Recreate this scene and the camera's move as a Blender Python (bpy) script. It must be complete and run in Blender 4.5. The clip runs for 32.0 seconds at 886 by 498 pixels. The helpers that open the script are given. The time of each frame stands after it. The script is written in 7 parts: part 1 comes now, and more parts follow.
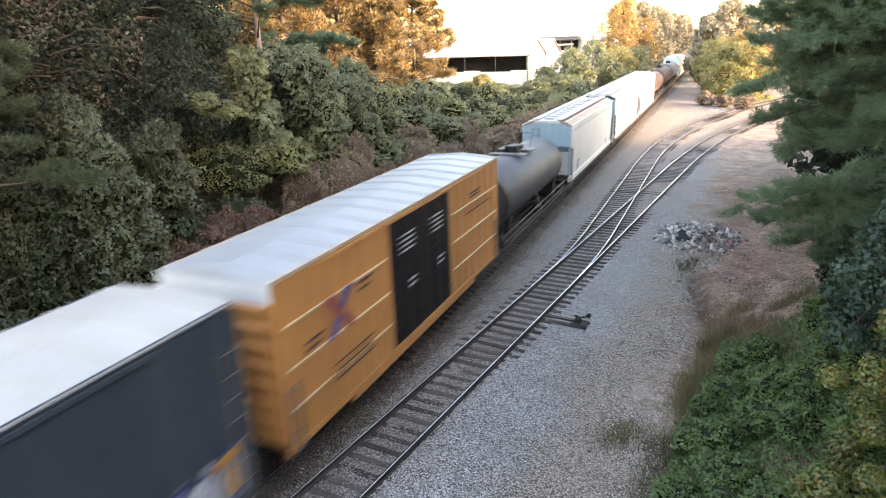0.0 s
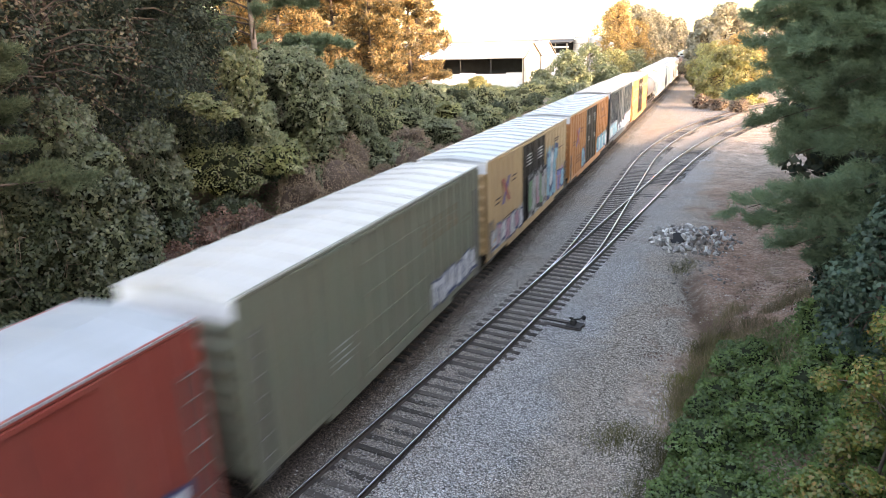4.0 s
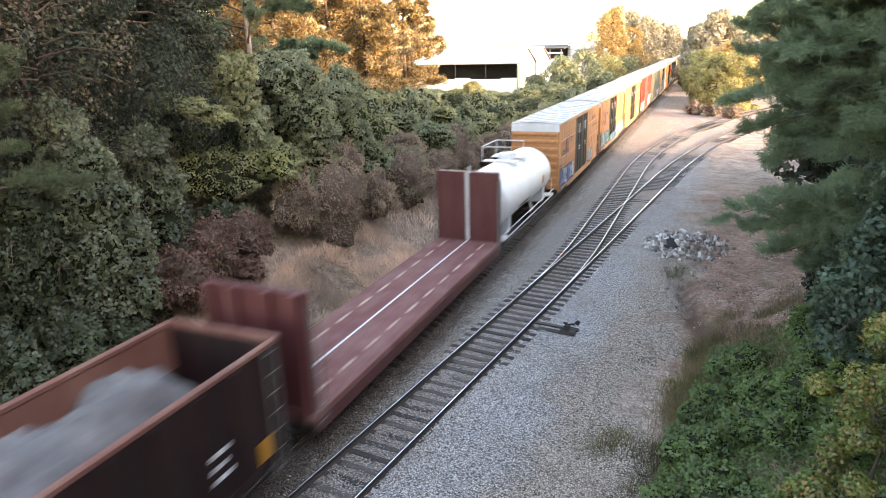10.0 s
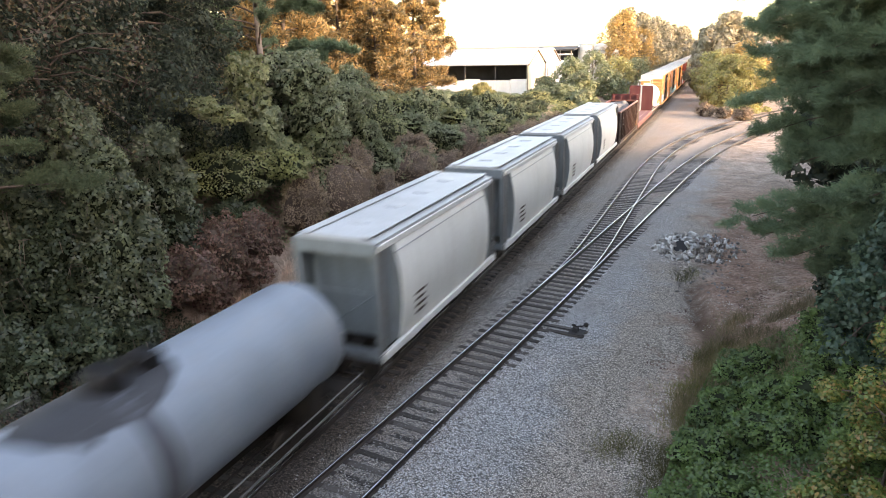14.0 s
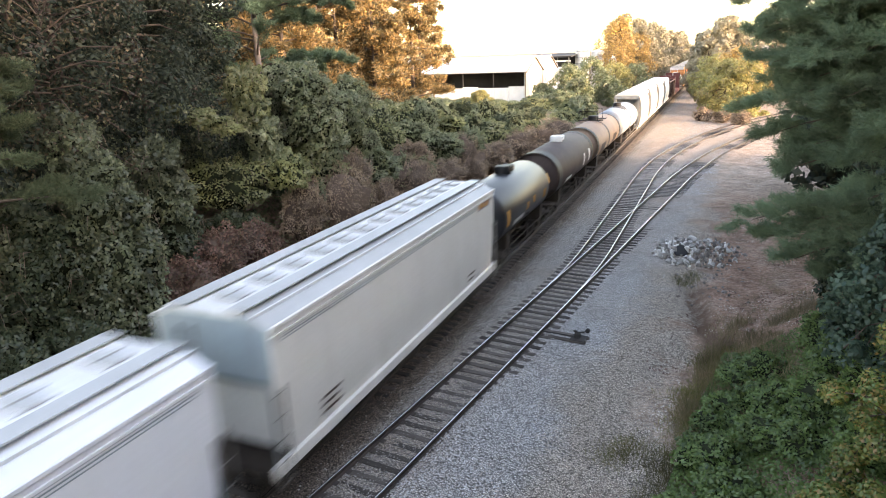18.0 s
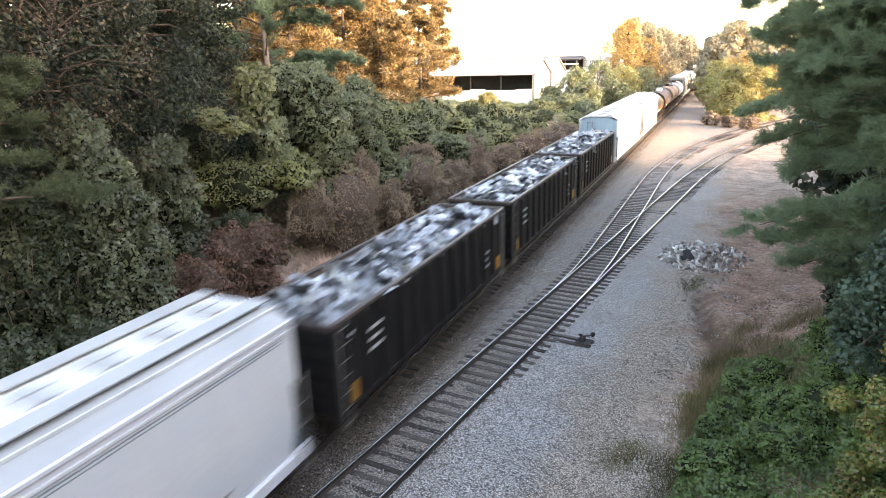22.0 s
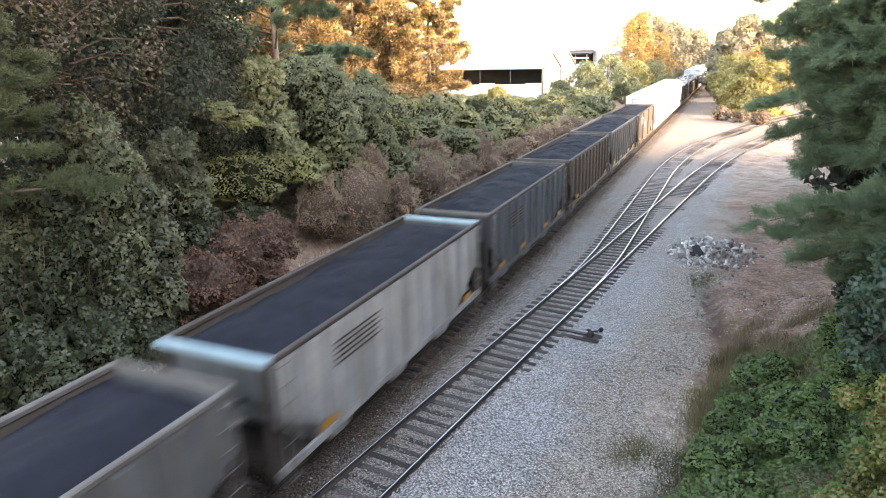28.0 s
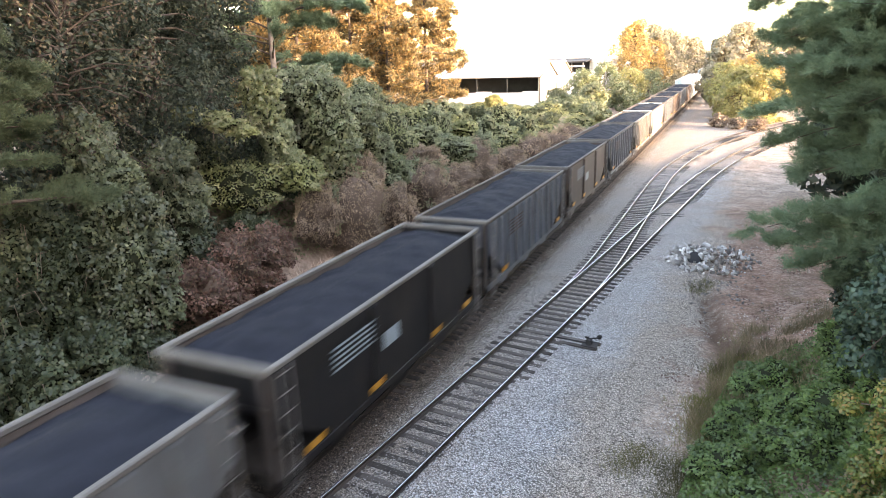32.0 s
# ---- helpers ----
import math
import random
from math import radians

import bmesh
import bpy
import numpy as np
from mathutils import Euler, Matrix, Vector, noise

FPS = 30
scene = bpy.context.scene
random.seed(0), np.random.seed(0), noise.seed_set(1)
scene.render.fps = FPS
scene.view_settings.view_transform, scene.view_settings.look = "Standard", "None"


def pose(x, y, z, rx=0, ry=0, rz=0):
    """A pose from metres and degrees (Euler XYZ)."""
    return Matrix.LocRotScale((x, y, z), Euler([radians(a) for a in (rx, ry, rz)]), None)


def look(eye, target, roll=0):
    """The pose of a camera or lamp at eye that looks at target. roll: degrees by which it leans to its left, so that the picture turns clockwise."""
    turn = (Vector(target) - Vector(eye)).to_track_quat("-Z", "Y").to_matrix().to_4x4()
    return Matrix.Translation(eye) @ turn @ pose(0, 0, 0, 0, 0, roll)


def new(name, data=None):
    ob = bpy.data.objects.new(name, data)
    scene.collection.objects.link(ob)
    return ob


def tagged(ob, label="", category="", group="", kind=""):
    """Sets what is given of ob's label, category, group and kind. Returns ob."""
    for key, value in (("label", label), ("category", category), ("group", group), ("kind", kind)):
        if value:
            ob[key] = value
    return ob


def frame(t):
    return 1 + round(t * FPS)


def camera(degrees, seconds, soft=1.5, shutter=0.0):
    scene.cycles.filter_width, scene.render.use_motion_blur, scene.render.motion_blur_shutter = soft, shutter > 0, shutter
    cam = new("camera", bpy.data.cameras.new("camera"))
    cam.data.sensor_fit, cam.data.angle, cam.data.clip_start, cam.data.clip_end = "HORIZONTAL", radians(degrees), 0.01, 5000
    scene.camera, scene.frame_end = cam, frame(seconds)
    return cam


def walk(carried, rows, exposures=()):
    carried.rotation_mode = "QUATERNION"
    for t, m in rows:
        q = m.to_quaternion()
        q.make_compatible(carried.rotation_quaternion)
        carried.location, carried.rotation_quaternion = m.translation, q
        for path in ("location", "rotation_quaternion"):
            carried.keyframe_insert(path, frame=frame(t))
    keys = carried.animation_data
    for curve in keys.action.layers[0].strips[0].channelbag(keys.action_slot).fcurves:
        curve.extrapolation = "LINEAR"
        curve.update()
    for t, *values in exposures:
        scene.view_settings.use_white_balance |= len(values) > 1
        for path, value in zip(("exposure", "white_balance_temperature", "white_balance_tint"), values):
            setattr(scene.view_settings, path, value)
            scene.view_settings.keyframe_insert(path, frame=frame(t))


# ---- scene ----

# ---------------------------------------------------------------- camera
cam = camera(68.6, 32.0, 0.75, 0.9)
EYE = (0.0, 0.0, 10.68)
# seconds, yaw, pitch, roll of a camera held by hand on an overpass
ROWS = [
    (0, 22.616, -17.940, 2.038),
    (0.5, 22.804, -17.641, 1.891),
    (1, 22.928, -17.554, 1.701),
    (1.5, 22.935, -17.522, 2.070),
    (2, 22.712, -17.943, 2.064),
    (2.5, 22.649, -18.065, 1.978),
    (3, 22.420, -18.157, 1.788),
    (3.5, 22.242, -17.944, 1.842),
    (5.5, 22.295, -17.623, 1.630),
    (6, 22.151, -17.463, 1.568),
    (6.5, 22.428, -17.422, 1.360),
    (7, 22.341, -17.440, 1.386),
    (7.5, 22.209, -17.476, 1.568),
    (8, 21.913, -17.498, 1.755),
    (8.5, 22.126, -17.591, 1.610),
    (9, 22.192, -17.589, 1.506),
    (9.5, 21.990, -17.550, 1.510),
    (10, 21.831, -17.382, 1.498),
    (10.5, 22.035, -17.286, 1.451),
    (11, 21.975, -17.206, 1.621),
    (11.5, 22.339, -17.057, 1.532),
    (12, 22.552, -16.804, 1.551),
    (12.5, 22.534, -17.012, 1.517),
    (13, 22.611, -17.057, 1.588),
    (13.5, 22.774, -17.287, 1.669),
    (14, 22.669, -17.275, 1.354),
    (14.5, 22.272, -17.226, 1.432),
    (16.5, 22.136, -17.094, 1.628),
    (17, 22.408, -16.818, 1.785),
    (17.5, 22.590, -16.558, 1.791),
    (18, 22.476, -16.601, 2.090),
    (18.5, 22.472, -16.484, 1.950),
    (19, 22.620, -16.416, 1.956),
    (19.5, 22.806, -16.363, 1.766),
    (20, 23.037, -16.375, 1.770),
    (20.5, 23.118, -16.553, 1.720),
    (21, 22.974, -16.525, 1.569),
    (21.5, 23.013, -16.162, 1.488),
    (22, 23.138, -16.422, 1.620),
    (22.5, 23.279, -16.293, 1.431),
    (23, 23.340, -16.503, 1.445),
    (23.5, 23.658, -16.814, 1.567),
    (24, 23.736, -16.898, 1.802),
    (24.5, 23.909, -16.623, 1.938),
    (25, 24.063, -16.583, 1.854),
    (25.5, 24.212, -16.552, 1.823),
    (27.5, 23.866, -16.958, 1.546),
    (28, 23.927, -16.900, 1.530),
    (28.5, 23.581, -16.741, 1.577),
    (29, 23.633, -16.791, 1.508),
    (29.5, 23.723, -16.744, 1.534),
    (30, 23.874, -16.484, 1.557),
    (30.5, 23.894, -16.417, 1.694),
    (31, 23.983, -16.270, 1.804),
    (31.5, 23.863, -16.333, 1.740),
    (32, 23.669, -16.197, 1.776),
]
# the clip's own exposure drifts a little; seconds, stops, kelvin, tint
EXPOSURES = [(t, e + 0.1, 7800, 21) for t, e in ((0, 3.5), (5, 3.5), (7, 3.42), (8, 3.36), (9, 3.12), (10, 3.58), (11.1, 3.68), (12, 3.45), (14, 3.22), (15.5, 3.5), (17, 3.8), (18, 3.3), (19, 2.94), (20, 3.28), (21, 3.68), (22, 3.58), (23, 3.28), (24, 2.88), (25, 3.4), (28, 3.75), (30, 3.88), (32, 3.88))]
walk(cam, [(t, pose(*EYE, 90 + p, r, w)) for t, w, p, r in ROWS], EXPOSURES)

# ---------------------------------------------------------------- light
SUN_EL, SUN_AZ = 11.0, 104.0      # degrees above the horizon, clockwise from +y
world = bpy.data.worlds.new("world")
scene.world = world
world.use_nodes = True
wn = world.node_tree.nodes
sky = wn.new("ShaderNodeTexSky")
sky.sky_type = "NISHITA"
sky.sun_disc = False
sky.sun_elevation, sky.sun_rotation = radians(SUN_EL), radians(SUN_AZ)
sky.air_density, sky.dust_density, sky.ozone_density = 0.95, 1.2, 0.4
wn["Background"].inputs["Strength"].default_value = 0.15
world.node_tree.links.new(sky.outputs[0], wn["Background"].inputs["Color"])
sun_data = bpy.data.lights.new("sun", "SUN")
sun_data.energy, sun_data.angle, sun_data.color = 0.85, radians(2.5), (1.0, 0.89, 0.76)
sun = new("sun", sun_data)
_az, _el = radians(SUN_AZ), radians(SUN_EL)
sun.matrix_world = look((60 * math.sin(_az) * math.cos(_el), 60 * math.cos(_az) * math.cos(_el), 60 * math.sin(_el)), (0, 0, 0))

TRACK_X = -10.83                 # middle of the main track; its rail tops are at z = 0

# ---------------------------------------------------------------- materials
def _nodes(name):
    m = bpy.data.materials.new(name)
    m.use_nodes = True
    return m, m.node_tree.nodes, m.node_tree.links


def _mix(n, l, fac, a, b, mode="MIX"):
    x = n.new("ShaderNodeMix")
    x.data_type, x.blend_type = "RGBA", mode
    for sock, v in ((x.inputs[0], fac), (x.inputs[6], a), (x.inputs[7], b)):
        if isinstance(v, bpy.types.NodeSocket):
            l.new(v, sock)
        elif isinstance(v, (int, float)):
            sock.default_value = v
        else:
            sock.default_value = (*v, 1.0) if len(v) == 3 else v
    return x.outputs[2]


def _noise(n, l, co, scale, detail=4.0, rough=0.6):
    x = n.new("ShaderNodeTexNoise")
    x.inputs["Scale"].default_value, x.inputs["Detail"].default_value, x.inputs["Roughness"].default_value = scale, detail, rough
    l.new(co, x.inputs["Vector"])
    return x.outputs[0]


def _ramp(n, l, fac, lo, hi):
    x = n.new("ShaderNodeMapRange")
    x.inputs[1].default_value, x.inputs[2].default_value = lo, hi
    l.new(fac, x.inputs[0])
    return x.outputs[0]


def _stretch(n, l, co, sx, sy, sz):
    x = n.new("ShaderNodeMapping")
    x.inputs["Scale"].default_value = (sx, sy, sz)
    l.new(co, x.inputs["Vector"])
    return x.outputs[0]


def surface(name, base, other=None, rough=0.7, metal=0.0, big=0.6, fine=18.0, amount=0.5, streak=None, bump=0.15,
            dirt=None, dirt_amount=0.0, per_object=0.0, per_island=0.0, spec=0.4):
    """A solid surface: base and other colours in large patches, fine grain, vertical streaks of dirt, bump."""
    m, n, l = _nodes(name)
    p = n["Principled BSDF"]
    co = n.new("ShaderNodeTexCoord").outputs["Object"]
    other = other or tuple(c * 0.72 for c in base)
    c = _mix(n, l, _ramp(n, l, _noise(n, l, co, big, 5.0), 0.35, 0.68), base, other)
    g = _noise(n, l, co, fine, 3.0)
    c = _mix(n, l, _ramp(n, l, g, 0.3, 0.75), c, _mix(n, l, 1.0, c, (1 - amount * 0.5,) * 3, "MULTIPLY"))
    if dirt:
        s = streak or (1, 1, 1)
        d = _noise(n, l, _stretch(n, l, co, *s), 1.0, 6.0, 0.7)
        x = n.new("ShaderNodeMath")
        x.operation = "MULTIPLY"
        l.new(_ramp(n, l, d, 0.45, 0.75), x.inputs[0])
        x.inputs[1].default_value = dirt_amount
        c = _mix(n, l, x.outputs[0], c, dirt)
    for on, sock, amt in ((per_object, ("ShaderNodeObjectInfo", "Random"), per_object), (per_island, ("ShaderNodeNewGeometry", "Random Per Island"), per_island)):
        if on:
            r = n.new(sock[0]).outputs[sock[1]]
            v = n.new("ShaderNodeMapRange")
            v.inputs[3].default_value, v.inputs[4].default_value = 1 - amt, 1 + amt
            l.new(r, v.inputs[0])
            c = _mix(n, l, 1.0, c, v.outputs[0], "MULTIPLY")
    l.new(c, p.inputs["Base Color"])
    p.inputs["Roughness"].default_value, p.inputs["Metallic"].default_value = rough, metal
    p.inputs["Specular IOR Level"].default_value = spec
    if bump:
        b = n.new("ShaderNodeBump")
        b.inputs["Strength"].default_value, b.inputs["Distance"].default_value = bump, 0.02
        l.new(g, b.inputs["Height"])
        l.new(b.outputs[0], p.inputs["Normal"])
    return m


def leafy(name, colours, thin=0.35, gloss=0.03, patch=0.35):
    """Leaves: a colour for each leaf out of a few, patches of another mood over the crown, light through the blade."""
    m, n, l = _nodes(name)
    n.remove(n["Principled BSDF"])
    r = n.new("ShaderNodeNewGeometry").outputs["Random Per Island"]
    ramp = n.new("ShaderNodeValToRGB")
    while len(ramp.color_ramp.elements) < len(colours):
        ramp.color_ramp.elements.new(0.5)
    for i, (e, c) in enumerate(zip(ramp.color_ramp.elements, colours)):
        e.position, e.color = i / (len(colours) - 1), (*c, 1)
    l.new(r, ramp.inputs[0])
    co = n.new("ShaderNodeTexCoord").outputs["Object"]
    k = _ramp(n, l, _noise(n, l, co, patch, 3.0), 0.3, 0.7)
    v = n.new("ShaderNodeMapRange")
    v.inputs[3].default_value, v.inputs[4].default_value = 0.5, 1.45
    l.new(k, v.inputs[0])
    c = _mix(n, l, 1.0, ramp.outputs[0], v.outputs[0], "MULTIPLY")
    d, t, g = n.new("ShaderNodeBsdfDiffuse"), n.new("ShaderNodeBsdfTranslucent"), n.new("ShaderNodeBsdfGlossy")
    g.inputs["Roughness"].default_value = 0.38
    g.inputs["Color"].default_value = (0.8, 0.85, 0.9, 1)
    l.new(c, d.inputs["Color"])
    l.new(c, t.inputs["Color"])
    a, b = n.new("ShaderNodeMixShader"), n.new("ShaderNodeMixShader")
    a.inputs[0].default_value, b.inputs[0].default_value = thin, gloss
    l.new(d.outputs[0], a.inputs[1]), l.new(t.outputs[0], a.inputs[2])
    l.new(a.outputs[0], b.inputs[1]), l.new(g.outputs[0], b.inputs[2])
    l.new(b.outputs[0], n["Material Output"].inputs["Surface"])
    return m


def ground_material():
    """Ballast by the tracks, pale dirt beyond it, soil and dead grass on the banks."""
    m, n, l = _nodes("ground_soil_and_gravel")
    p = n["Principled BSDF"]
    p.inputs["Roughness"].default_value, p.inputs["Specular IOR Level"].default_value = 0.95, 0.1
    co = n.new("ShaderNodeNewGeometry").outputs["Position"]
    sep = n.new("ShaderNodeSeparateXYZ")
    l.new(co, sep.inputs[0])

    def math_(op, a, b, c=None):
        x = n.new("ShaderNodeMath")
        x.operation = op
        for i, v in enumerate((a, b, c)):
            if v is None:
                continue
            if isinstance(v, bpy.types.NodeSocket):
                l.new(v, x.inputs[i])
            else:
                x.inputs[i].default_value = v
        return x.outputs[0]

    vor = n.new("ShaderNodeTexVoronoi")
    vor.inputs["Scale"].default_value = 24.0
    l.new(co, vor.inputs["Vector"])
    stone = n.new("ShaderNodeValToRGB")
    for i, (pos, c) in enumerate(((0.0, (0.15, 0.144, 0.14)), (0.35, (0.47, 0.456, 0.45)), (0.8, (0.68, 0.663, 0.652)), (1.0, (0.90, 0.88, 0.87)))):
        e = stone.color_ramp.elements[i] if i < 2 else stone.color_ramp.elements.new(pos)
        e.position, e.color = pos, (*c, 1)
    bw = n.new("ShaderNodeSeparateColor")
    l.new(vor.outputs["Color"], bw.inputs[0])
    l.new(bw.outputs[0], stone.inputs[0])
    # stones darken towards their gaps, the shade there put into the colour
    gap = n.new("ShaderNodeMapRange")
    gap.inputs[1].default_value, gap.inputs[2].default_value, gap.inputs[3].default_value, gap.inputs[4].default_value = 0.30, 0.65, 1.0, 0.35
    l.new(vor.outputs["Distance"], gap.inputs[0])
    rock = _mix(n, l, 1.0, stone.outputs[0], gap.outputs[0], "MULTIPLY")
    # colour of the stones drifts from bluish clean stone to brown-grey dusty stone
    drift = _ramp(n, l, _noise(n, l, co, 0.18, 4.0), 0.4, 0.66)
    gravel = _mix(n, l, math_("MULTIPLY", drift, 0.6), rock, _mix(n, l, 1.0, rock, (0.95, 0.84, 0.73), "MULTIPLY"))
    # brown dusty gravel beyond the clean strip right of the siding
    wide = math_("MULTIPLY", math_("SUBTRACT", _noise(n, l, co, 0.28, 5.0, 0.65), 0.5), 6.0)
    slant0 = math_("SUBTRACT", sep.outputs[0], math_("MULTIPLY", sep.outputs[1], 0.085))
    gravel = _mix(n, l, math_("MULTIPLY", _ramp(n, l, math_("ADD", slant0, wide), -6.1, -4.6), 0.95), gravel, _mix(n, l, 1.0, rock, (0.96, 0.83, 0.71), "MULTIPLY"))
    # darker, browner ballast in the beds of the tracks
    slant = math_("SUBTRACT", sep.outputs[0], math_("MULTIPLY", sep.outputs[1], 0.1194))
    bedmix = math_("MULTIPLY", _ramp(n, l, math_("ADD", slant, math_("MULTIPLY", _noise(n, l, co, 0.9, 4.0), 0.8)), -7.6, -8.6), 0.85)
    gravel = _mix(n, l, bedmix, gravel, _mix(n, l, 1.0, gravel, (0.96, 0.91, 0.85), "MULTIPLY"))
    gauge = _ramp(n, l, math_("ABSOLUTE", math_("ADD", slant, 9.70), 0.0), 0.95, 0.6)
    gravel = _mix(n, l, math_("MULTIPLY", gauge, 0.8), gravel, _mix(n, l, 1.0, gravel, (0.90, 0.87, 0.84), "MULTIPLY"))
    # oily stain by the main track, darkened further for the train's shade
    oil_shade = _ramp(n, l, math_("ADD", math_("ABSOLUTE", math_("ADD", sep.outputs[0], -TRACK_X), 0.0), math_("MULTIPLY", math_("SUBTRACT", _noise(n, l, co, 0.7, 5.0, 0.7), 0.5), 1.2)), 2.5, 1.5)
    gravel = _mix(n, l, math_("MULTIPLY", oil_shade, 0.92), gravel, _mix(n, l, 1.0, gravel, (0.33, 0.28, 0.245), "MULTIPLY"))
    d1 = _noise(n, l, co, 0.5, 6.0, 0.65)
    dirt = _mix(n, l, _ramp(n, l, d1, 0.35, 0.65), (0.50, 0.355, 0.275), (0.44, 0.35, 0.285))
    dirt = _mix(n, l, _ramp(n, l, _noise(n, l, co, 3.0, 6.0, 0.75), 0.5, 0.72), dirt, (0.54, 0.455, 0.40))
    red = math_("MULTIPLY", _ramp(n, l, _noise(n, l, co, 0.45, 5.0, 0.7), 0.26, 0.5), math_("MULTIPLY", _ramp(n, l, math_("ADD", sep.outputs[0], wide), -2.2, 0.8), _ramp(n, l, sep.outputs[1], 60.0, 44.0)))
    dirt = _mix(n, l, math_("MULTIPLY", red, 0.75), dirt, (0.32, 0.195, 0.145))
    dirt = _mix(n, l, math_("MULTIPLY", _ramp(n, l, _noise(n, l, co, 1.3, 6.0, 0.8), 0.52, 0.66), 0.6), dirt, (0.23, 0.20, 0.175))
    dirt = _mix(n, l, math_("MULTIPLY", _ramp(n, l, _noise(n, l, co, 0.8, 5.0, 0.7), 0.3, 0.6), 0.35), dirt, _mix(n, l, 1.0, rock, (0.97, 0.80, 0.67), "MULTIPLY"))
    dirt = _mix(n, l, math_("MULTIPLY", red, 0.75), dirt, _mix(n, l, _ramp(n, l, _noise(n, l, co, 2.4, 6.0, 0.8), 0.4, 0.65), (0.25, 0.135, 0.095), (0.42, 0.285, 0.225)))
    # trampled and dusty patches, crumbs of soil
    shade = n.new("ShaderNodeMapRange")
    shade.inputs[3].default_value, shade.inputs[4].default_value = 0.66, 1.22
    l.new(_ramp(n, l, _noise(n, l, co, 0.75, 6.0, 0.75), 0.36, 0.64), shade.inputs[0])
    crumb = n.new("ShaderNodeMapRange")
    crumb.inputs[3].default_value, crumb.inputs[4].default_value = 0.6, 1.2
    l.new(_ramp(n, l, _noise(n, l, co, 7.0, 5.0, 0.8), 0.38, 0.6), crumb.inputs[0])
    dirt = _mix(n, l, 1.0, _mix(n, l, 1.0, dirt, shade.outputs[0], "MULTIPLY"), crumb.outputs[0], "MULTIPLY")
    # brown bed of the wash below the rubble, colour darkened for its dent's shade
    wx = math_("ADD", sep.outputs[0], math_("SUBTRACT", 0.68, math_("MULTIPLY", math_("SUBTRACT", 31.5, sep.outputs[1]), 0.19)))
    wash = math_("MULTIPLY", _ramp(n, l, math_("ABSOLUTE", math_("ADD", wx, math_("MULTIPLY", math_("SUBTRACT", d1, 0.5), 1.6)), 0.0), 0.85, 0.25), math_("MULTIPLY", _ramp(n, l, sep.outputs[1], 22.0, 26.0), _ramp(n, l, sep.outputs[1], 37.0, 34.0)))
    dirt = _mix(n, l, math_("MULTIPLY", wash, 0.9), dirt, (0.13, 0.082, 0.058))
    # border between ballast and dirt: a wandering line right of the siding
    wob = math_("MULTIPLY", math_("SUBTRACT", _noise(n, l, co, 0.35, 5.0, 0.7), 0.5), 10.0)
    line = math_("ADD", sep.outputs[0], wob)
    line = math_("SUBTRACT", line, math_("MULTIPLY", sep.outputs[1], 0.03))
    k = _ramp(n, l, line, -2.4, -0.6)
    far = _ramp(n, l, math_("ADD", sep.outputs[1], wob), 30.0, 62.0)
    far = math_("MULTIPLY", far, _ramp(n, l, sep.outputs[0], -8.2, -6.6))
    c = _mix(n, l, math_("MAXIMUM", k, math_("MULTIPLY", far, 0.45)), gravel, dirt)
    left = _ramp(n, l, math_("ADD", sep.outputs[0], math_("MULTIPLY", wob, 0.2)), -13.6, -14.4)
    straw = _mix(n, l, _ramp(n, l, _noise(n, l, co, 2.2, 6.0, 0.75), 0.4, 0.66), (0.17, 0.125, 0.095), (0.34, 0.255, 0.20))
    c = _mix(n, l, left, c, straw)
    l.new(c, p.inputs["Base Color"])
    b = n.new("ShaderNodeBump")
    b.inputs["Distance"].default_value = 0.07
    l.new(math_("SUBTRACT", 1.0, math_("MULTIPLY", left, 0.9)), b.inputs["Strength"])
    l.new(vor.outputs["Distance"], b.inputs["Height"])
    l.new(b.outputs[0], p.inputs["Normal"])
    return m


M_GROUND = ground_material()
M_STONEBROWN = surface("dusty_ballast_stone", (0.51, 0.44, 0.38), (0.37, 0.31, 0.26), rough=0.95, fine=30, per_island=0.5, spec=0.15)
# oily stone with the shade beside the train in its colour
M_STONEOILSHADE = surface("oily_shaded_ballast_stone", (0.105, 0.088, 0.078), (0.065, 0.053, 0.047), rough=0.85, fine=30, per_island=0.5, spec=0.2)
M_STONEGAUGE = surface("dirty_ballast_stone", (0.31, 0.29, 0.275), (0.20, 0.183, 0.172), rough=0.95, fine=30, per_island=0.5, spec=0.15)
M_STONEBED = surface("oily_ballast_stone", (0.47, 0.445, 0.415), (0.33, 0.305, 0.28), rough=0.9, fine=30, per_island=0.5, spec=0.2)
M_STONE = surface("ballast_stone", (0.57, 0.555, 0.55), (0.42, 0.40, 0.39), rough=0.9, fine=30, per_island=0.55, spec=0.2)
M_RUBBLE = surface("pale_broken_stone", (0.60, 0.58, 0.56), (0.36, 0.33, 0.30), rough=0.9, fine=14, per_object=0.4, spec=0.2)
M_TIE = surface("weathered_tie_wood", (0.115, 0.10, 0.09), (0.065, 0.056, 0.051), rough=0.9, big=1.2, fine=24, per_object=0.4, bump=0.5, spec=0.15)
M_RAIL = surface("worn_rail_steel", (0.68, 0.66, 0.64), (0.54, 0.52, 0.50), rough=0.27, metal=0.85, fine=40, amount=0.2, bump=0.0)
M_RAILSIDE = surface("rusty_rail_steel", (0.06, 0.045, 0.038), (0.04, 0.032, 0.03), rough=0.85, fine=30)
M_BARK = surface("bark", (0.13, 0.10, 0.08), (0.07, 0.055, 0.05), rough=0.95, big=2, fine=12, bump=0.8, spec=0.1)
M_PALEBARK = surface("pale_pine_bark", (0.31, 0.265, 0.24), (0.18, 0.15, 0.135), rough=0.95, big=2, fine=10, bump=0.8, spec=0.1)
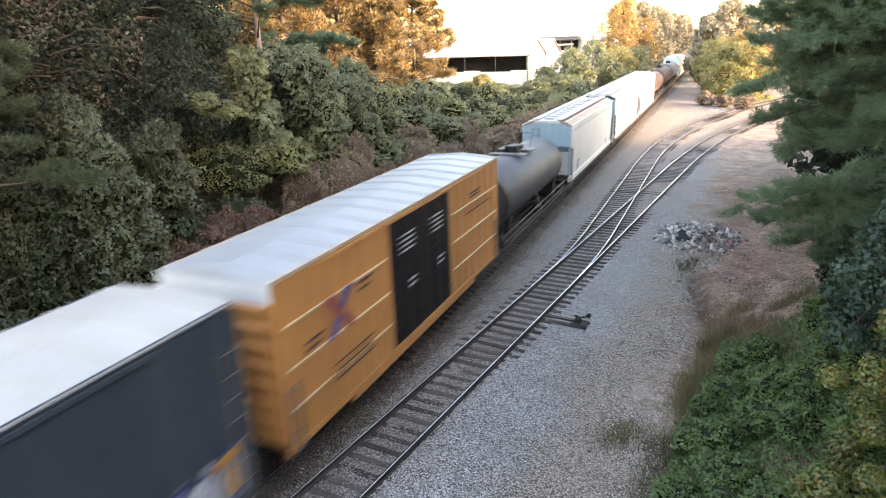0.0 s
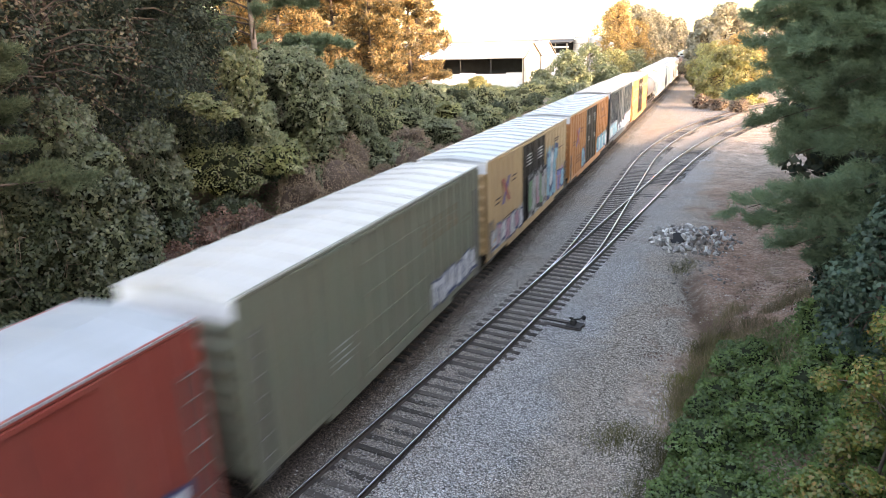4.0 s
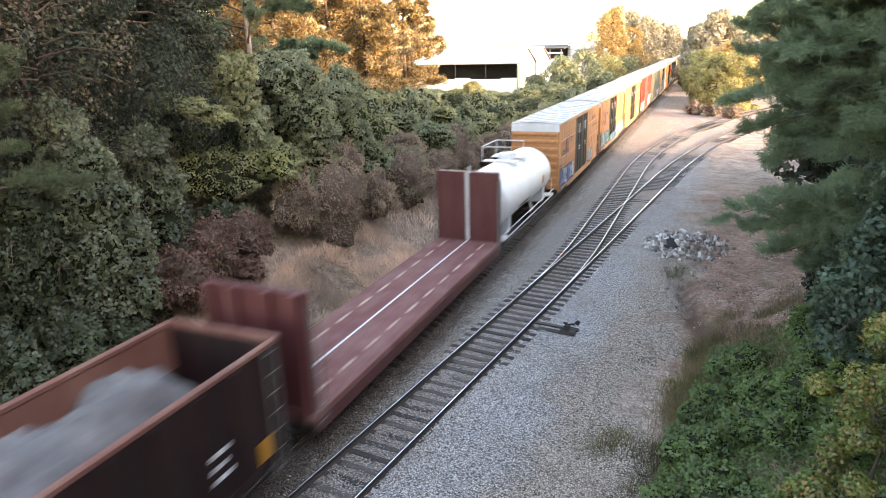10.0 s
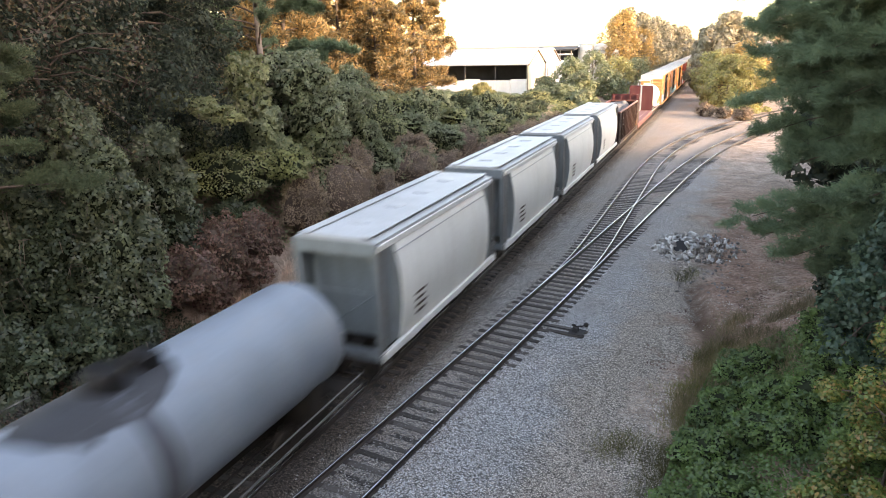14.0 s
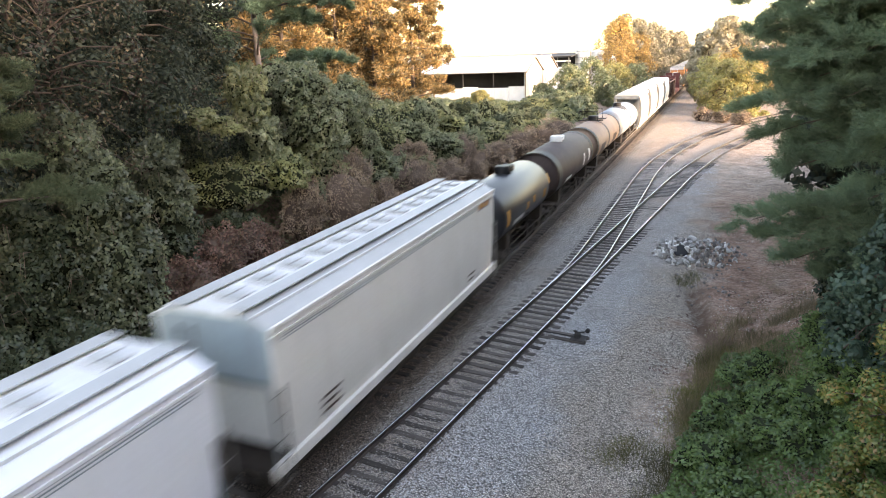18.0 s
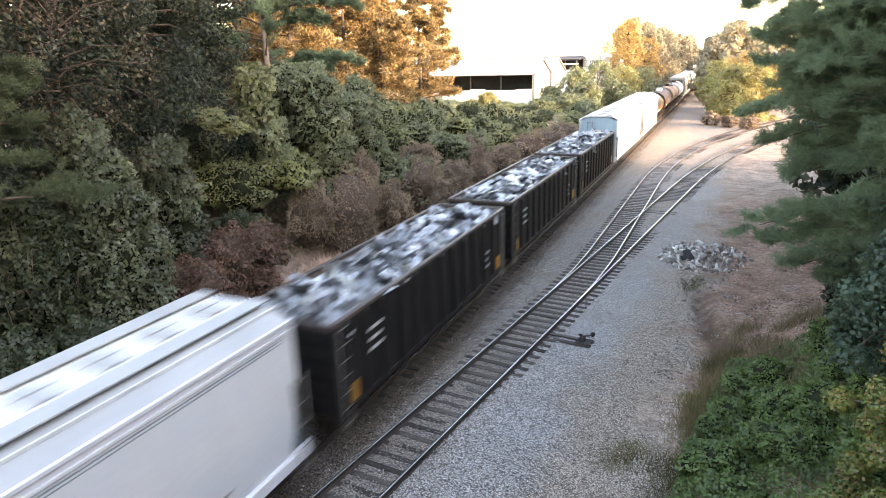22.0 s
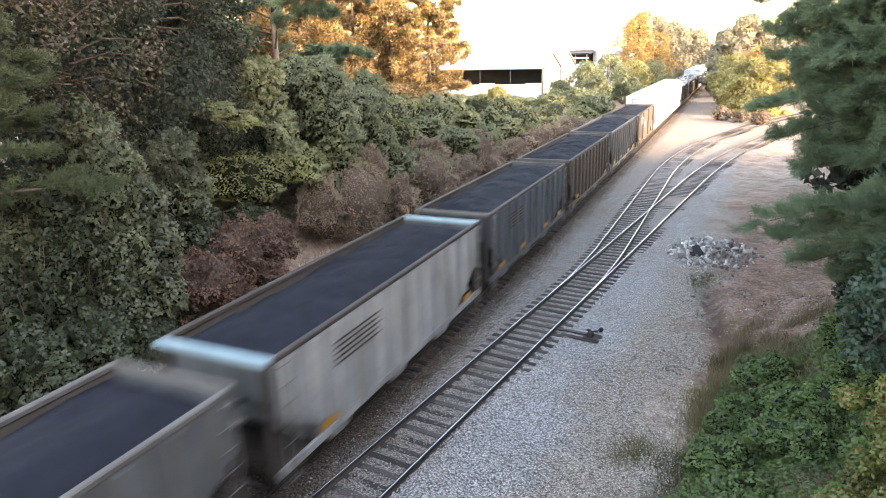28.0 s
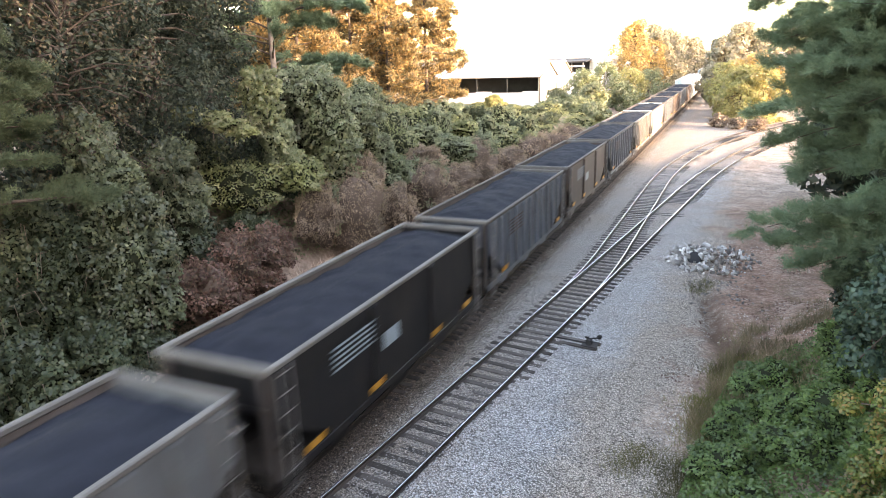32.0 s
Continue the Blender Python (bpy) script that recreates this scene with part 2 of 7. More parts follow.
# dark fill for bushes: the shade between leaves is put into this colour
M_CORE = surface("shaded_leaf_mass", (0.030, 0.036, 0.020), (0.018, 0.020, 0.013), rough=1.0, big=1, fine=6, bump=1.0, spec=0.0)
M_TWIG = surface("dead_twig", (0.22, 0.17, 0.14), (0.13, 0.10, 0.08), rough=0.95, spec=0.1)
# vine leaves in pale to dark copies: light and shade put into their colours
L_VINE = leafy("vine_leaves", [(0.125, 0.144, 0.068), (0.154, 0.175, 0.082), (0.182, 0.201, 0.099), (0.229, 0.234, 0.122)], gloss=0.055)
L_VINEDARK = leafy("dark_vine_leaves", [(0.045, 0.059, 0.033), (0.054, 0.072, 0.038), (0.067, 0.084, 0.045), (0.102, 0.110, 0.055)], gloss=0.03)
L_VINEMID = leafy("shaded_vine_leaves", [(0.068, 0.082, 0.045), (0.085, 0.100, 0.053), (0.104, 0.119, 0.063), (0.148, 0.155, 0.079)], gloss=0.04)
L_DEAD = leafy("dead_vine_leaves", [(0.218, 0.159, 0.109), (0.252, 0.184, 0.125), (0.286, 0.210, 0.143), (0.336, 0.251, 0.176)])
L_VINELIT = leafy("yellowing_vine_leaves", [(0.147, 0.164, 0.064), (0.183, 0.197, 0.076), (0.220, 0.229, 0.088), (0.251, 0.240, 0.102)], gloss=0.055)
L_RED = leafy("reddish_brown_leaves", [(0.093, 0.047, 0.034), (0.145, 0.076, 0.055), (0.221, 0.129, 0.096), (0.128, 0.094, 0.052)])
L_DARK = leafy("dark_broad_leaves", [(0.030, 0.041, 0.030), (0.044, 0.057, 0.040), (0.060, 0.071, 0.049), (0.085, 0.087, 0.055)], gloss=0.012)
L_ORANGE = leafy("orange_autumn_leaves", [(0.40, 0.20, 0.05), (0.50, 0.27, 0.07), (0.44, 0.28, 0.10), (0.26, 0.17, 0.06)], thin=0.5)
L_YELLOW = leafy("yellow_green_leaves", [(0.206, 0.209, 0.080), (0.315, 0.298, 0.116), (0.402, 0.345, 0.128), (0.260, 0.219, 0.106)], thin=0.5)
L_GOLD = leafy("golden_leaves", [(0.425, 0.268, 0.095), (0.506, 0.342, 0.121), (0.380, 0.262, 0.115), (0.287, 0.207, 0.101)], thin=0.5)
# paled leaves: the haze of distance is put into the colour
L_HAZY = leafy("haze_paled_tree_leaves", [(0.196, 0.176, 0.115), (0.252, 0.223, 0.149), (0.308, 0.263, 0.182), (0.224, 0.209, 0.149)], thin=0.4)
L_IVY = leafy("bright_ground_vine_leaves", [(0.056, 0.095, 0.027), (0.080, 0.131, 0.036), (0.118, 0.179, 0.049), (0.102, 0.131, 0.040)], patch=0.8)
L_WEED = leafy("weeds", [(0.101, 0.110, 0.036), (0.169, 0.155, 0.051), (0.225, 0.176, 0.073), (0.112, 0.133, 0.041)])
L_DRYWEED = leafy("dry_olive_weeds", [(0.122, 0.105, 0.049), (0.199, 0.150, 0.083), (0.287, 0.210, 0.133), (0.111, 0.111, 0.049)])
L_STRAW = leafy("dry_grass_blades", [(0.560, 0.392, 0.291), (0.694, 0.526, 0.409), (0.784, 0.627, 0.504), (0.403, 0.263, 0.185)], thin=0.3)
L_BLUEGREEN = leafy("blue_green_broad_leaves", [(0.038, 0.072, 0.053), (0.061, 0.100, 0.067), (0.089, 0.132, 0.089), (0.055, 0.083, 0.053)], gloss=0.02)
N_PINE = leafy("pine_needles", [(0.108, 0.157, 0.100), (0.128, 0.183, 0.116), (0.151, 0.211, 0.131), (0.165, 0.192, 0.120)], thin=0.3, gloss=0.006)
L_SHRUB = leafy("yellowing_shrub_leaves", [(0.061, 0.101, 0.023), (0.101, 0.140, 0.030), (0.166, 0.176, 0.043), (0.259, 0.155, 0.054)])
L_BROWN = leafy("rust_brown_leaves", [(0.045, 0.032, 0.020), (0.086, 0.061, 0.037), (0.132, 0.101, 0.052), (0.061, 0.072, 0.041)])
# brown fill for dead vines, again darkened for the shade within
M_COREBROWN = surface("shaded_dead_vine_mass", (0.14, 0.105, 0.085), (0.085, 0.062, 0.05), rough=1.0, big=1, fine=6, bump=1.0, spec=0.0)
N_SOFT = leafy("young_pine_needles", [(0.085, 0.108, 0.060), (0.099, 0.121, 0.069), (0.112, 0.136, 0.077), (0.126, 0.131, 0.074)], thin=0.35, gloss=0.006)
# orange evening sun and dark gaps are put into these needle colours
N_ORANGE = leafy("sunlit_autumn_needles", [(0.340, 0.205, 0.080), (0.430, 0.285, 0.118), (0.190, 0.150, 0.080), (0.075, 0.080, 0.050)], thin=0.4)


# ---------------------------------------------------------------- mesh tools
class Mesh:
    """Gathers vertices and faces of one part."""

    def __init__(self):
        self.v, self.f = [], []

    def add(self, verts, faces):
        k = len(self.v)
        self.v += [tuple(p) for p in verts]
        self.f += [tuple(i + k for i in q) for q in faces]
        return self

    def box(self, x0, x1, y0, y1, z0, z1, c=0.0):
        """A box, its long edges along y chamfered by c."""
        if c <= 0:
            return self.add([(x, y, z) for x in (x0, x1) for y in (y0, y1) for z in (z0, z1)],
                            [(0, 1, 3, 2), (4, 6, 7, 5), (0, 4, 5, 1), (2, 3, 7, 6), (0, 2, 6, 4), (1, 5, 7, 3)])
        ring = [(x0 + c, z0), (x1 - c, z0), (x1, z0 + c), (x1, z1 - c), (x1 - c, z1), (x0 + c, z1), (x0, z1 - c), (x0, z0 + c)]
        return self.prism(ring, y0, y1)

    def prism(self, ring, y0, y1):
        """A profile of (x, z) drawn out along y."""
        n = len(ring)
        return self.add([(x, y0, z) for x, z in ring] + [(x, y1, z) for x, z in ring],
                        [tuple(range(n)), tuple(range(2 * n - 1, n - 1, -1))] + [(i, i + n, (i + 1) % n + n, (i + 1) % n) for i in range(n)])

    def prism_x(self, ring, x0, x1):
        """A profile of (y, z) drawn out along x."""
        n = len(ring)
        return self.add([(x0, y, z) for y, z in ring] + [(x1, y, z) for y, z in ring],
                        [tuple(range(n)), tuple(range(2 * n - 1, n - 1, -1))] + [(i, i + n, (i + 1) % n + n, (i + 1) % n) for i in range(n)])

    def tube(self, pts, r, k=6, caps=True):
        """A round bar along points; r a number or one radius a point."""
        pts = [Vector(p) for p in pts]
        rs = r if isinstance(r, (list, tuple)) else [r] * len(pts)
        verts, faces = [], []
        for i, p in enumerate(pts):
            d = (pts[min(i + 1, len(pts) - 1)] - pts[max(i - 1, 0)]).normalized()
            u = d.cross(Vector((0, 0, 1)) if abs(d.z) < 0.9 else Vector((1, 0, 0))).normalized()
            w = d.cross(u)
            for j in range(k):
                a = 2 * math.pi * j / k
                verts.append(p + (u * math.cos(a) + w * math.sin(a)) * rs[i])
        for i in range(len(pts) - 1):
            for j in range(k):
                faces.append((i * k + j, i * k + (j + 1) % k, (i + 1) * k + (j + 1) % k, (i + 1) * k + j))
        if caps:
            faces += [tuple(range(k - 1, -1, -1)), tuple(range((len(pts) - 1) * k, len(pts) * k))]
        return self.add(verts, faces)

    def lathe_y(self, prof, k=28, cx=0.0, cz=0.0):
        """Turned about an axis along y: profile of (radius, y)."""
        verts, faces = [], []
        for r, y in prof:
            for j in range(k):
                a = 2 * math.pi * j / k
                verts.append((cx + r * math.cos(a), y, cz + r * math.sin(a)))
        for i in range(len(prof) - 1):
            for j in range(k):
                faces.append((i * k + j, (i + 1) * k + j, (i + 1) * k + (j + 1) % k, i * k + (j + 1) % k))
        faces += [tuple(range(k)), tuple(range(len(prof) * k - 1, (len(prof) - 1) * k - 1, -1))]
        return self.add(verts, faces)

    def done(self, name, smooth=0.0):
        me = bpy.data.meshes.new(name)
        me.from_pydata(self.v, [], self.f)
        bm = bmesh.new()
        bm.from_mesh(me)
        bmesh.ops.recalc_face_normals(bm, faces=bm.faces)
        bm.to_mesh(me)
        bm.free()
        if smooth:
            me.polygons.foreach_set("use_smooth", [True] * len(me.polygons))
            me.set_sharp_from_angle(angle=radians(smooth))
        return me


CACHE = {}


def part(name, mesh, material, parent=None, label="", smooth=0.0, at=None):
    """Links a mesh (or a Mesh being built) as one object under its thing."""
    if isinstance(mesh, Mesh):
        mesh = mesh.done(name, smooth)
    if not mesh.materials:
        mesh.materials.append(material)
    ob = new(name, mesh)
    if parent:
        ob.parent = parent
    if at is not None:
        ob.matrix_basis = at
    if label:
        ob["label"] = label
    return ob


def cached(key, make, smooth=0.0):
    if key not in CACHE:
        CACHE[key] = make().done(key if isinstance(key, str) else str(key[0]), smooth)
    return CACHE[key]


def quads(name, v, f4, material):
    """A mesh from numpy arrays: vertices (n, 3), faces (m, 4) or (m, 3)."""
    me = bpy.data.meshes.new(name)
    me.vertices.add(len(v))
    me.vertices.foreach_set("co", np.ascontiguousarray(v, dtype=np.float32).ravel())
    k = f4.shape[1]
    me.loops.add(f4.size)
    me.loops.foreach_set("vertex_index", np.ascontiguousarray(f4, dtype=np.int32).ravel())
    me.polygons.add(len(f4))
    me.polygons.foreach_set("loop_start", np.arange(0, f4.size, k, dtype=np.int32))
    me.update(calc_edges=True)
    me.materials.append(material)
    return me


RNG = np.random.default_rng(7)


def unit(a):
    return a / np.maximum(np.linalg.norm(a, axis=-1, keepdims=True), 1e-6)


def leaf_mesh(name, pts, nrm, size, material, long=1.5, spread=0.8):
    """Folded pointed leaves at pts, facing about nrm, drooping."""
    n = len(pts)
    nn = unit(nrm + RNG.normal(0, spread * 0.6, (n, 3)))
    d = RNG.normal(0, 1, (n, 3)) + np.array([0, 0, -0.7])
    d = unit(d - nn * np.sum(d * nn, 1, keepdims=True))
    s = np.cross(nn, d)
    z = size * RNG.uniform(0.55, 1.35, (n, 1))
    a = pts - d * z * long * 0.5
    b = pts + s * z * 0.5 - nn * z * 0.16
    c = pts + d * z * long * 0.5
    e = pts - s * z * 0.5 - nn * z * 0.16
    v = np.stack([a, b, c, e], 1).reshape(-1, 3)
    i = np.arange(n)[:, None] * 4
    f = np.concatenate([i + np.array([[0, 1, 2]]), i + np.array([[0, 2, 3]])], 1).reshape(-1, 3)
    return quads(name, v, f, material)


def blade_mesh(name, pts, dirs, length, width, material):
    """Single thin blades (needles, grass) rooted at pts."""
    n = len(pts)
    d = unit(dirs)
    s = unit(np.cross(d, RNG.normal(0, 1, (n, 3))))
    z = length * RNG.uniform(0.6, 1.3, (n, 1))
    v = np.stack([pts - s * width * 0.5, pts + s * width * 0.5, pts + d * z], 1).reshape(-1, 3)
    f = np.arange(n * 3).reshape(-1, 3)
    return quads(name, v, f, material)


def sphere_dirs(n):
    return unit(RNG.normal(0, 1, (n, 3)))


def billow(p, seed):
    """How far a leafy mound bulges in direction p, and how deep the crease is there."""
    o = Vector((seed * 3.1, seed, -seed))
    a = noise.noise(p * 1.5 + o)
    b = abs(noise.noise(p * 2.3 - o))
    c = abs(noise.noise(p * 5.1 + o * 0.7))
    return 0.64 + 0.36 * a + 0.84 * min(b, 0.42) + 0.34 * min(c, 0.4), b + 0.45 * c


def mound(seed, k):
    """A unit ball swollen into billows: vertices, triangles, crease depth of each vertex."""
    key = ("mound", seed, k)
    if key not in CACHE:
        bm = bmesh.new()
        bmesh.ops.create_icosphere(bm, subdivisions=k, radius=1.0)
        v, w = [], []
        for q in bm.verts:
            r, c = billow(q.co, seed)
            v.append(q.co * r)
            w.append(c)
        f = [[x.index for x in t.verts] for t in bm.faces]
        bm.free()
        CACHE[key] = (np.array(v), np.array(f), np.array(w))
    return CACHE[key]


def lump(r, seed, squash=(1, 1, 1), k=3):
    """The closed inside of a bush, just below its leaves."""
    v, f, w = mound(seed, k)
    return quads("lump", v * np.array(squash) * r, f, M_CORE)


def mound_leaves(seed, n, r, squash, bare=0.24):
    """Places and normals on a mound, fewer in the creases and under its belly."""
    v, f, w = mound(seed, 4)
    v = v * np.array(squash) * r
    a, b, c = v[f[:, 0]], v[f[:, 1]], v[f[:, 2]]
    nn = np.cross(b - a, c - a)
    area = np.linalg.norm(nn, axis=1)
    nn = nn / np.maximum(area, 1e-9)[:, None]
    dens = area * np.clip(w[f].mean(1) / bare, 0.06, 1.0) * np.where(nn[:, 2] < -0.5, 0.15, 1.0) * np.where((a[:, 2] < -0.7 * r * squash[2]), 0.2, 1.0)
    pick = RNG.choice(len(f), n, p=dens / dens.sum())
    u = RNG.random((n, 2))
    u = np.where(u.sum(1, keepdims=True) > 1, 1 - u, u)
    p = a[pick] + u[:, :1] * (b - a)[pick] + u[:, 1:] * (c - a)[pick]
    return p * RNG.uniform(0.94, 1.08, (n, 1)), nn[pick]

# ---------------------------------------------------------------- the lie of the land


def smooth(a, b, x):
    t = np.clip((np.asarray(x, float) - a) / (b - a), 0, 1)
    return t * t * (3 - 2 * t)


def lead_x(y):
    """The siding: straight at a slant from the main track, then curving off to the right."""
    return -9.70 + 0.1194 * y + 0.0028 * np.maximum(y - 57, 0) ** 2


def branch_x(y):
    """The second siding, which leaves the first at the switch."""
    d = np.clip(y - 27, 0, 10)
    return -9.70 + 0.1194 * np.minimum(y, 27) + 0.1194 * d - 0.0055 * d * d + 0.01 * np.clip(y - 37, 0, None) + 0.004 * np.maximum(y - 58, 0) ** 2


def right_edge(y):
    """Where the right bank begins."""
    return np.interp(y, [-60, 0, 14, 20, 26, 31, 36, 46, 60, 78, 90, 105, 120, 400], [-4, -2.4, -1.3, -0.5, 0.6, 2.4, 4.4, 5.2, 6.2, 7.5, 10, 16, 20, 20])


def land(x, y):
    """Height of the ground."""
    x, y = np.asarray(x, float), np.asarray(y, float)
    z = np.full(np.broadcast(x, y).shape, -0.46)
    # ballast shoulder of the main track
    z = z + 0.26 * (1 - np.where(x > TRACK_X, smooth(1.2, 1.75, x - TRACK_X), smooth(1.5, 2.5, TRACK_X - x)))
    # the siding's ballast nearly buries its ties
    z = z + 0.05 * (1 - smooth(1.3, 1.9, np.minimum(np.abs(x - lead_x(y)), np.abs(x - branch_x(y))))) * (np.abs(y - 40) < 70)
    # and covers the tie ends outside the rails near the bridge
    off = np.abs(x - lead_x(y))
    z = z + 0.075 * smooth(0.72, 1.0, off) * (1 - smooth(1.5, 2.3, off)) * (1 - smooth(17, 22, y))
    # ditch and bank on the left, lower farther off
    high = np.interp(y, [-80, 0, 45, 80, 120, 200, 400], [5.5, 5.5, 5.2, 3.6, 2.6, 1.8, 1.0])
    z = z - 0.25 * np.exp(-((x + 13.9) / 0.5) ** 2)
    z = z + high * smooth(-14.2, -23.5, x) * 0.85 + 0.6 * smooth(-23, -60, x)
    # bank on the right
    e = right_edge(y)
    steep = np.interp(y, [-60, 24, 34, 50, 400], [3.6, 3.6, 2.2, 1.2, 1.2])
    z = z + steep * smooth(0, 7.0, x - e)
    # trampled dirt, shallow wash by the rubble
    z = z - 0.5 * np.exp(-((x + 0.68 - 0.19 * (31.5 - y)) / 0.42) ** 2 - ((y - 29.5) / 4.0) ** 4)
    return z


def patches(x, y, s, a):
    return np.array([noise.noise(Vector((p / s, q / s, 3.3))) * a for p, q in zip(np.ravel(x), np.ravel(y))]).reshape(np.shape(x))


def build_ground():
    xs = np.concatenate([np.linspace(-2600, -90, 12), np.linspace(-80, -26, 28), np.arange(-25, -13, 0.5), np.arange(-13, 6, 0.33), np.arange(6, 26, 1.0), np.linspace(30, 90, 14), np.linspace(120, 2600, 10)])
    ys = np.concatenate([np.linspace(-900, -60, 12), np.linspace(-50, 4, 20), np.arange(5, 45, 0.5), np.arange(45, 130, 1.5), np.linspace(132, 400, 40), np.linspace(450, 3500, 14)])
    gx, gy = np.meshgrid(xs, ys)
    gz = land(gx, gy)
    near = (np.abs(gx) < 40) & (gy < 160) & (gy > -30)
    rough = (gx > -1.5) & (gx < 6) & (gy > 20) & (gy < 60)
    gz = gz + np.where(rough, patches(gx, gy, 1.1, 0.10), 0)
    bed = np.minimum(np.abs(gx - lead_x(gy)), np.minimum(np.abs(gx - branch_x(gy)), np.abs(gx - TRACK_X))) < 1.9
    gauge = (np.abs(gx - lead_x(gy)) < 0.9) & (gy < 24)
    gz = gz + np.where(gauge, patches(gx, gy, 0.9, 0.045) - 0.004, 0)
    gz = gz + np.where(near, patches(gx, gy, 1.7, 0.05) * ~bed + patches(gx, gy, 5.0, 0.10) * (np.abs(gx + 9) > 4.5), 0)
    v = np.stack([gx, gy, gz], -1).reshape(-1, 3)
    r, c = gx.shape
    i = (np.arange(r - 1)[:, None] * c + np.arange(c - 1)[None, :]).ravel()
    f = np.stack([i, i + 1, i + c + 1, i + c], 1)
    me = quads("ground", v, f, M_GROUND)
    me.polygons.foreach_set("use_smooth", [True] * len(me.polygons))
    tagged(new("ground", me), "grey ballast gravel and pale dirt between wooded banks", "ground", kind="structure")


build_ground()


# ---------------------------------------------------------------- tracks
def main_x(y):
    return TRACK_X + 0 * y


def rail_meshes(line, y0, y1, off, top, step=1.0):
    """Head and web-with-foot of one rail along a line."""
    ys = np.linspace(y0, y1, max(2, int((y1 - y0) / step) + 1))
    xs = line(ys)
    dx = np.gradient(xs, ys)
    nx, ny = 1 / np.hypot(1, dx), -dx / np.hypot(1, dx)
    head = [(-0.024, -0.004), (-0.020, 0.0), (0.020, 0.0), (0.024, -0.004), (0.024, -0.008), (-0.024, -0.008)]
    web = [(-0.036, -0.003), (0.036, -0.003), (0.036, -0.036), (0.012, -0.045), (0.012, -0.15), (0.075, -0.165), (0.075, -0.178), (-0.075, -0.178), (-0.075, -0.165), (-0.012, -0.15), (-0.012, -0.045), (-0.036, -0.036)]
    out = []
    for prof in (head, web):
        k = len(prof)
        v = np.array([[(x + (off + a) * p, y + (off + a) * q, top + b) for a, b in prof] for x, y, p, q in zip(xs, ys, nx, ny)]).reshape(-1, 3)
        i = (np.arange(len(ys) - 1)[:, None] * k + np.arange(k)[None, :])
        j = (np.arange(len(ys) - 1)[:, None] * k + (np.arange(k)[None, :] + 1) % k)
        f = np.stack([i, j, j + k, i + k], -1).reshape(-1, 4)
        out.append((v, f))
    return out


def lay_track(thing, line, y0, y1, top, step=1.0):
    for side in (-0.785, 0.785):
        (hv, hf), (wv, wf) = rail_meshes(line, y0, y1, side, top, step)
        rail = part("rail", quads("rail", wv, wf, M_RAILSIDE), M_RAILSIDE, thing)
        part("rail_head", quads("rail_head", hv, hf, M_RAIL), M_RAIL, rail, "bright worn rail head")


def tie_mesh(length):
    def make():
        m = Mesh()
        return m.prism_x([(-0.11, -0.16), (0.11, -0.16), (0.11, -0.015), (0.095, 0), (-0.095, 0), (-0.11, -0.015)], -length / 2, length / 2)
    return cached(("tie", round(length, 1)), make)


def lay_ties(thing, spots, top):
    """Wooden ties: (x, y, length, turn)."""
    rnd = random.Random(len(spots))
    for x, y, length, turn in spots:
        part("tie", tie_mesh(length), M_TIE, thing, at=pose(x, y, (top if not callable(top) else top(y)) + rnd.uniform(-0.014, 0.01), rnd.uniform(-1, 1), 0, turn + rnd.uniform(-1.6, 1.6)))


main_track = tagged(new("main_track"), "straight main railway track on grey ballast", "railway track", kind="structure")
lay_track(main_track, main_x, -620, 900, 0.0, 20.0)
siding_track = tagged(new("siding_track"), "siding track with weathered ties and bright rails", "railway track", kind="structure")
lay_track(siding_track, lead_x, -12, 128, -0.2)
branch_track = tagged(new("branch_track"), "second siding track leaving at a switch", "railway track", kind="structure")
lay_track(branch_track, branch_x, 27.5, 128, -0.198)


def build_ties():
    lay_ties(main_track, [(TRACK_X, 6 + 0.53 * i, 2.6, 0) for i in range(290)], -0.175)
    spots = []
    y = 6.0
    while y < 100:
        a, b = float(lead_x(y)), float(branch_x(y))
        ta = -math.degrees(math.atan(float(lead_x(y + 0.5) - lead_x(y - 0.5))))
        tb = -math.degrees(math.atan(float(branch_x(y + 0.5) - branch_x(y - 0.5))))
        if y < 54:
            w = max(0.0, a - b)
            # the ends of the nearest ties lie buried in the ballast
            spots.append(((a + b) / 2, y, 1.5 if y < 20.5 else 2.6 + w, ta * 0.6 + tb * 0.4))
        else:
            spots.append((a, y, 2.6, ta))
            spots.append((b, y + 0.2, 2.6, tb))
        y += 0.56
    lay_ties(siding_track, spots, lambda y: float(np.interp(y, [6, 17, 24, 48, 58, 100], [-0.402, -0.400, -0.368, -0.375, -0.40, -0.412])))
    # the rest of the main track's ties, far off and behind
    far = Mesh()
    for y in list(np.arange(-60, 6, 0.53)) + list(np.arange(160, 420, 0.53)):
        far.box(TRACK_X - 1.3, TRACK_X + 1.3, y - 0.11, y + 0.11, -0.34, -0.178)
    tagged(part("far_ties", far, M_TIE, main_track), kind="stuff")
    # spike plates where the rails sit on the nearest ties
    plate = cached("tie_plate", lambda: Mesh().box(-0.19, 0.19, -0.09, 0.09, 0.0, 0.016))
    for x, y, length, turn in [s for s in spots if 12 < s[1] < 26]:
        for off in (-0.785, 0.785):
            part("tie_plate", plate, M_RAILSIDE, siding_track, at=pose(float(lead_x(y)) + off, y, -0.378, 0, 0, turn))


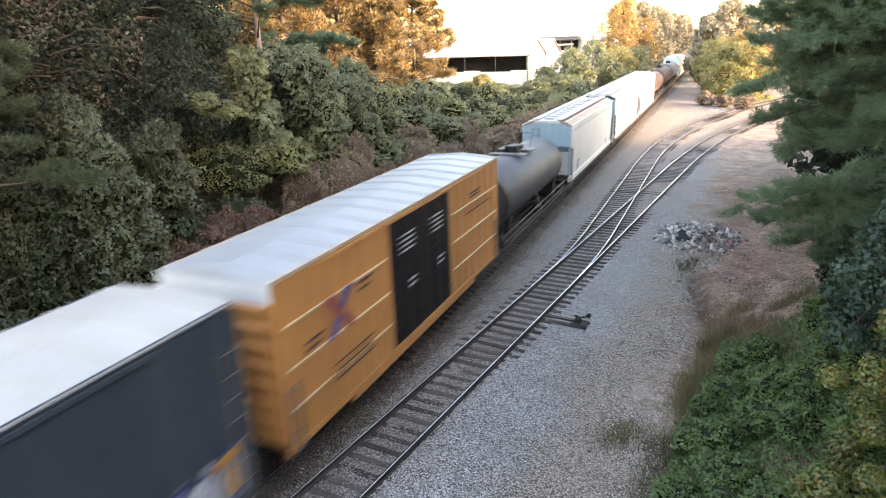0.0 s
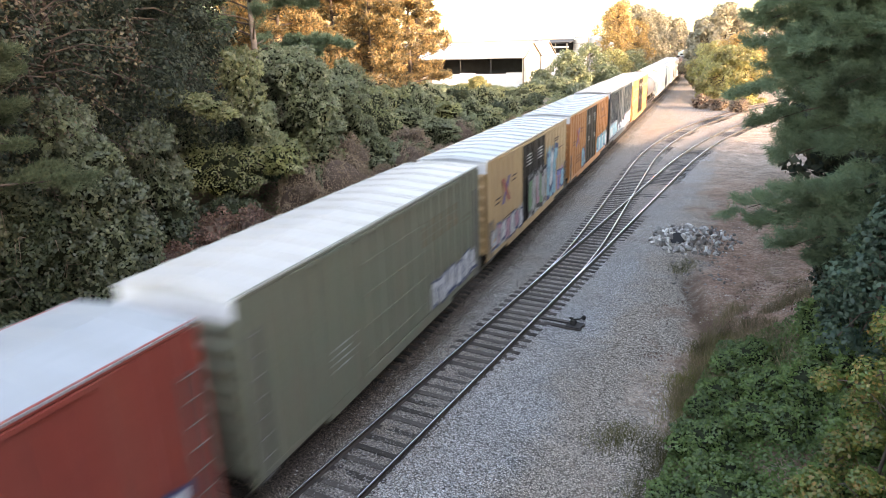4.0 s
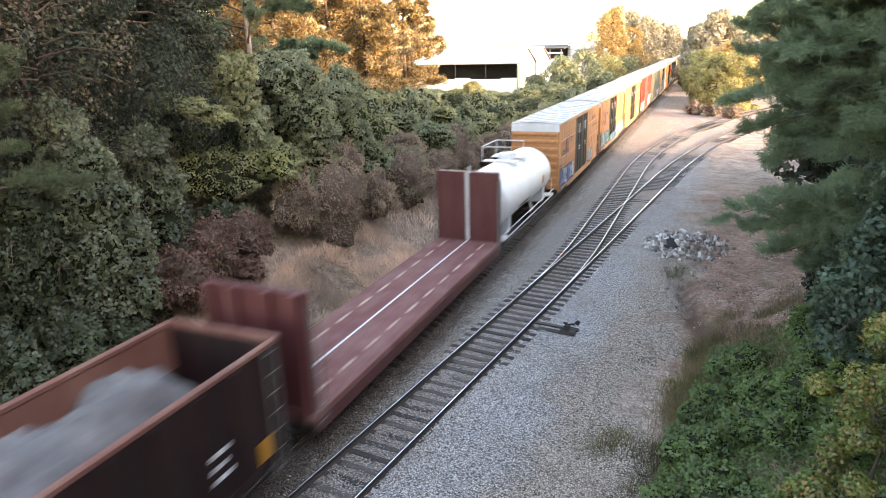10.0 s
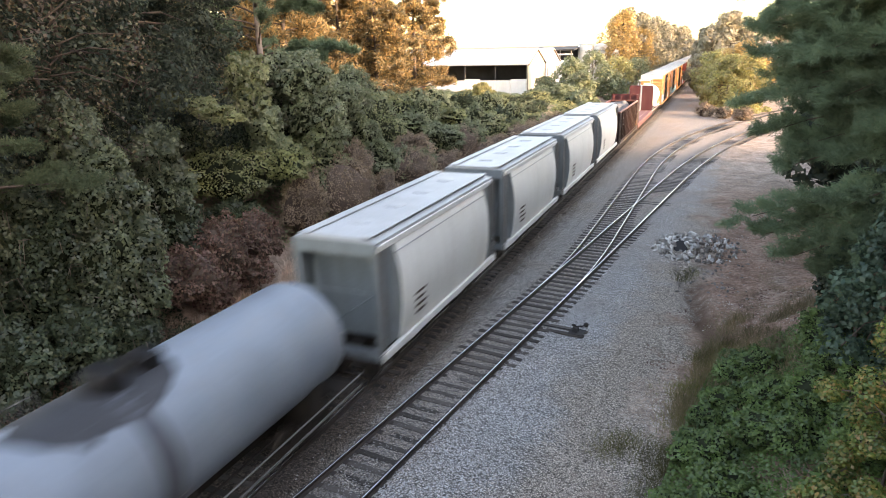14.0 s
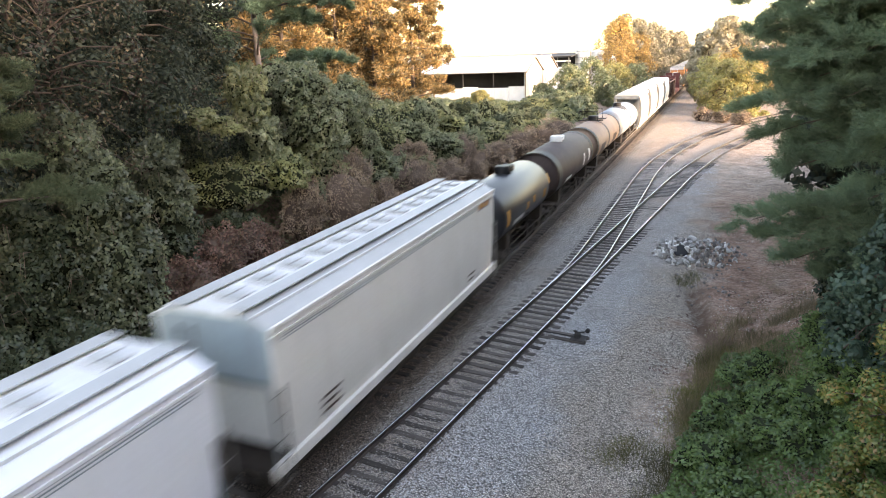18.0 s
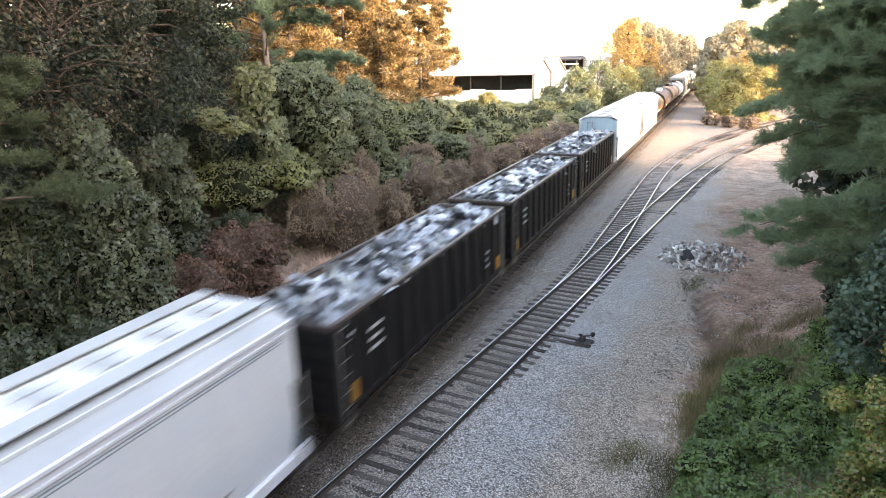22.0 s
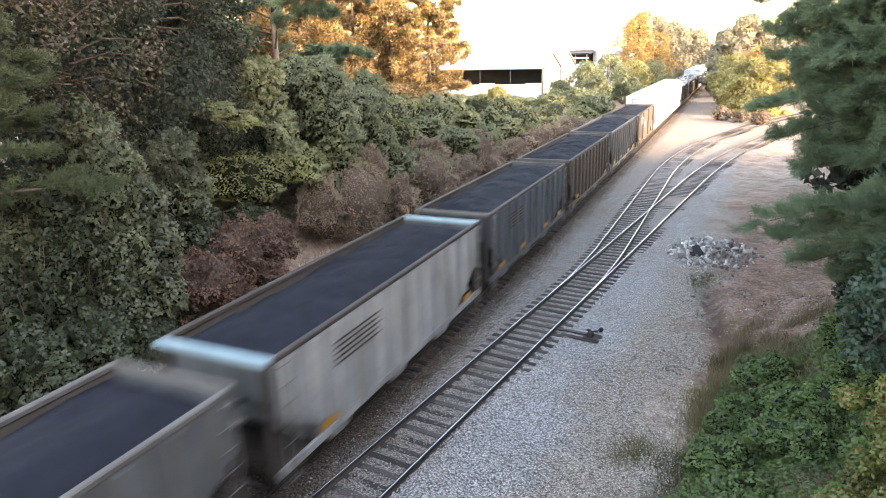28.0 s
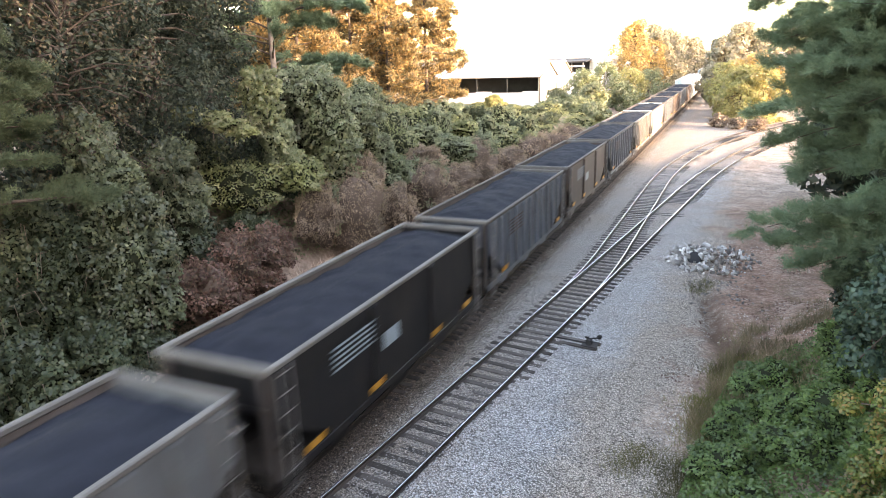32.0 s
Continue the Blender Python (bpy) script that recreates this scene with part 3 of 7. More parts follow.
def build_stones():
    """Loose ballast lying on the bed and between the rails: oily, clean and dusty."""
    n = 110000
    y = 8 + 60 * RNG.random(n) ** 1.7
    x = RNG.uniform(-13.3, -0.9, n) + 0.02 * y
    x[:9000] = RNG.uniform(-1.5, 5.0, 9000)
    y[:9000] = RNG.uniform(22, 56, 9000)
    away = x - lead_x(y)
    zone = x - 0.085 * y + RNG.normal(0, 0.5, n) + patches(x, y, 3.0, 1.6)
    d = np.array([[1, 0, 0], [0, 1, 0], [-1, 0, 0], [0, -1, 0], [0, 0, 0.8], [0, 0, -0.6]], float)
    tri = np.array([[0, 1, 4], [1, 2, 4], [2, 3, 4], [3, 0, 4]])
    bed = away < 0.9 + RNG.normal(0, 0.15, n)
    gauge = (np.abs(away) < 0.72) & (y < 60)
    # stones of the oily strip, where the train's shade is painted in too
    oily = np.abs(x - TRACK_X) < 1.55 + RNG.normal(0, 0.16, n)
    for keep, mat, label in ((gauge & (RNG.random(n) < 0.8), M_STONEGAUGE, "dirty dark ballast stones between the rails"),
                             (bed & ~gauge & oily, M_STONEOILSHADE, "dark oily stones beside the main track"),
                             (bed & ~gauge & ~oily & (RNG.random(n) < 0.75), M_STONEBED, "grey-brown ballast stones in the track beds"),
                             (~bed & (zone < -5.6), M_STONE, "clean blue-grey crushed ballast stones"),
                             (~bed & (zone >= -5.6), M_STONEBROWN, "dusty brown-grey gravel stones")):
        a, b = x[keep], y[keep]
        m = len(a)
        s = RNG.uniform(0.014, 0.038, m)
        k = RNG.uniform(0.6, 1.3, (m, 6, 1))
        q = RNG.uniform(0, 6.283, m)
        rot = np.stack([np.stack([np.cos(q), -np.sin(q), 0 * q], -1), np.stack([np.sin(q), np.cos(q), 0 * q], -1), np.stack([0 * q, 0 * q, 1 + 0 * q], -1)], 1)
        v = np.einsum("nij,nkj->nki", rot, d[None] * k) * s[:, None, None] + np.stack([a, b, land(a, b) + 0.005], -1)[:, None, :]
        f = (np.arange(m)[:, None, None] * 6 + tri[None]).reshape(-1, 3)
        tagged(new("ballast_stones", quads("ballast_stones", v.reshape(-1, 3), f, mat)), label, "gravel", kind="stuff")


# ---------------------------------------------------------------- plants
def bush(name, x, y, z, r, mat, n, size, label, category="bush", squash=(1, 1, 1), hang=0.25, group="", droop=0.0):
    """A mound of leaves in billows round a closed dark inside; z is its middle height."""
    base = new(name)
    seed = int(RNG.integers(1, 12))
    base.matrix_basis = pose(x, y, z, 0, 0, float(RNG.uniform(0, 360)))
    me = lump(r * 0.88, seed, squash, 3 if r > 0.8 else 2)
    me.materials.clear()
    # solid core, coloured dark so gaps in the leaves read as shade
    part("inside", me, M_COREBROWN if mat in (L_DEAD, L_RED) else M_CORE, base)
    pts, nrm = mound_leaves(seed, n, r, squash)
    part("foliage", leaf_mesh("foliage", pts, nrm + np.array([0, 0, 0.30]), size, mat, 1.35, 0.55), mat, base)
    rnd = random.Random(seed)
    if hang > 0:
        t = Mesh()
        for i in range(int(6 + r * 3)):
            a = rnd.uniform(0, 6.28)
            p = Vector((math.cos(a) * r * squash[0] * 0.85, math.sin(a) * r * squash[1] * 0.85, rnd.uniform(-0.2, 0.6) * r))
            w = Vector((math.cos(a), math.sin(a), 0)) * rnd.uniform(0.1, 0.4)
            t.tube([p, p + w + Vector((0, 0, 0.1)), p + w * 1.6 + Vector((0, 0, -rnd.uniform(0.2, 0.9)))], [0.012, 0.009, 0.004], 4)
        tagged(part("stem_tangle", t, M_TWIG, base), kind="stuff")
    if droop > 0:                                        # runners that hang clear of the mound, with leaves strung along them
        P = []
        for i in range(int(7 * r)):
            a = rnd.uniform(0, 6.28)
            q = np.array([math.cos(a) * r * squash[0] * 0.95, math.sin(a) * r * squash[1] * 0.95, rnd.uniform(-0.1, 0.3) * r])
            m = int(14 * droop * r)
            P.append(q + np.stack([RNG.normal(0, 0.05, m), RNG.normal(0, 0.05, m), -np.linspace(0, droop * r, m)], -1))
        P = np.concatenate(P)
        part("hanging_vine", leaf_mesh("hanging_vine", P, unit(P * np.array([1, 1, 0.05])), size, mat, 1.35, 0.6), mat, base)["kind"] = "stuff"
    return tagged(base, label, category, group)


def limb_points(p, d, length, droop, rnd, k=5):
    pts, q = [Vector(p)], Vector(d).normalized()
    for i in range(k):
        q = (q + Vector((rnd.uniform(-0.2, 0.2), rnd.uniform(-0.2, 0.2), rnd.uniform(-0.12, 0.12) - droop))).normalized()
        pts.append(pts[-1] + q * length / k)
    return pts


def pine(x, y, height, spread, low, n_limbs, tufts, mat, label, blade=0.22, width=0.016, seed=1, trunk_r=0.28, needles=26, bark=None, lean=(0, 0), z=None, even=0.65, taper=0.75, fluff=0.08, boughs=()):
    """A pine: tapered trunk, whorls of drooping limbs, bundles of needles along their outer halves."""
    rnd = random.Random(seed)
    z = float(land(x, y)) - 0.2 if z is None else z
    base = new("pine_tree")
    base.matrix_basis = pose(x, y, z)
    lx, ly = lean
    part("trunk", Mesh().tube([(lx * t * t, ly * t * t, t * height) for t in (0, 0.2, 0.4, 0.6, 0.8, 1.0)], [trunk_r, trunk_r * 0.85, trunk_r * 0.7, trunk_r * 0.5, trunk_r * 0.3, 0.02], 10), bark or M_BARK, base, smooth=60)
    pts, dirs = [], []
    limbs = Mesh() if y > 30 else None
    for i in range(n_limbs):
        t = low + (1 - low) * (i + rnd.random()) / n_limbs
        a = rnd.uniform(0, 6.283)
        length = spread * (1.05 - taper * (t - low) / (1 - low)) * rnd.uniform(even, 1.15 if even < 0.8 else 1.06)
        p = Vector((lx * t * t, ly * t * t, t * height))
        lp = limb_points(p, (math.cos(a), math.sin(a), rnd.uniform(0.05, 0.35)), length, 0.03, rnd)
        one = (limbs or Mesh()).tube(lp, [0.07, 0.06, 0.045, 0.03, 0.02, 0.008], 5)
        if not limbs:
            part("limb", one, M_BARK, base)
        for j in range(max(3, tufts // 7)):              # twigs off the limb, each a brush of needles
            u = 0.28 + 0.72 * rnd.random() ** 0.75
            s = u * (len(lp) - 1)
            k = min(int(s), len(lp) - 2)
            c = lp[k].lerp(lp[k + 1], s - k)
            along = (lp[k + 1] - lp[k]).normalized()
            side = along.cross(Vector((0, 0, 1))).normalized() * rnd.choice((-1, 1))
            w = (along * rnd.uniform(0.3, 1.0) + side * rnd.uniform(0.2, 1.0) + Vector((0, 0, rnd.uniform(-0.15, 0.5)))).normalized()
            reach = length * rnd.uniform(0.12, 0.26) * (1.3 - 0.5 * u)
            for q in range(7):
                f = (q + rnd.random()) / 7
                pts.append(c + w * reach * f + Vector((rnd.gauss(0, 0.04), rnd.gauss(0, 0.04), rnd.gauss(0, 0.03) - 0.10 * f * f)))
                dirs.append(w * (0.5 + 0.6 * f) + Vector((0, 0, 0.25)))
    for h, tx, ty, tz in boughs:                         # long boughs: side branches fan out flat, brushes of needles turn up at their tips
        a, b = Vector((0, 0, h)), Vector((tx, ty, tz))
        lp = [a.lerp(b, f) + Vector((0, 0, 0.55 * math.sin(f * math.pi) - 0.25 * f * (1 - f))) for f in (0, 0.2, 0.4, 0.6, 0.8, 1.0)]
        part("limb", Mesh().tube(lp, [0.08, 0.065, 0.05, 0.035, 0.022, 0.01], 6), M_BARK, base)
        out = (b - a).normalized()
        side = out.cross(Vector((0, 0, 1))).normalized()
        for j in range(15):
            f = 0.30 + 0.70 * (j + rnd.random()) / 15
            k = min(int(f * 5), 4)
            c = lp[k].lerp(lp[k + 1], f * 5 - k)
            w = (out * rnd.uniform(0.5, 1.1) + side * (1 if j % 2 else -1) * rnd.uniform(0.3, 1.0) * (1.4 - f) + Vector((0, 0, rnd.uniform(-0.25, 0.3)))).normalized()
            reach = rnd.uniform(0.5, 1.1) * (1.45 - 0.7 * f)
            for q in range(5):
                g = 0.25 + 0.75 * (q + rnd.random()) / 5
                tip = c + w * reach * g
                v = (w + Vector((rnd.gauss(0, 0.5), rnd.gauss(0, 0.5), rnd.uniform(-0.2, 0.8)))).normalized()
                for m in range(6):
                    pts.append(tip + v * (0.34 * m / 6) + Vector((rnd.gauss(0, 0.02), rnd.gauss(0, 0.02), rnd.gauss(0, 0.02))))
                    dirs.append(v * 1.1)
    if limbs:
        tagged(part("branchwork", limbs, M_BARK, base), kind="stuff")
    pts, dirs = np.array(pts), np.array(dirs)
    P = np.repeat(pts, needles, 0) + RNG.normal(0, fluff, (len(pts) * needles, 3))
    D = np.repeat(dirs, needles, 0) * 0.7 + RNG.normal(0, 0.55, (len(pts) * needles, 3))
    part("needles", blade_mesh("needles", P, D, blade, width, mat), mat, base)
    return tagged(base, label, "tree")


def broadleaf(name, x, y, height, spread, low, mat, n, size, label, seed=1, clumps=26, trunk_r=0.2, bark=None, z=None, squash=0.8):
    """A broad-leaved tree: trunk, limbs to each clump, clumps of leaves with gaps between."""
    rnd = random.Random(seed)
    z = float(land(x, y)) - 0.2 if z is None else z
    base = new(name)
    base.matrix_basis = pose(x, y, z)
    trunk = [Vector((0, 0, 0)), Vector((rnd.uniform(-0.3, 0.3), rnd.uniform(-0.3, 0.3), height * 0.4)), Vector((rnd.uniform(-0.6, 0.6), rnd.uniform(-0.6, 0.6), height * 0.75)), Vector((rnd.uniform(-0.6, 0.6), rnd.uniform(-0.6, 0.6), height * 0.97))]
    part("trunk", Mesh().tube(trunk, [trunk_r, trunk_r * 0.75, trunk_r * 0.4, 0.03], 8), bark or M_BARK, base, smooth=60)
    pts, nrm = [], []
    limbs = Mesh() if y > 45 or x > 11 else None
    per = max(20, n // clumps)
    for i in range(clumps):
        t = low + (1 - low) * (i + 0.5) / clumps
        a = i * 2.4 + rnd.uniform(-0.6, 0.6)
        q = (t - low) / (1 - low)
        reach = spread * math.sqrt(max(0.05, 1 - (2 * q - 0.85) ** 2 * 0.8)) * rnd.uniform(0.45, 1.05)
        c = np.array([math.cos(a) * reach, math.sin(a) * reach, t * height])
        s = trunk[1].lerp(trunk[3], max(0, min(1, (t - 0.25))))
        m = Vector(c)
        one = (limbs or Mesh()).tube([s, s.lerp(m, 0.5) + Vector((0, 0, 0.25)), m], [trunk_r * 0.3, trunk_r * 0.2, 0.02], 5)
        if not limbs:
            part("limb", one, bark or M_BARK, base)
        d = sphere_dirs(per)
        r = spread * rnd.uniform(0.24, 0.42)
        w = RNG.uniform(0.35, 1.0, (per, 1)) ** 0.5
        pts.append(c + d * w * r * np.array([1, 1, squash]))
        nrm.append(d + np.array([0, 0, 0.5]))
    if limbs:
        tagged(part("branchwork", limbs, bark or M_BARK, base), kind="stuff")
    P, N = np.concatenate(pts), np.concatenate(nrm)
    part("crown", leaf_mesh("crown", P, N, size, mat), mat, base)
    return tagged(base, label, "tree")


def grass_patch(name, spots, length, width, mat, label, tilt=0.5):
    """Blades rooted on the ground at (x, y)."""
    x, y = spots[:, 0], spots[:, 1]
    p = np.stack([x, y, land(x, y) - 0.02], -1)
    d = RNG.normal(0, tilt, (len(p), 3))
    d[:, 2] = np.abs(d[:, 2]) + 0.75
    tagged(new(name, blade_mesh(name, p, d, length, width, mat)), label, "grass", kind="stuff")


def ground_leaves(name, spots, lift, size, mat, label):
    x, y = spots[:, 0], spots[:, 1]
    n = len(x)
    big = np.array([noise.noise(Vector((a * 0.8, b * 0.8, 1.0))) for a, b in zip(x, y)])
    p = np.stack([x, y, land(x, y) + np.maximum(0.02, lift * (0.55 + 0.6 * big)) * RNG.uniform(0.55, 1.0, n) ** 0.6], -1)
    tagged(new(name, leaf_mesh(name, p, np.tile([0, 0, 1.0], (n, 1)), size, mat)), label, "ground cover", kind="stuff")


def box_spots(n, x0, x1, y0, y1):
    return np.stack([RNG.uniform(x0, x1, n), RNG.uniform(y0, y1, n)], -1)

# ---------------------------------------------------------------- warehouse behind the bank
M_WALL = surface("white_painted_steel_siding", (0.66, 0.66, 0.645), (0.58, 0.57, 0.55), rough=0.5, dirt=(0.5, 0.42, 0.33), dirt_amount=0.3, streak=(3, 3, 0.3))
M_SHEETROOF = surface("pale_sheet_roof", (0.58, 0.59, 0.60), (0.50, 0.51, 0.52), rough=0.45)
# near black: the shade inside open buildings is put into this colour
M_SHADEIN = surface("shade_black", (0.045, 0.045, 0.05), (0.03, 0.03, 0.03), rough=0.9)
M_STEEL = surface("grey_structural_steel", (0.30, 0.30, 0.31), (0.2, 0.2, 0.2), rough=0.6)


def warehouse(x, y, z, width, depth, eave, ridge, bays):
    """White sheds side by side, the first open above a low wall along its front; gables face the line. Origin at the front right corner."""
    b = new("warehouse")
    b.matrix_basis = pose(x, y, z)
    part("floor_slab", Mesh().box(-width, 0, 0, depth * bays, -0.6, 0.0), M_STEEL, b)
    n = int(width / 3)
    for i in range(n):                       # low front wall in panels, with a gap here and there
        if i == 3:
            continue
        a = -width + i * width / n
        part("wall_panel", Mesh().box(a + 0.02, a + width / n - 0.02, -0.1, 0.05, 0, eave * 0.50 + (0.22 if i % 3 == 1 else 0)), M_WALL, b)
    # columns coloured as dark as the shade behind them
    for i in range(0, n + 1, 2):
        a = -width + i * width / n
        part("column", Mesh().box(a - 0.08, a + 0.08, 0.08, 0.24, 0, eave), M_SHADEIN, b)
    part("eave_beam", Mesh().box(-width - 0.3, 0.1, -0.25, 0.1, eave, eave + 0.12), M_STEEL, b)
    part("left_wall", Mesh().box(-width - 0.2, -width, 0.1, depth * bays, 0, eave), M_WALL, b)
    # added dark sheet that paints the shade inside the shed
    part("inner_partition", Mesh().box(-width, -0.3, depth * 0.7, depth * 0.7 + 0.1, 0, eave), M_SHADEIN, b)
    for k in range(bays):
        o = depth * k
        part("gable_wall", Mesh().prism_x([(o, 0), (o + depth, 0), (o + depth, eave), (o + depth * 0.5, ridge), (o, eave)], -0.05 * k, 0.2 - 0.05 * k), M_GABLESHADE if k == 0 else M_WALL, b)
        for sgn in (0, 1):                   # dark trim along the rakes
            e0 = o if not sgn else o + depth
            part("rake_trim", Mesh().prism_x([(e0, eave - 0.05), (o + depth * 0.5, ridge - 0.05), (o + depth * 0.5, ridge + 0.12), (e0, eave + 0.12)], 0.21, 0.5), M_TRIMBROWN, b)
        part("corner_trim", Mesh().box(0.2, 0.28, o - 0.1, o + 0.1, 0, eave), M_TRIMBROWN, b)
        if k == 1:
            for i in range(5):               # tall slots in the second gable
                part("vent_strip", Mesh().box(0.15, 0.2, o + depth * (0.16 + 0.15 * i), o + depth * (0.16 + 0.15 * i) + 0.5, 1.2, eave * 0.86), M_STEEL, b)
        for name, e0 in (("roof_front", o - 0.4 * (k == 0)), ("roof_back", o + depth)):
            ring = [(e0, eave + 0.25), (o + depth * 0.5, ridge + 0.25), (o + depth * 0.5, ridge + 0.13), (e0, eave + 0.13)]
            roof = part(name, Mesh().prism_x(ring, -width - 0.4, 0.45), M_SHEETROOF, b)
            for i in range(12):
                a = -width + (i + 0.5) * width / 12
                part("roof_seam", Mesh().prism_x([(p, q + 0.05) for p, q in ring[:2]] + [(p, q + 0.02) for p, q in ring[2:]], a, a + 0.08), M_SHEETROOF, roof)
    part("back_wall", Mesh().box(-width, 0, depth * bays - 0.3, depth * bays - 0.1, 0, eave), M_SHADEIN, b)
    return tagged(b, "long white sheet-metal warehouse with an open dark front and two gables", "building")


# darker, yellower siding: the front gable's shading is put into its colour
M_GABLESHADE = surface("shade_toned_gable_siding", (0.58, 0.50, 0.36), (0.64, 0.60, 0.52), rough=0.5, big=0.3, dirt=(0.45, 0.33, 0.2), dirt_amount=0.4, streak=(3, 3, 0.3))
M_TRIMBROWN = surface("brown_metal_trim", (0.16, 0.12, 0.09), rough=0.6)
warehouse(-33.0, 118.0, 1.9, 42, 12.6, 5.3, 7.9, 2)


def open_shed(x, y, z):
    b = new("open_shed")
    b.matrix_basis = pose(x, y, z)
    for i in range(3):
        for j in (0, 8):
            part("post", Mesh().box(i * 4.5 - 0.12, i * 4.5 + 0.12, j, j + 0.24, 0, 8), M_STEEL, b)
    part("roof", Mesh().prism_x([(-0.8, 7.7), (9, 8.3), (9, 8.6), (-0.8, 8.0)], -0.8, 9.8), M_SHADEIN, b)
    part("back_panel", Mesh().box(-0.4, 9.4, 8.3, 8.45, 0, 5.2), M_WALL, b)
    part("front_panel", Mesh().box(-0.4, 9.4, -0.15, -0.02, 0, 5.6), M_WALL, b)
    # dark sheet at the back stands for the shade under the roof
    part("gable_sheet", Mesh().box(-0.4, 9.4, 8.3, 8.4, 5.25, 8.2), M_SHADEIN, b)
    part("cross_beam", Mesh().box(-0.4, 9.4, 0, 0.25, 6.7, 7.05), M_WALL, b)
    return tagged(b, "tall open steel shed beside the warehouse", "building")


open_shed(-42.5, 158, 1.5)


def silo(x, y, z, r, h):
    b = new("silo")
    b.matrix_basis = pose(x, y, z)
    m = Mesh()
    k = 20
    m.add([(r * math.cos(2 * math.pi * j / k), r * math.sin(2 * math.pi * j / k), q) for q in (0, h) for j in range(k)] + [(0, 0, h + r * 0.4)],
          [(j, (j + 1) % k, k + (j + 1) % k, k + j) for j in range(k)] + [(k + j, k + (j + 1) % k, 2 * k) for j in range(k)])
    part("body", m, M_WALL, b, smooth=40)
    for q in np.arange(1, h, 1.4):
        part("hoop", Mesh().tube([(r * 1.01 * math.cos(a), r * 1.01 * math.sin(a), q) for a in np.linspace(0, 6.283, 21)], 0.05, 4), M_STEEL, b)
    return tagged(b, "white steel silo with hoops behind the trees", "silo")


silo(-31.6, 165, 1, 1.7, 9.8)
silo(-28.1, 166, 1, 1.6, 9.2)
silo(-24.9, 168, 1, 1.5, 7.6)


# ---------------------------------------------------------------- left bank: vines, dead bushes, woods
M_DRYWOOD = surface("bleached_wood", (0.55, 0.49, 0.43), (0.38, 0.33, 0.28), rough=0.9)


def ground_z(x, y):
    return float(land(x, y))


def left_bank():
    rnd = random.Random(4)
    V = "shrub smothered in green vines on the railway bank"
    D = "shrub draped in dead brown vines above the track"
    # egg-shaped mounds of dead brown vine along the front
    for x, y, z, r, sq in ((-17.5, 28.2, 3.0, 2.0, (0.9, 0.9, 1.2)), (-17.3, 32.2, 2.5, 1.3, (0.9, 1, 1)), (-17.6, 36.6, 2.8, 1.9, (0.9, 1.0, 1.1)), (-17.4, 41.5, 2.4, 1.6, (1, 1.1, 0.9)),
                           (-17.6, 46.0, 2.6, 1.9, (1, 1.1, 1.0)), (-17.2, 52.0, 2.2, 1.7, (1, 1.3, 0.9)), (-17.0, 58.5, 2.0, 1.9, (1, 1.4, 0.9)), (-16.8, 66, 1.7, 1.8, (1, 1.6, 0.9)), (-17.0, 74, 1.6, 1.9, (1, 1.7, 0.9)),
                           (-18.4, 30.4, 4.6, 1.3, (1, 1, 1)), (-18.6, 39.2, 4.2, 1.3, (1, 1, 0.9)), (-18.2, 25.8, 3.6, 1.2, (0.9, 1, 1.3))):
        bush("dead_vine_shrub", x, y, z, r, L_DEAD, 9000 if y < 50 else 4000, 0.055 if y < 50 else 0.10, D, squash=sq, hang=0.5, group="dead brown shrubs on the bank")
    # thin reddish shrubs low on the bank
    for x, y, z, r in ((-17.6, 17.0, 2.8, 1.2), (-17.9, 19.2, 3.2, 1.35), (-18.0, 21.4, 3.0, 1.2), (-17.6, 18.2, 1.8, 0.9), (-17.4, 20.4, 2.0, 0.85)):
        bush("reddish_shrub", x, y, z, r, L_RED, 4200, 0.085, "shrub with reddish brown withered leaves", squash=(1, 1.1, 0.9), group="reddish shrubs")
    # vine-smothered humps of all sizes over the bank's shoulder
    y = 23.5
    k = 0
    while y < 104:
        for x in (-19.2, -21.4, -23.8, -26.6, -30.0):
            xx, yy = x + rnd.uniform(-0.9, 0.9), y + rnd.uniform(-1.3, 1.3) + (x + 19) * 0.25
            r = rnd.uniform(0.9, 1.9) * (1.1 if x < -25 else 1) * (1.0 if yy < 55 else 0.85)
            rise = np.interp(yy, [20, 36, 50, 75, 104], [2.6, 2.8, 1.7, 0.5, 0.0]) * (0.55 if x > -20 else 1.0)
            zz = ground_z(xx, yy) + rise + rnd.uniform(-0.7, 0.5)
            m = L_VINEDARK if rnd.random() < 0.2 else (L_VINELIT if rnd.random() < (0.35 if yy < 38 else 0.65) else L_VINE)
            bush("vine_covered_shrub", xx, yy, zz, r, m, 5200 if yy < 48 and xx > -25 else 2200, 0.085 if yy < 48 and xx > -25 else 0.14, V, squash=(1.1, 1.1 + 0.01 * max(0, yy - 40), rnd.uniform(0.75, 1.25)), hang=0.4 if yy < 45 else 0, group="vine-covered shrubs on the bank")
            k += 1
        y += 3.3 + 0.03 * (y - 23)
    g = box_spots(46000, -32, -18.4, 23, 100)
    ground_leaves("bank_vine", g, 0.5, 0.12, L_VINE, "leafy green vine spread over the bank")
    for x, y, z, r in ((-18.8, 25.4, 5.6, 1.1), (-19.6, 27.8, 5.5, 1.3), (-18.9, 28.6, 5.2, 1.0), (-18.6, 34.2, 4.4, 1.2), (-18.7, 44.0, 4.3, 1.3), (-18.6, 49.0, 3.9, 1.2)):
        bush("vine_covered_shrub", x, y, z, r, L_VINELIT if y < 28 else L_VINE, 5600, 0.088, V, squash=(1.1, 1.3, 0.9), hang=0.4, group="vine-covered shrubs on the bank")
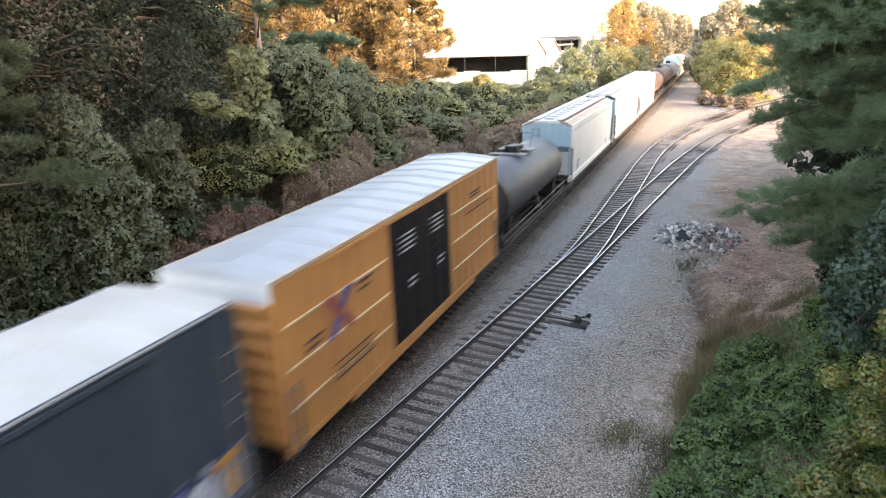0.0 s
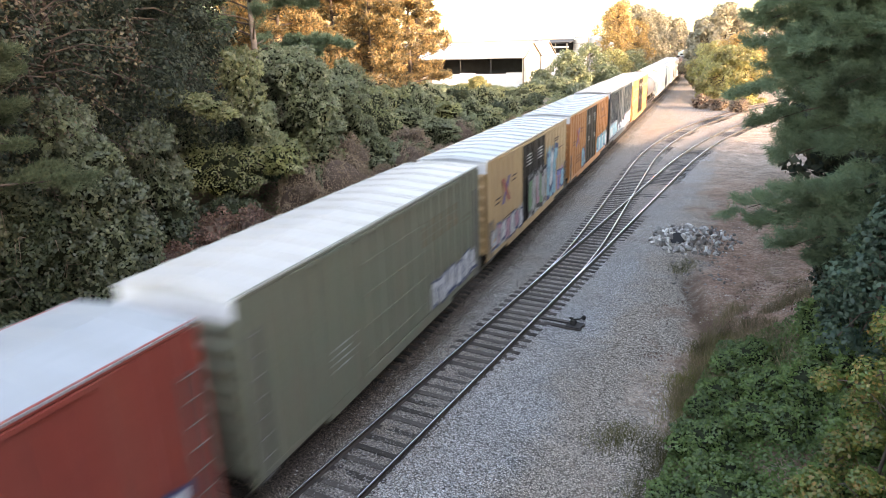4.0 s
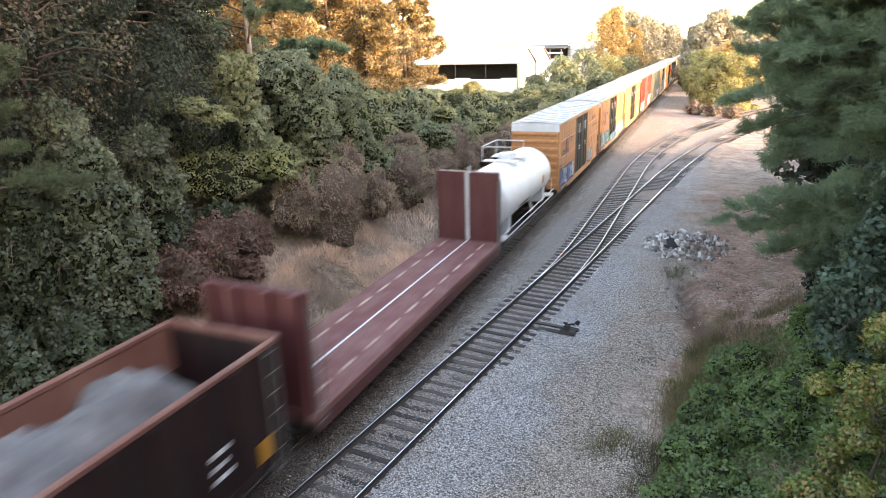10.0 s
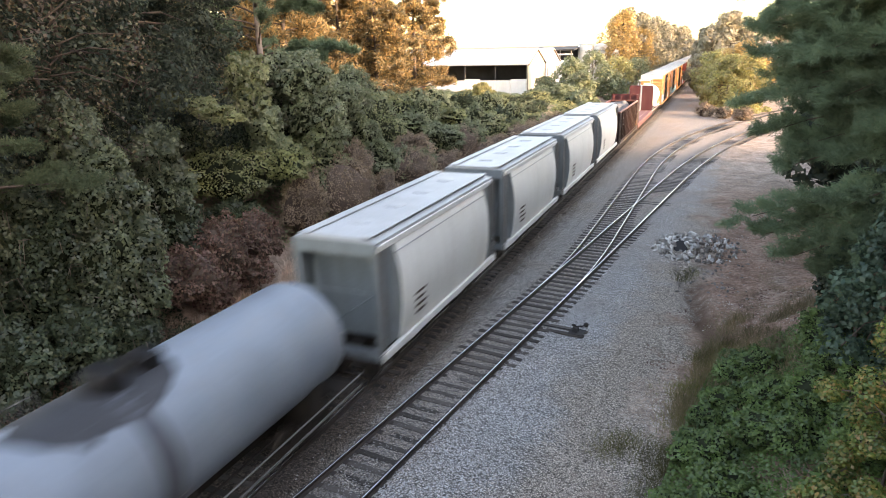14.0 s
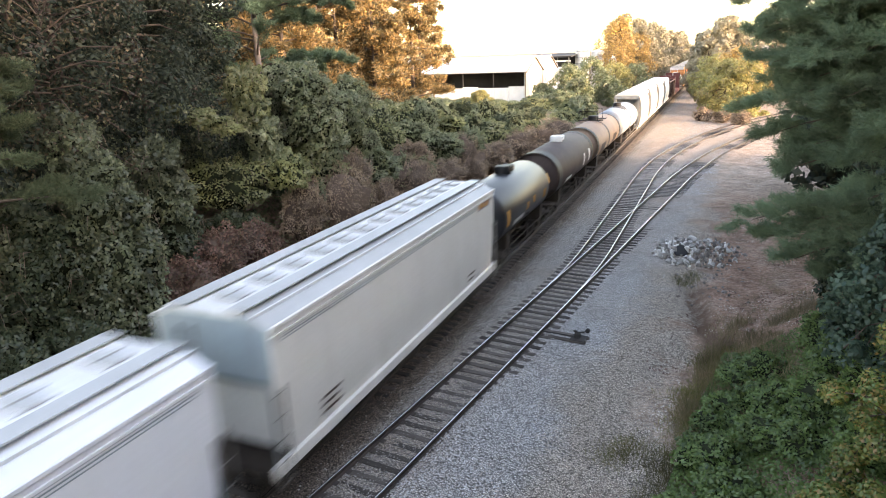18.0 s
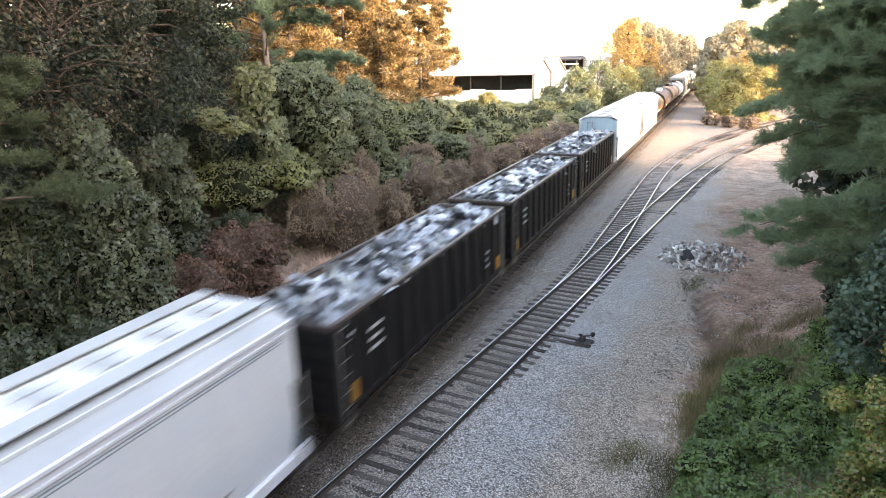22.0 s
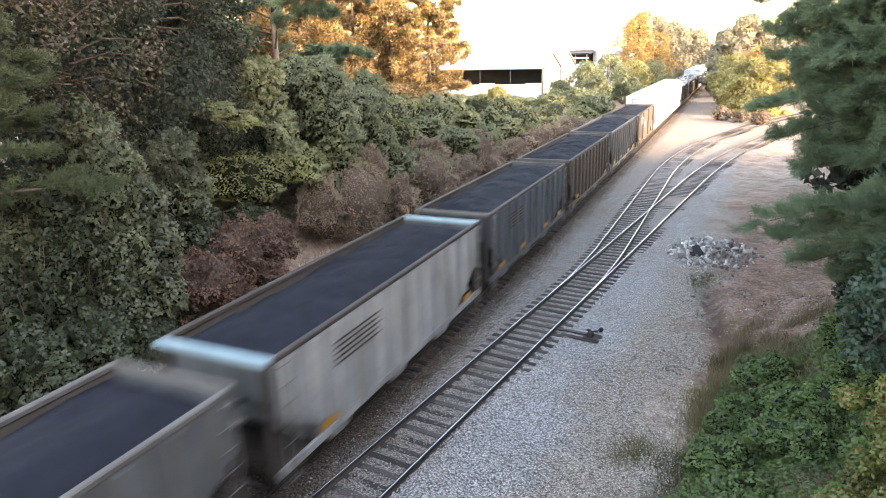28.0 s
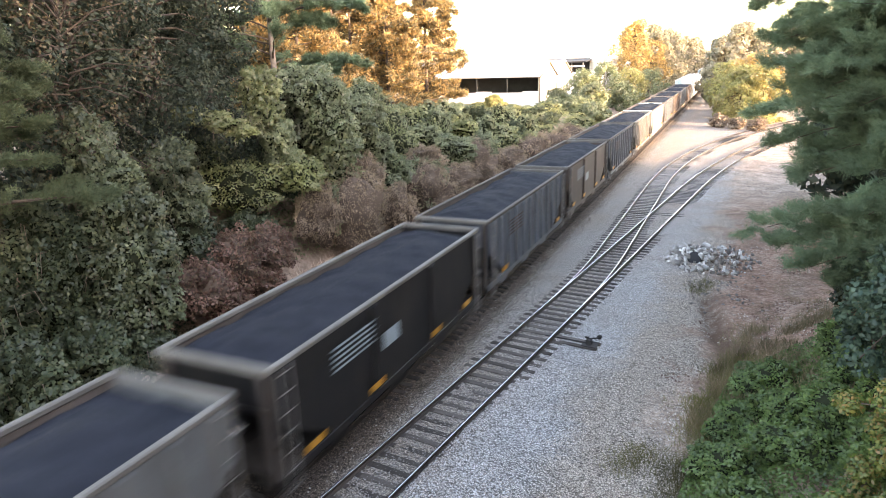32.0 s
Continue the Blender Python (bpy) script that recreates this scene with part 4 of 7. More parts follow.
    # tall curtain of vines hanging from trees at the near end of the bank
    C = "tree trunk hidden under a hanging curtain of dark vines"
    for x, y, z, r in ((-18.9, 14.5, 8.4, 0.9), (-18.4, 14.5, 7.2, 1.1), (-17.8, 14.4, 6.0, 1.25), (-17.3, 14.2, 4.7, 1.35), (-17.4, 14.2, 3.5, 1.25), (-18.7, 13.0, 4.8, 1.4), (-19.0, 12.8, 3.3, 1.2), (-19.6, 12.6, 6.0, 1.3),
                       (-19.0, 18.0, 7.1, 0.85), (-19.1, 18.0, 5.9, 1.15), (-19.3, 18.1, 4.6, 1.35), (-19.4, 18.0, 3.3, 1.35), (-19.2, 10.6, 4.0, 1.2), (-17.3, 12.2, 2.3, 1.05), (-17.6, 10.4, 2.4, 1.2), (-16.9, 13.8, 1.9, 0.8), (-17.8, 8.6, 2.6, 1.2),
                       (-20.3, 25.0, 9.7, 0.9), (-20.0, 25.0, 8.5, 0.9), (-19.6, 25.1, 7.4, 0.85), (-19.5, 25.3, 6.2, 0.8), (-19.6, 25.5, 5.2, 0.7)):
        # colour stands for the light: palest leaves high up, darkest low down
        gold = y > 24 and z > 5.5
        bush("vine_curtain", x, y, z, r, L_VINELIT if gold and z > 8 else L_VINE if gold else L_VINEMID if 14 < y < 15 or z > 5.5 else L_VINEDARK, 6200, 0.095, "green-gold vines hanging in the light over a tree trunk" if gold else C, category="vines", squash=(0.95, 1.0, 1.2), hang=0.5, droop=1.5, group="hanging vines")
    # the spray takes the pale copy, as if light caught it
    for x, y, z, r in ((-20.8, 21.0, 8.9, 0.6), (-20.0, 21.2, 8.65, 0.7), (-19.2, 21.4, 8.35, 0.6), (-18.6, 21.6, 8.1, 0.45)):
        bush("vine_spray", x, y, z, r, L_VINELIT, 2400, 0.095, "yellow-green vine spray reaching out of the shade", category="vines", squash=(1.4, 1.0, 0.5), hang=0.3, droop=0.8, group="hanging vines")
    for x, y, z, r in ((-19.4, 28.2, 9.2, 1.3), (-18.9, 28.2, 7.7, 1.4), (-18.5, 28.5, 6.4, 1.05), (-20.8, 29.2, 9.3, 1.5), (-19.6, 31.6, 8.0, 1.3), (-20.4, 34.0, 8.2, 1.4)):
        bush("vine_covered_shrub", x, y, z, r, L_VINE, 7200, 0.088, V, squash=(1.05, 1.1, 1.0), hang=0.4, droop=1.2, group="vine-covered shrubs on the bank")
    # dark woods on the plateau
    T = "dark green broad-leaved tree in the wood on the bank"
    for i, (x, y, h, s) in enumerate(((-22.5, 17.5, 14, 3.6), (-23.5, 22.5, 15, 3.8), (-25.0, 26.5, 14, 2.7), (-21.5, 12.5, 13, 3.2), (-27, 19, 17, 4.5), (-28, 25, 16, 4.5), (-24.5, 8.5, 15, 4), (-30, 14, 18, 5), (-32, 30, 16, 4.5), (-33, 21, 18, 5), (-36, 27, 17, 5), (-38, 19, 18, 5.5), (-41, 27, 18, 5.5), (-37, 12, 18, 5.5), (-43, 36, 18, 5.5), (-38, 34, 17, 5))):
        broadleaf("broadleaf_tree", x, y, h, s, 0.22, L_DARK, 17000 if x > -26 else 7000 if x > -37 else 3500, 0.12 if x > -26 else 0.19 if x > -37 else 0.4, T, seed=i + 3, clumps=40)
    for i, (x, y, h, s) in enumerate(((-20.6, 15.2, 12.6, 2.9), (-31.5, 21, 17.5, 3.4))):
        broadleaf("brown_leaved_tree", x, y, h, s, 0.3, L_BROWN, 5200, 0.085, "small tree with rust-brown autumn leaves", seed=40 + i, clumps=46, trunk_r=0.12)
    # pines
    pine(-19.0, 10.4, 16, 3.3, 0.28, 60, 90, N_SOFT, "green pine with drooping boughs beside the track", seed=11, trunk_r=0.22, needles=34, width=0.022, blade=0.18, fluff=0.07)
    pine(-20.0, 8.6, 17, 4.2, 0.2, 36, 60, N_SOFT, "green pine with drooping boughs beside the track", seed=12, needles=10, width=0.04)
    pine(-27.5, 35.5, 19, 5.4, 0.22, 26, 60, N_PINE, "tall pine with a pale grey trunk", seed=13, bark=M_PALEBARK, trunk_r=0.26, blade=0.24, width=0.035, z=4.0,
         boughs=[(c - 4.3, a + 27.5, b - 35.5, c - 4.0) for a, b, c in ((-21.0, 35.2, 10.6), (-22.8, 35.0, 10.2), (-23.6, 35.8, 13.0), (-20.8, 35.4, 13.8), (-30.5, 33.6, 11.6), (-30.0, 33.4, 13.2), (-25.4, 33.0, 13.6))])
    # these pines get their evening light from the needle colour
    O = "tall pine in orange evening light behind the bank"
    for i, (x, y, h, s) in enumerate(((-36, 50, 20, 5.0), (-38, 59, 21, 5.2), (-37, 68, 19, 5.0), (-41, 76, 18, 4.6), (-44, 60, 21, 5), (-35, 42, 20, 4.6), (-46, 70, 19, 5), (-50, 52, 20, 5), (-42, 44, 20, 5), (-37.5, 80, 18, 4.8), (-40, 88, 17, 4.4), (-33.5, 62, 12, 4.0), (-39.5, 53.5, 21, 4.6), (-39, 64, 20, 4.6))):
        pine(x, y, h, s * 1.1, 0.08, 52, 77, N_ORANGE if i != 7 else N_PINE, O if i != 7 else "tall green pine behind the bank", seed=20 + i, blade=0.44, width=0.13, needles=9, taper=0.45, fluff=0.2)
    broadleaf("golden_tree", -33.5, 55.5, 5.4, 2.0, 0.3, L_ORANGE, 3000, 0.2, "small tree with bright orange-gold leaves", seed=60, clumps=14, trunk_r=0.12)
    # between the bank and the warehouse
    for i, (x, y, h, s) in enumerate(((-24.5, 116, 6.5, 3.0), (-21.5, 110, 4.6, 2.6), (-23, 128, 7.5, 3.4), (-20, 140, 7, 3.6), (-19, 125, 5.0, 3), (-18, 155, 7, 3.8), (-34, 104, 1.0, 2.2), (-40, 106, 1.0, 2.6), (-26.5, 104, 2.0, 2.4), (-19, 100, 3.0, 2.4), (-30.2, 102, 0.8, 2.4), (-36.2, 103, 2.6, 1.8), (-44, 104, 0.9, 3.0), (-23, 103, 2.4, 2.4), (-28.0, 112, 3.4, 2.0))):
        broadleaf("broadleaf_tree", x, y, h, s, 0.05, L_YELLOW if i % 4 == 3 else L_VINE, 5200, 0.24, "small green tree between the bank and the warehouse", seed=70 + i, clumps=44, trunk_r=0.12)
    for i, (x, y, h, s) in enumerate(((-23.0, 165, 16.5, 3.6), (-25.5, 176, 15, 3.8), (-21.5, 186, 13, 4))):
        broadleaf("golden_tree", x, y, h, s * 1.2, 0.2, L_GOLD, 5200, 0.34, "tall golden autumn tree beyond the warehouse", seed=90 + i, clumps=56)
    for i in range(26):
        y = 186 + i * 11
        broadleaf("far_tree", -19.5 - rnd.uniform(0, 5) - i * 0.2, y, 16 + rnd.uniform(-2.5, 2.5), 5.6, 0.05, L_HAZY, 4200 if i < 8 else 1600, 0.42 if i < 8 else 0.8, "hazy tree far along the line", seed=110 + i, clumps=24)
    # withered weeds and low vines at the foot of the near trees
    # the dark copy puts the trees' shade into these leaves
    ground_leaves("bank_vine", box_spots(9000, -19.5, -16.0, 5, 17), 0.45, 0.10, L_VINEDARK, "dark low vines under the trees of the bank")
    ground_leaves("withered_weeds", box_spots(9000, -17.4, -14.6, 6, 30), 0.32, 0.06, L_DRYWEED, "withered brown weeds beside the track")
    # straw-coloured grass on the slope
    tuft = box_spots(2600, -17.8, -13.9, 7, 32)
    tuft = tuft[np.array([noise.noise(Vector((a * 0.7, b * 0.45, 2.0))) for a, b in tuft]) > -0.2]
    g = np.repeat(tuft, 38, 0) + RNG.normal(0, 0.11, (len(tuft) * 38, 2))
    grass_patch("dry_grass", g, 0.42, 0.02, L_STRAW, "straw-coloured dry grass on the bank", 0.6)
    g = box_spots(9000, -17.5, -13.9, 30, 90)
    grass_patch("dry_grass_far", g, 0.4, 0.04, L_STRAW, "straw-coloured dry grass on the bank", 0.6)


left_bank()


def fallen_limb():
    b = new("fallen_limb")
    a, c = (-16.9, 12.2), (-16.2, 13.6)
    m = Mesh().tube([(a[0], a[1], ground_z(*a) + 0.12), (-16.5, 13.0, ground_z(-16.5, 13.0) + 0.16), (c[0], c[1], ground_z(*c) + 0.1)], [0.05, 0.045, 0.025], 7)
    part("limb", m, M_DRYWOOD, b)
    tagged(b, "bleached fallen limb lying in the dry grass", "branch")


fallen_limb()


# ---------------------------------------------------------------- right bank
def right_bank():
    rnd = random.Random(9)
    P = "green pine with long drooping boughs over the siding"
    gz = ground_z(6.0, 20.5) - 0.2
    tips = ((0.5, 19.6, 12.8), (0.4, 20.4, 11.8), (0.6, 19.6, 12.4), (1.3, 21.5, 11.6), (0.6, 20.3, 10.9), (1.8, 19.4, 10.3), (1.3, 20.8, 9.9), (0.5, 20.0, 9.0), (1.0, 20.6, 8.2), (2.4, 19.4, 9.2), (2.0, 21.6, 7.7), (2.9, 19.6, 7.6), (1.6, 20.3, 7.3),
            (0.75, 19.8, 5.9), (1.2, 20.6, 5.2), (1.9, 19.6, 4.9), (2.4, 20.6, 5.8), (2.7, 19.0, 6.4), (3.0, 20.4, 4.3), (3.5, 18.6, 5.6), (3.4, 19.0, 8.4), (3.7, 18.4, 10.2), (3.0, 18.8, 11.6), (4.2, 17.6, 7.2), (4.4, 17.4, 9.2), (4.6, 17.2, 11.2), (0.7, 20.6, 13.4), (1.6, 19.4, 13.0), (2.6, 20.4, 12.4), (2.2, 22.6, 13.0), (3.6, 18.4, 13.2), (1.4, 22.8, 12.2), (1.0, 20.0, 11.3), (1.5, 20.6, 10.7), (0.9, 19.8, 10.2), (2.1, 20.0, 11.2), (1.5, 21.2, 9.5), (2.9, 19.6, 10.4), (2.6, 22.8, 10.6), (2.4, 23.0, 9.0), (3.2, 22.6, 7.4), (4.8, 17.0, 12.8))
    pine(6.0, 20.5, 24, 3.6, 0.2, 60, 70, N_PINE, P, even=0.7, taper=0.2, seed=31, trunk_r=0.3, needles=26, blade=0.15, width=0.017, fluff=0.055, z=gz,
         boughs=[(c - gz - 0.3 + 0.12 * (6 - a), a + 0.35 - 6.0, b - 20.5, c - gz) for a, b, c in tips])
    pine(7.4, 24.5, 24, 4.4, 0.24, 70, 90, N_PINE, P, even=0.75, taper=0.2, seed=34, trunk_r=0.24, needles=22, blade=0.24, width=0.036)
    pine(8.2, 37.0, 17, 4.4, 0.30, 60, 100, N_PINE, P, even=0.8, taper=0.15, seed=35, trunk_r=0.22, needles=20, blade=0.3, width=0.07)
    pine(9.4, 44.0, 17, 4.8, 0.26, 60, 90, N_PINE, P, even=0.8, taper=0.15, seed=36, trunk_r=0.22, needles=20, blade=0.32, width=0.08)
    pine(9.0, 28.0, 24, 5.0, 0.12, 80, 90, N_PINE, P, even=0.8, taper=0.3, seed=32, trunk_r=0.3, needles=14, blade=0.3, width=0.06)
    pine(10.6, 34.0, 24, 6.0, 0.08, 70, 90, N_PINE, P, even=0.8, taper=0.3, seed=33, needles=12, blade=0.34, width=0.09)
    # trees added along the bank, beside and behind the camera, unseen, to block sun
    for i, (x, y) in enumerate(((15, 18), (15, 8), (14, 1), (15, -10), (16, -22), (17, -34), (21, 8), (22, -8), (26, -2), (16, -4), (15, -16), (17, -28), (16, -40), (19, 30), (20, 14), (21, 0), (22, -14), (20, 41), (23, -52), (16, 44), (24, 26), (27, 6), (12.5, 50), (13, 60), (30, -20), (30, 18), (31, 34), (28, -38), (34, 4), (35, -30), (36, 22), (27, 48), (30, -62), (22, -70), (38, -10), (38, 44), (40, -50))):
        broadleaf("broadleaf_tree", x, y, (20 if y < 34 else 11.5) + rnd.uniform(-1, 1.5), 5.4, 0.04, L_DARK, 1300, 1.0, "dark broad-leaved tree in the wood beside the line", seed=280 + i, clumps=30)
    for i, (x, y) in enumerate(((9.5, 46), (12.5, 53), (15, 61), (12, 40))):
        broadleaf("broadleaf_tree", x, y, 15.5, 4.9, 0.04, L_DARK, 7000, 0.42, "dark broad-leaved tree behind the pines", seed=330 + i, clumps=36)
    # dark undergrowth below the pines
    for i in range(34):
        y = rnd.uniform(27, 72)
        x = float(right_edge(y)) + 3.7 + rnd.random() * 4.0
        r = rnd.uniform(0.8, 1.8)
        bush("undergrowth_bush", x, y, ground_z(x, y) + r * 0.5, r, L_DARK if i % 3 else L_DEAD, 2200, 0.12, "dark undergrowth bush below the pines", squash=(1, 1, 0.9), hang=0, group="undergrowth below the pines")
    # blue-green broad-leaved saplings under the pines
    for i, (x, y, h, s) in enumerate(((4.3, 17.3, 4.4, 1.4), (4.9, 19.0, 5.2, 1.7), (4.9, 21.8, 3.4, 1.3), (5.0, 15.8, 4.6, 1.5), (4.2, 19.6, 2.6, 1.1), (5.6, 18.2, 6.0, 1.7), (6.0, 24.5, 4.2, 1.7), (6.8, 22, 6, 2.0), (7.5, 27, 5, 2.0))):
        broadleaf("broadleaf_sapling", x, y, h, s, 0.12, L_BLUEGREEN, 3600, 0.105, "dark blue-green broad-leaved sapling on the slope", seed=160 + i, clumps=22, trunk_r=0.07)
    for i, (x, y, h, s) in enumerate(((3.4, 12.6, 2.9, 1.2), (4.4, 13.8, 3.6, 1.4), (2.6, 11.0, 1.9, 1.0), (5.0, 12.6, 3.8, 1.3))):
        broadleaf("yellowing_shrub", x, y, h, s, 0.1, L_SHRUB, 7000, 0.058, "shrub with yellowing leaves on the slope", seed=170 + i, clumps=14, trunk_r=0.04)
    # bright ground vine on the slope, with weeds along its edge
    n = 56000
    y = 9 + 15 * RNG.random(n) ** 1.2
    x = right_edge(y) + 0.65 + 6.0 * RNG.random(n) ** 1.15
    ground_leaves("ground_vine", np.stack([x, y], -1), 0.36, 0.062, L_IVY, "bright green leafy vine covering the slope")
    for i in range(70):                                  # humps of the same vine
        y = 9.5 + 13 * rnd.random()
        x = float(right_edge(y)) + 1.15 + rnd.random() * 5.0
        r = rnd.uniform(0.3, 0.75)
        bush("ground_vine_hump", x, y, ground_z(x, y) + 0.25 * r + 0.12, r, L_IVY, int(3600 * r), 0.066, "hump of bright green ground vine", squash=(1.2, 1.2, 0.8), hang=0, group="ground vine humps")
    y = RNG.uniform(9, 25, 9000)
    x = right_edge(y) + RNG.normal(0.6, 0.4, 9000) + np.array([noise.noise(Vector((0.0, q * 0.7, 5.0))) for q in y]) * 0.9
    grass_patch("edge_weeds", np.stack([x, y], -1), 0.30, 0.018, L_WEED, "olive weeds along the foot of the slope", 0.7)
    y = 18 + 10 * RNG.random(13000) ** 1.3
    x = right_edge(y) + RNG.random(13000) * 5
    keep = np.array([noise.noise(Vector((a * 0.8, b * 0.6, 9.0))) for a, b in zip(x, y)]) > -0.12
    grass_patch("tall_weeds", np.stack([x, y], -1)[keep], 0.5, 0.022, L_DRYWEED, "tall brown and olive weeds on the slope", 0.5)
    y = RNG.uniform(20, 44, 15000)
    x = right_edge(y) - 1.0 + RNG.random(15000) * 6
    keep = np.array([noise.noise(Vector((a * 0.9, b * 0.7, 12.0))) for a, b in zip(x, y)]) > 0.02
    grass_patch("dead_grass", np.stack([x, y], -1)[keep], 0.22, 0.018, L_DRYWEED, "short dead grass on the reddish dirt", 0.9)
    for x, y in ((-2.0, 16.5), (-0.9, 32.6), (-1.6, 17.1), (-0.7, 33.4)):
        s = np.stack([RNG.normal(x, 0.34, 420), RNG.normal(y, 0.36, 420)], -1)
        grass_patch("grass_tuft", s, 0.26, 0.014, L_WEED, "small olive grass tuft in the gravel", 0.5)
    y = RNG.uniform(22, 52, 5000)
    x = right_edge(y) - 2.5 + RNG.random(5000) * 6.0
    keep = np.array([noise.noise(Vector((a * 0.6, b * 0.5, 7.0))) for a, b in zip(x, y)]) > -0.05
    ground_leaves("leaf_litter", np.stack([x, y], -1)[keep], 0.05, 0.07, L_RED, "reddish brown dead leaves strewn on the dirt")
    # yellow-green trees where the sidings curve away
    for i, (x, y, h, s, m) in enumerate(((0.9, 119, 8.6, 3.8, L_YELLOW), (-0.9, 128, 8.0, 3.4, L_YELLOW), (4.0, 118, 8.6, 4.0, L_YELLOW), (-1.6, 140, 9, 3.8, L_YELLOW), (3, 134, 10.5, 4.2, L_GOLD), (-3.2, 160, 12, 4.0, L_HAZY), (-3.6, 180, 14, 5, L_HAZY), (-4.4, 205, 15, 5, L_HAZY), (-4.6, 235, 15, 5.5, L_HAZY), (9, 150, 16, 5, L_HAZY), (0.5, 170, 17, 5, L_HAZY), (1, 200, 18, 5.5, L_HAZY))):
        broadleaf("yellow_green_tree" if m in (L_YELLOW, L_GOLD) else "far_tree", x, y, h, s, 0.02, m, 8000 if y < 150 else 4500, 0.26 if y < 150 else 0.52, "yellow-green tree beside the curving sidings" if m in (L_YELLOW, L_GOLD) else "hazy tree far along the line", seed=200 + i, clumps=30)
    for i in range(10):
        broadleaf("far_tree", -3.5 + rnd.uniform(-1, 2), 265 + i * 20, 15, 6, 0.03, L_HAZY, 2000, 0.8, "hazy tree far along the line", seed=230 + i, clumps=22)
    for x, y, r in ((-2.2, 109, 1.3), (0.6, 107, 1.2), (3.0, 104, 1.3)):
        bush("bare_brush", x, y, 0.4, r, L_DEAD, 1500, 0.16, "grey-brown leafless brush beside the siding", squash=(1.2, 1, 0.8))
    for i, (x, y) in enumerate(((21, 56), (22, 50))):
        broadleaf("broadleaf_tree", x, y, 14, 5, 0.1, L_DARK, 5000, 0.34, "dark broad-leaved tree behind the pines", seed=260 + i, clumps=28)


right_bank()


def rubble_pile():
    b = new("rubble_pile")
    b.matrix_basis = pose(-0.5, 37.6, ground_z(-0.5, 37.6))
    rnd = random.Random(21)
    dull = surface("dull_broken_stone", (0.30, 0.27, 0.25), (0.16, 0.14, 0.13), rough=0.95, fine=14, per_object=0.4, spec=0.1)
    def rock():
        bm = bmesh.new()
        bmesh.ops.create_icosphere(bm, subdivisions=1, radius=1.0)
        for v in bm.verts:
            v.co = Vector((v.co.x, v.co.y * 0.8, v.co.z * 0.5)) * rnd.uniform(0.45, 1.3)
        me = bpy.data.meshes.new("stone")
        bm.to_mesh(me)
        bm.free()
        return me
    shapes, dark = [rock() for k in range(9)], [rock() for k in range(5)]
    hx, hy = -0.85, -0.6                                 # the dark hole
    for i in range(330):
        a, q = rnd.uniform(0, 6.28), rnd.random() ** 0.6
        x, y = math.cos(a) * q * 2.5, math.sin(a) * q * 2.9
        if abs(x - hx) < 0.34 and -0.9 < y - hy < 0.2:
            continue
        left = x < -0.1
        s = rnd.uniform(0.07, 0.24) * (1.1 if left else 0.85)
        z = 0.2 * (1 - q) + s * 0.3 + (0.28 * max(0, 1 - math.hypot(x - hx, y - hy) / 1.6))
        if rnd.random() < (0.65 if not left else 0.22):
            me, mat = dark[i % 5], dull
        else:
            me, mat = shapes[i % 9], M_RUBBLE
        part("stone", me, mat, b, at=pose(x, y, z, rnd.uniform(0, 360), rnd.uniform(0, 360), rnd.uniform(0, 360)) @ Matrix.Diagonal((s, s, s, 1)))
    for i in range(110):                                 # dull pieces strewn down the wash
        x, y = rnd.uniform(-1.0, 2.6), rnd.uniform(-7.5, -1.5)
        s = rnd.uniform(0.05, 0.15)
        z = ground_z(x - 0.5, y + 37.6) - ground_z(-0.5, 37.6) + s * 0.2
        part("stone", dark[i % 5], dull, b, at=pose(x, y, z, rnd.uniform(0, 360), rnd.uniform(0, 360), rnd.uniform(0, 360)) @ Matrix.Diagonal((s, s, s, 1)))
    # solid capped tube, black for the shade down the hole
    part("drain_mouth", Mesh().tube([(hx, hy + 0.35, -0.1), (hx, hy - 0.2, 0.26)], 0.36, 14), M_SHADEIN, b, "black mouth of a drain pipe")
    tagged(b, "heap of pale broken stones round a dark drain", "rubble")


rubble_pile()


def switch_stand():
    b = new("switch_stand")
    b.matrix_basis = pose(-5.2, 24.1, -0.40, 0, 0, -7) @ Matrix.Diagonal((0.85, 0.85, 0.85, 1))
    m = surface("black_greasy_iron", (0.016, 0.015, 0.015), (0.03, 0.024, 0.022), rough=0.75)
    for i, y in enumerate((-0.28, 0.28)):
        part("head_block", Mesh().box(-0.6, 1.25, y - 0.12, y + 0.12, -0.14, 0.03, 0.02), M_TIE, b)
    part("base_plate", Mesh().box(0.5, 1.2, -0.34, 0.34, 0.03, 0.07), m, b)
    part("housing", Mesh().prism_x([(-0.16, 0.07), (0.16, 0.07), (0.10, 0.27), (-0.10, 0.27)], 0.66, 0.9), m, b)
    part("lever", Mesh().tube([(0.8, 0.05, 0.3), (0.95, 0.35, 0.22), (1.05, 0.75, 0.14)], 0.035, 6), m, b)
    part("counterweight", Mesh().lathe_y([(0.02, 0.62), (0.11, 0.66), (0.11, 0.8), (0.02, 0.84)], 10, 1.05, 0.16), m, b)
    part("connecting_rod", Mesh().tube([(0.7, 0, 0.1), (-1.4, 0.02, 0.06)], 0.028, 6), m, b)
    part("target_post", Mesh().tube([(0.72, -0.1, 0.24), (0.72, -0.1, 0.42)], 0.03, 6), m, b)
    part("target", Mesh().box(0.62, 0.82, -0.115, -0.09, 0.36, 0.46), m, b)
    tagged(b, "low black hand-thrown switch stand beside the siding", "switch stand")


switch_stand()

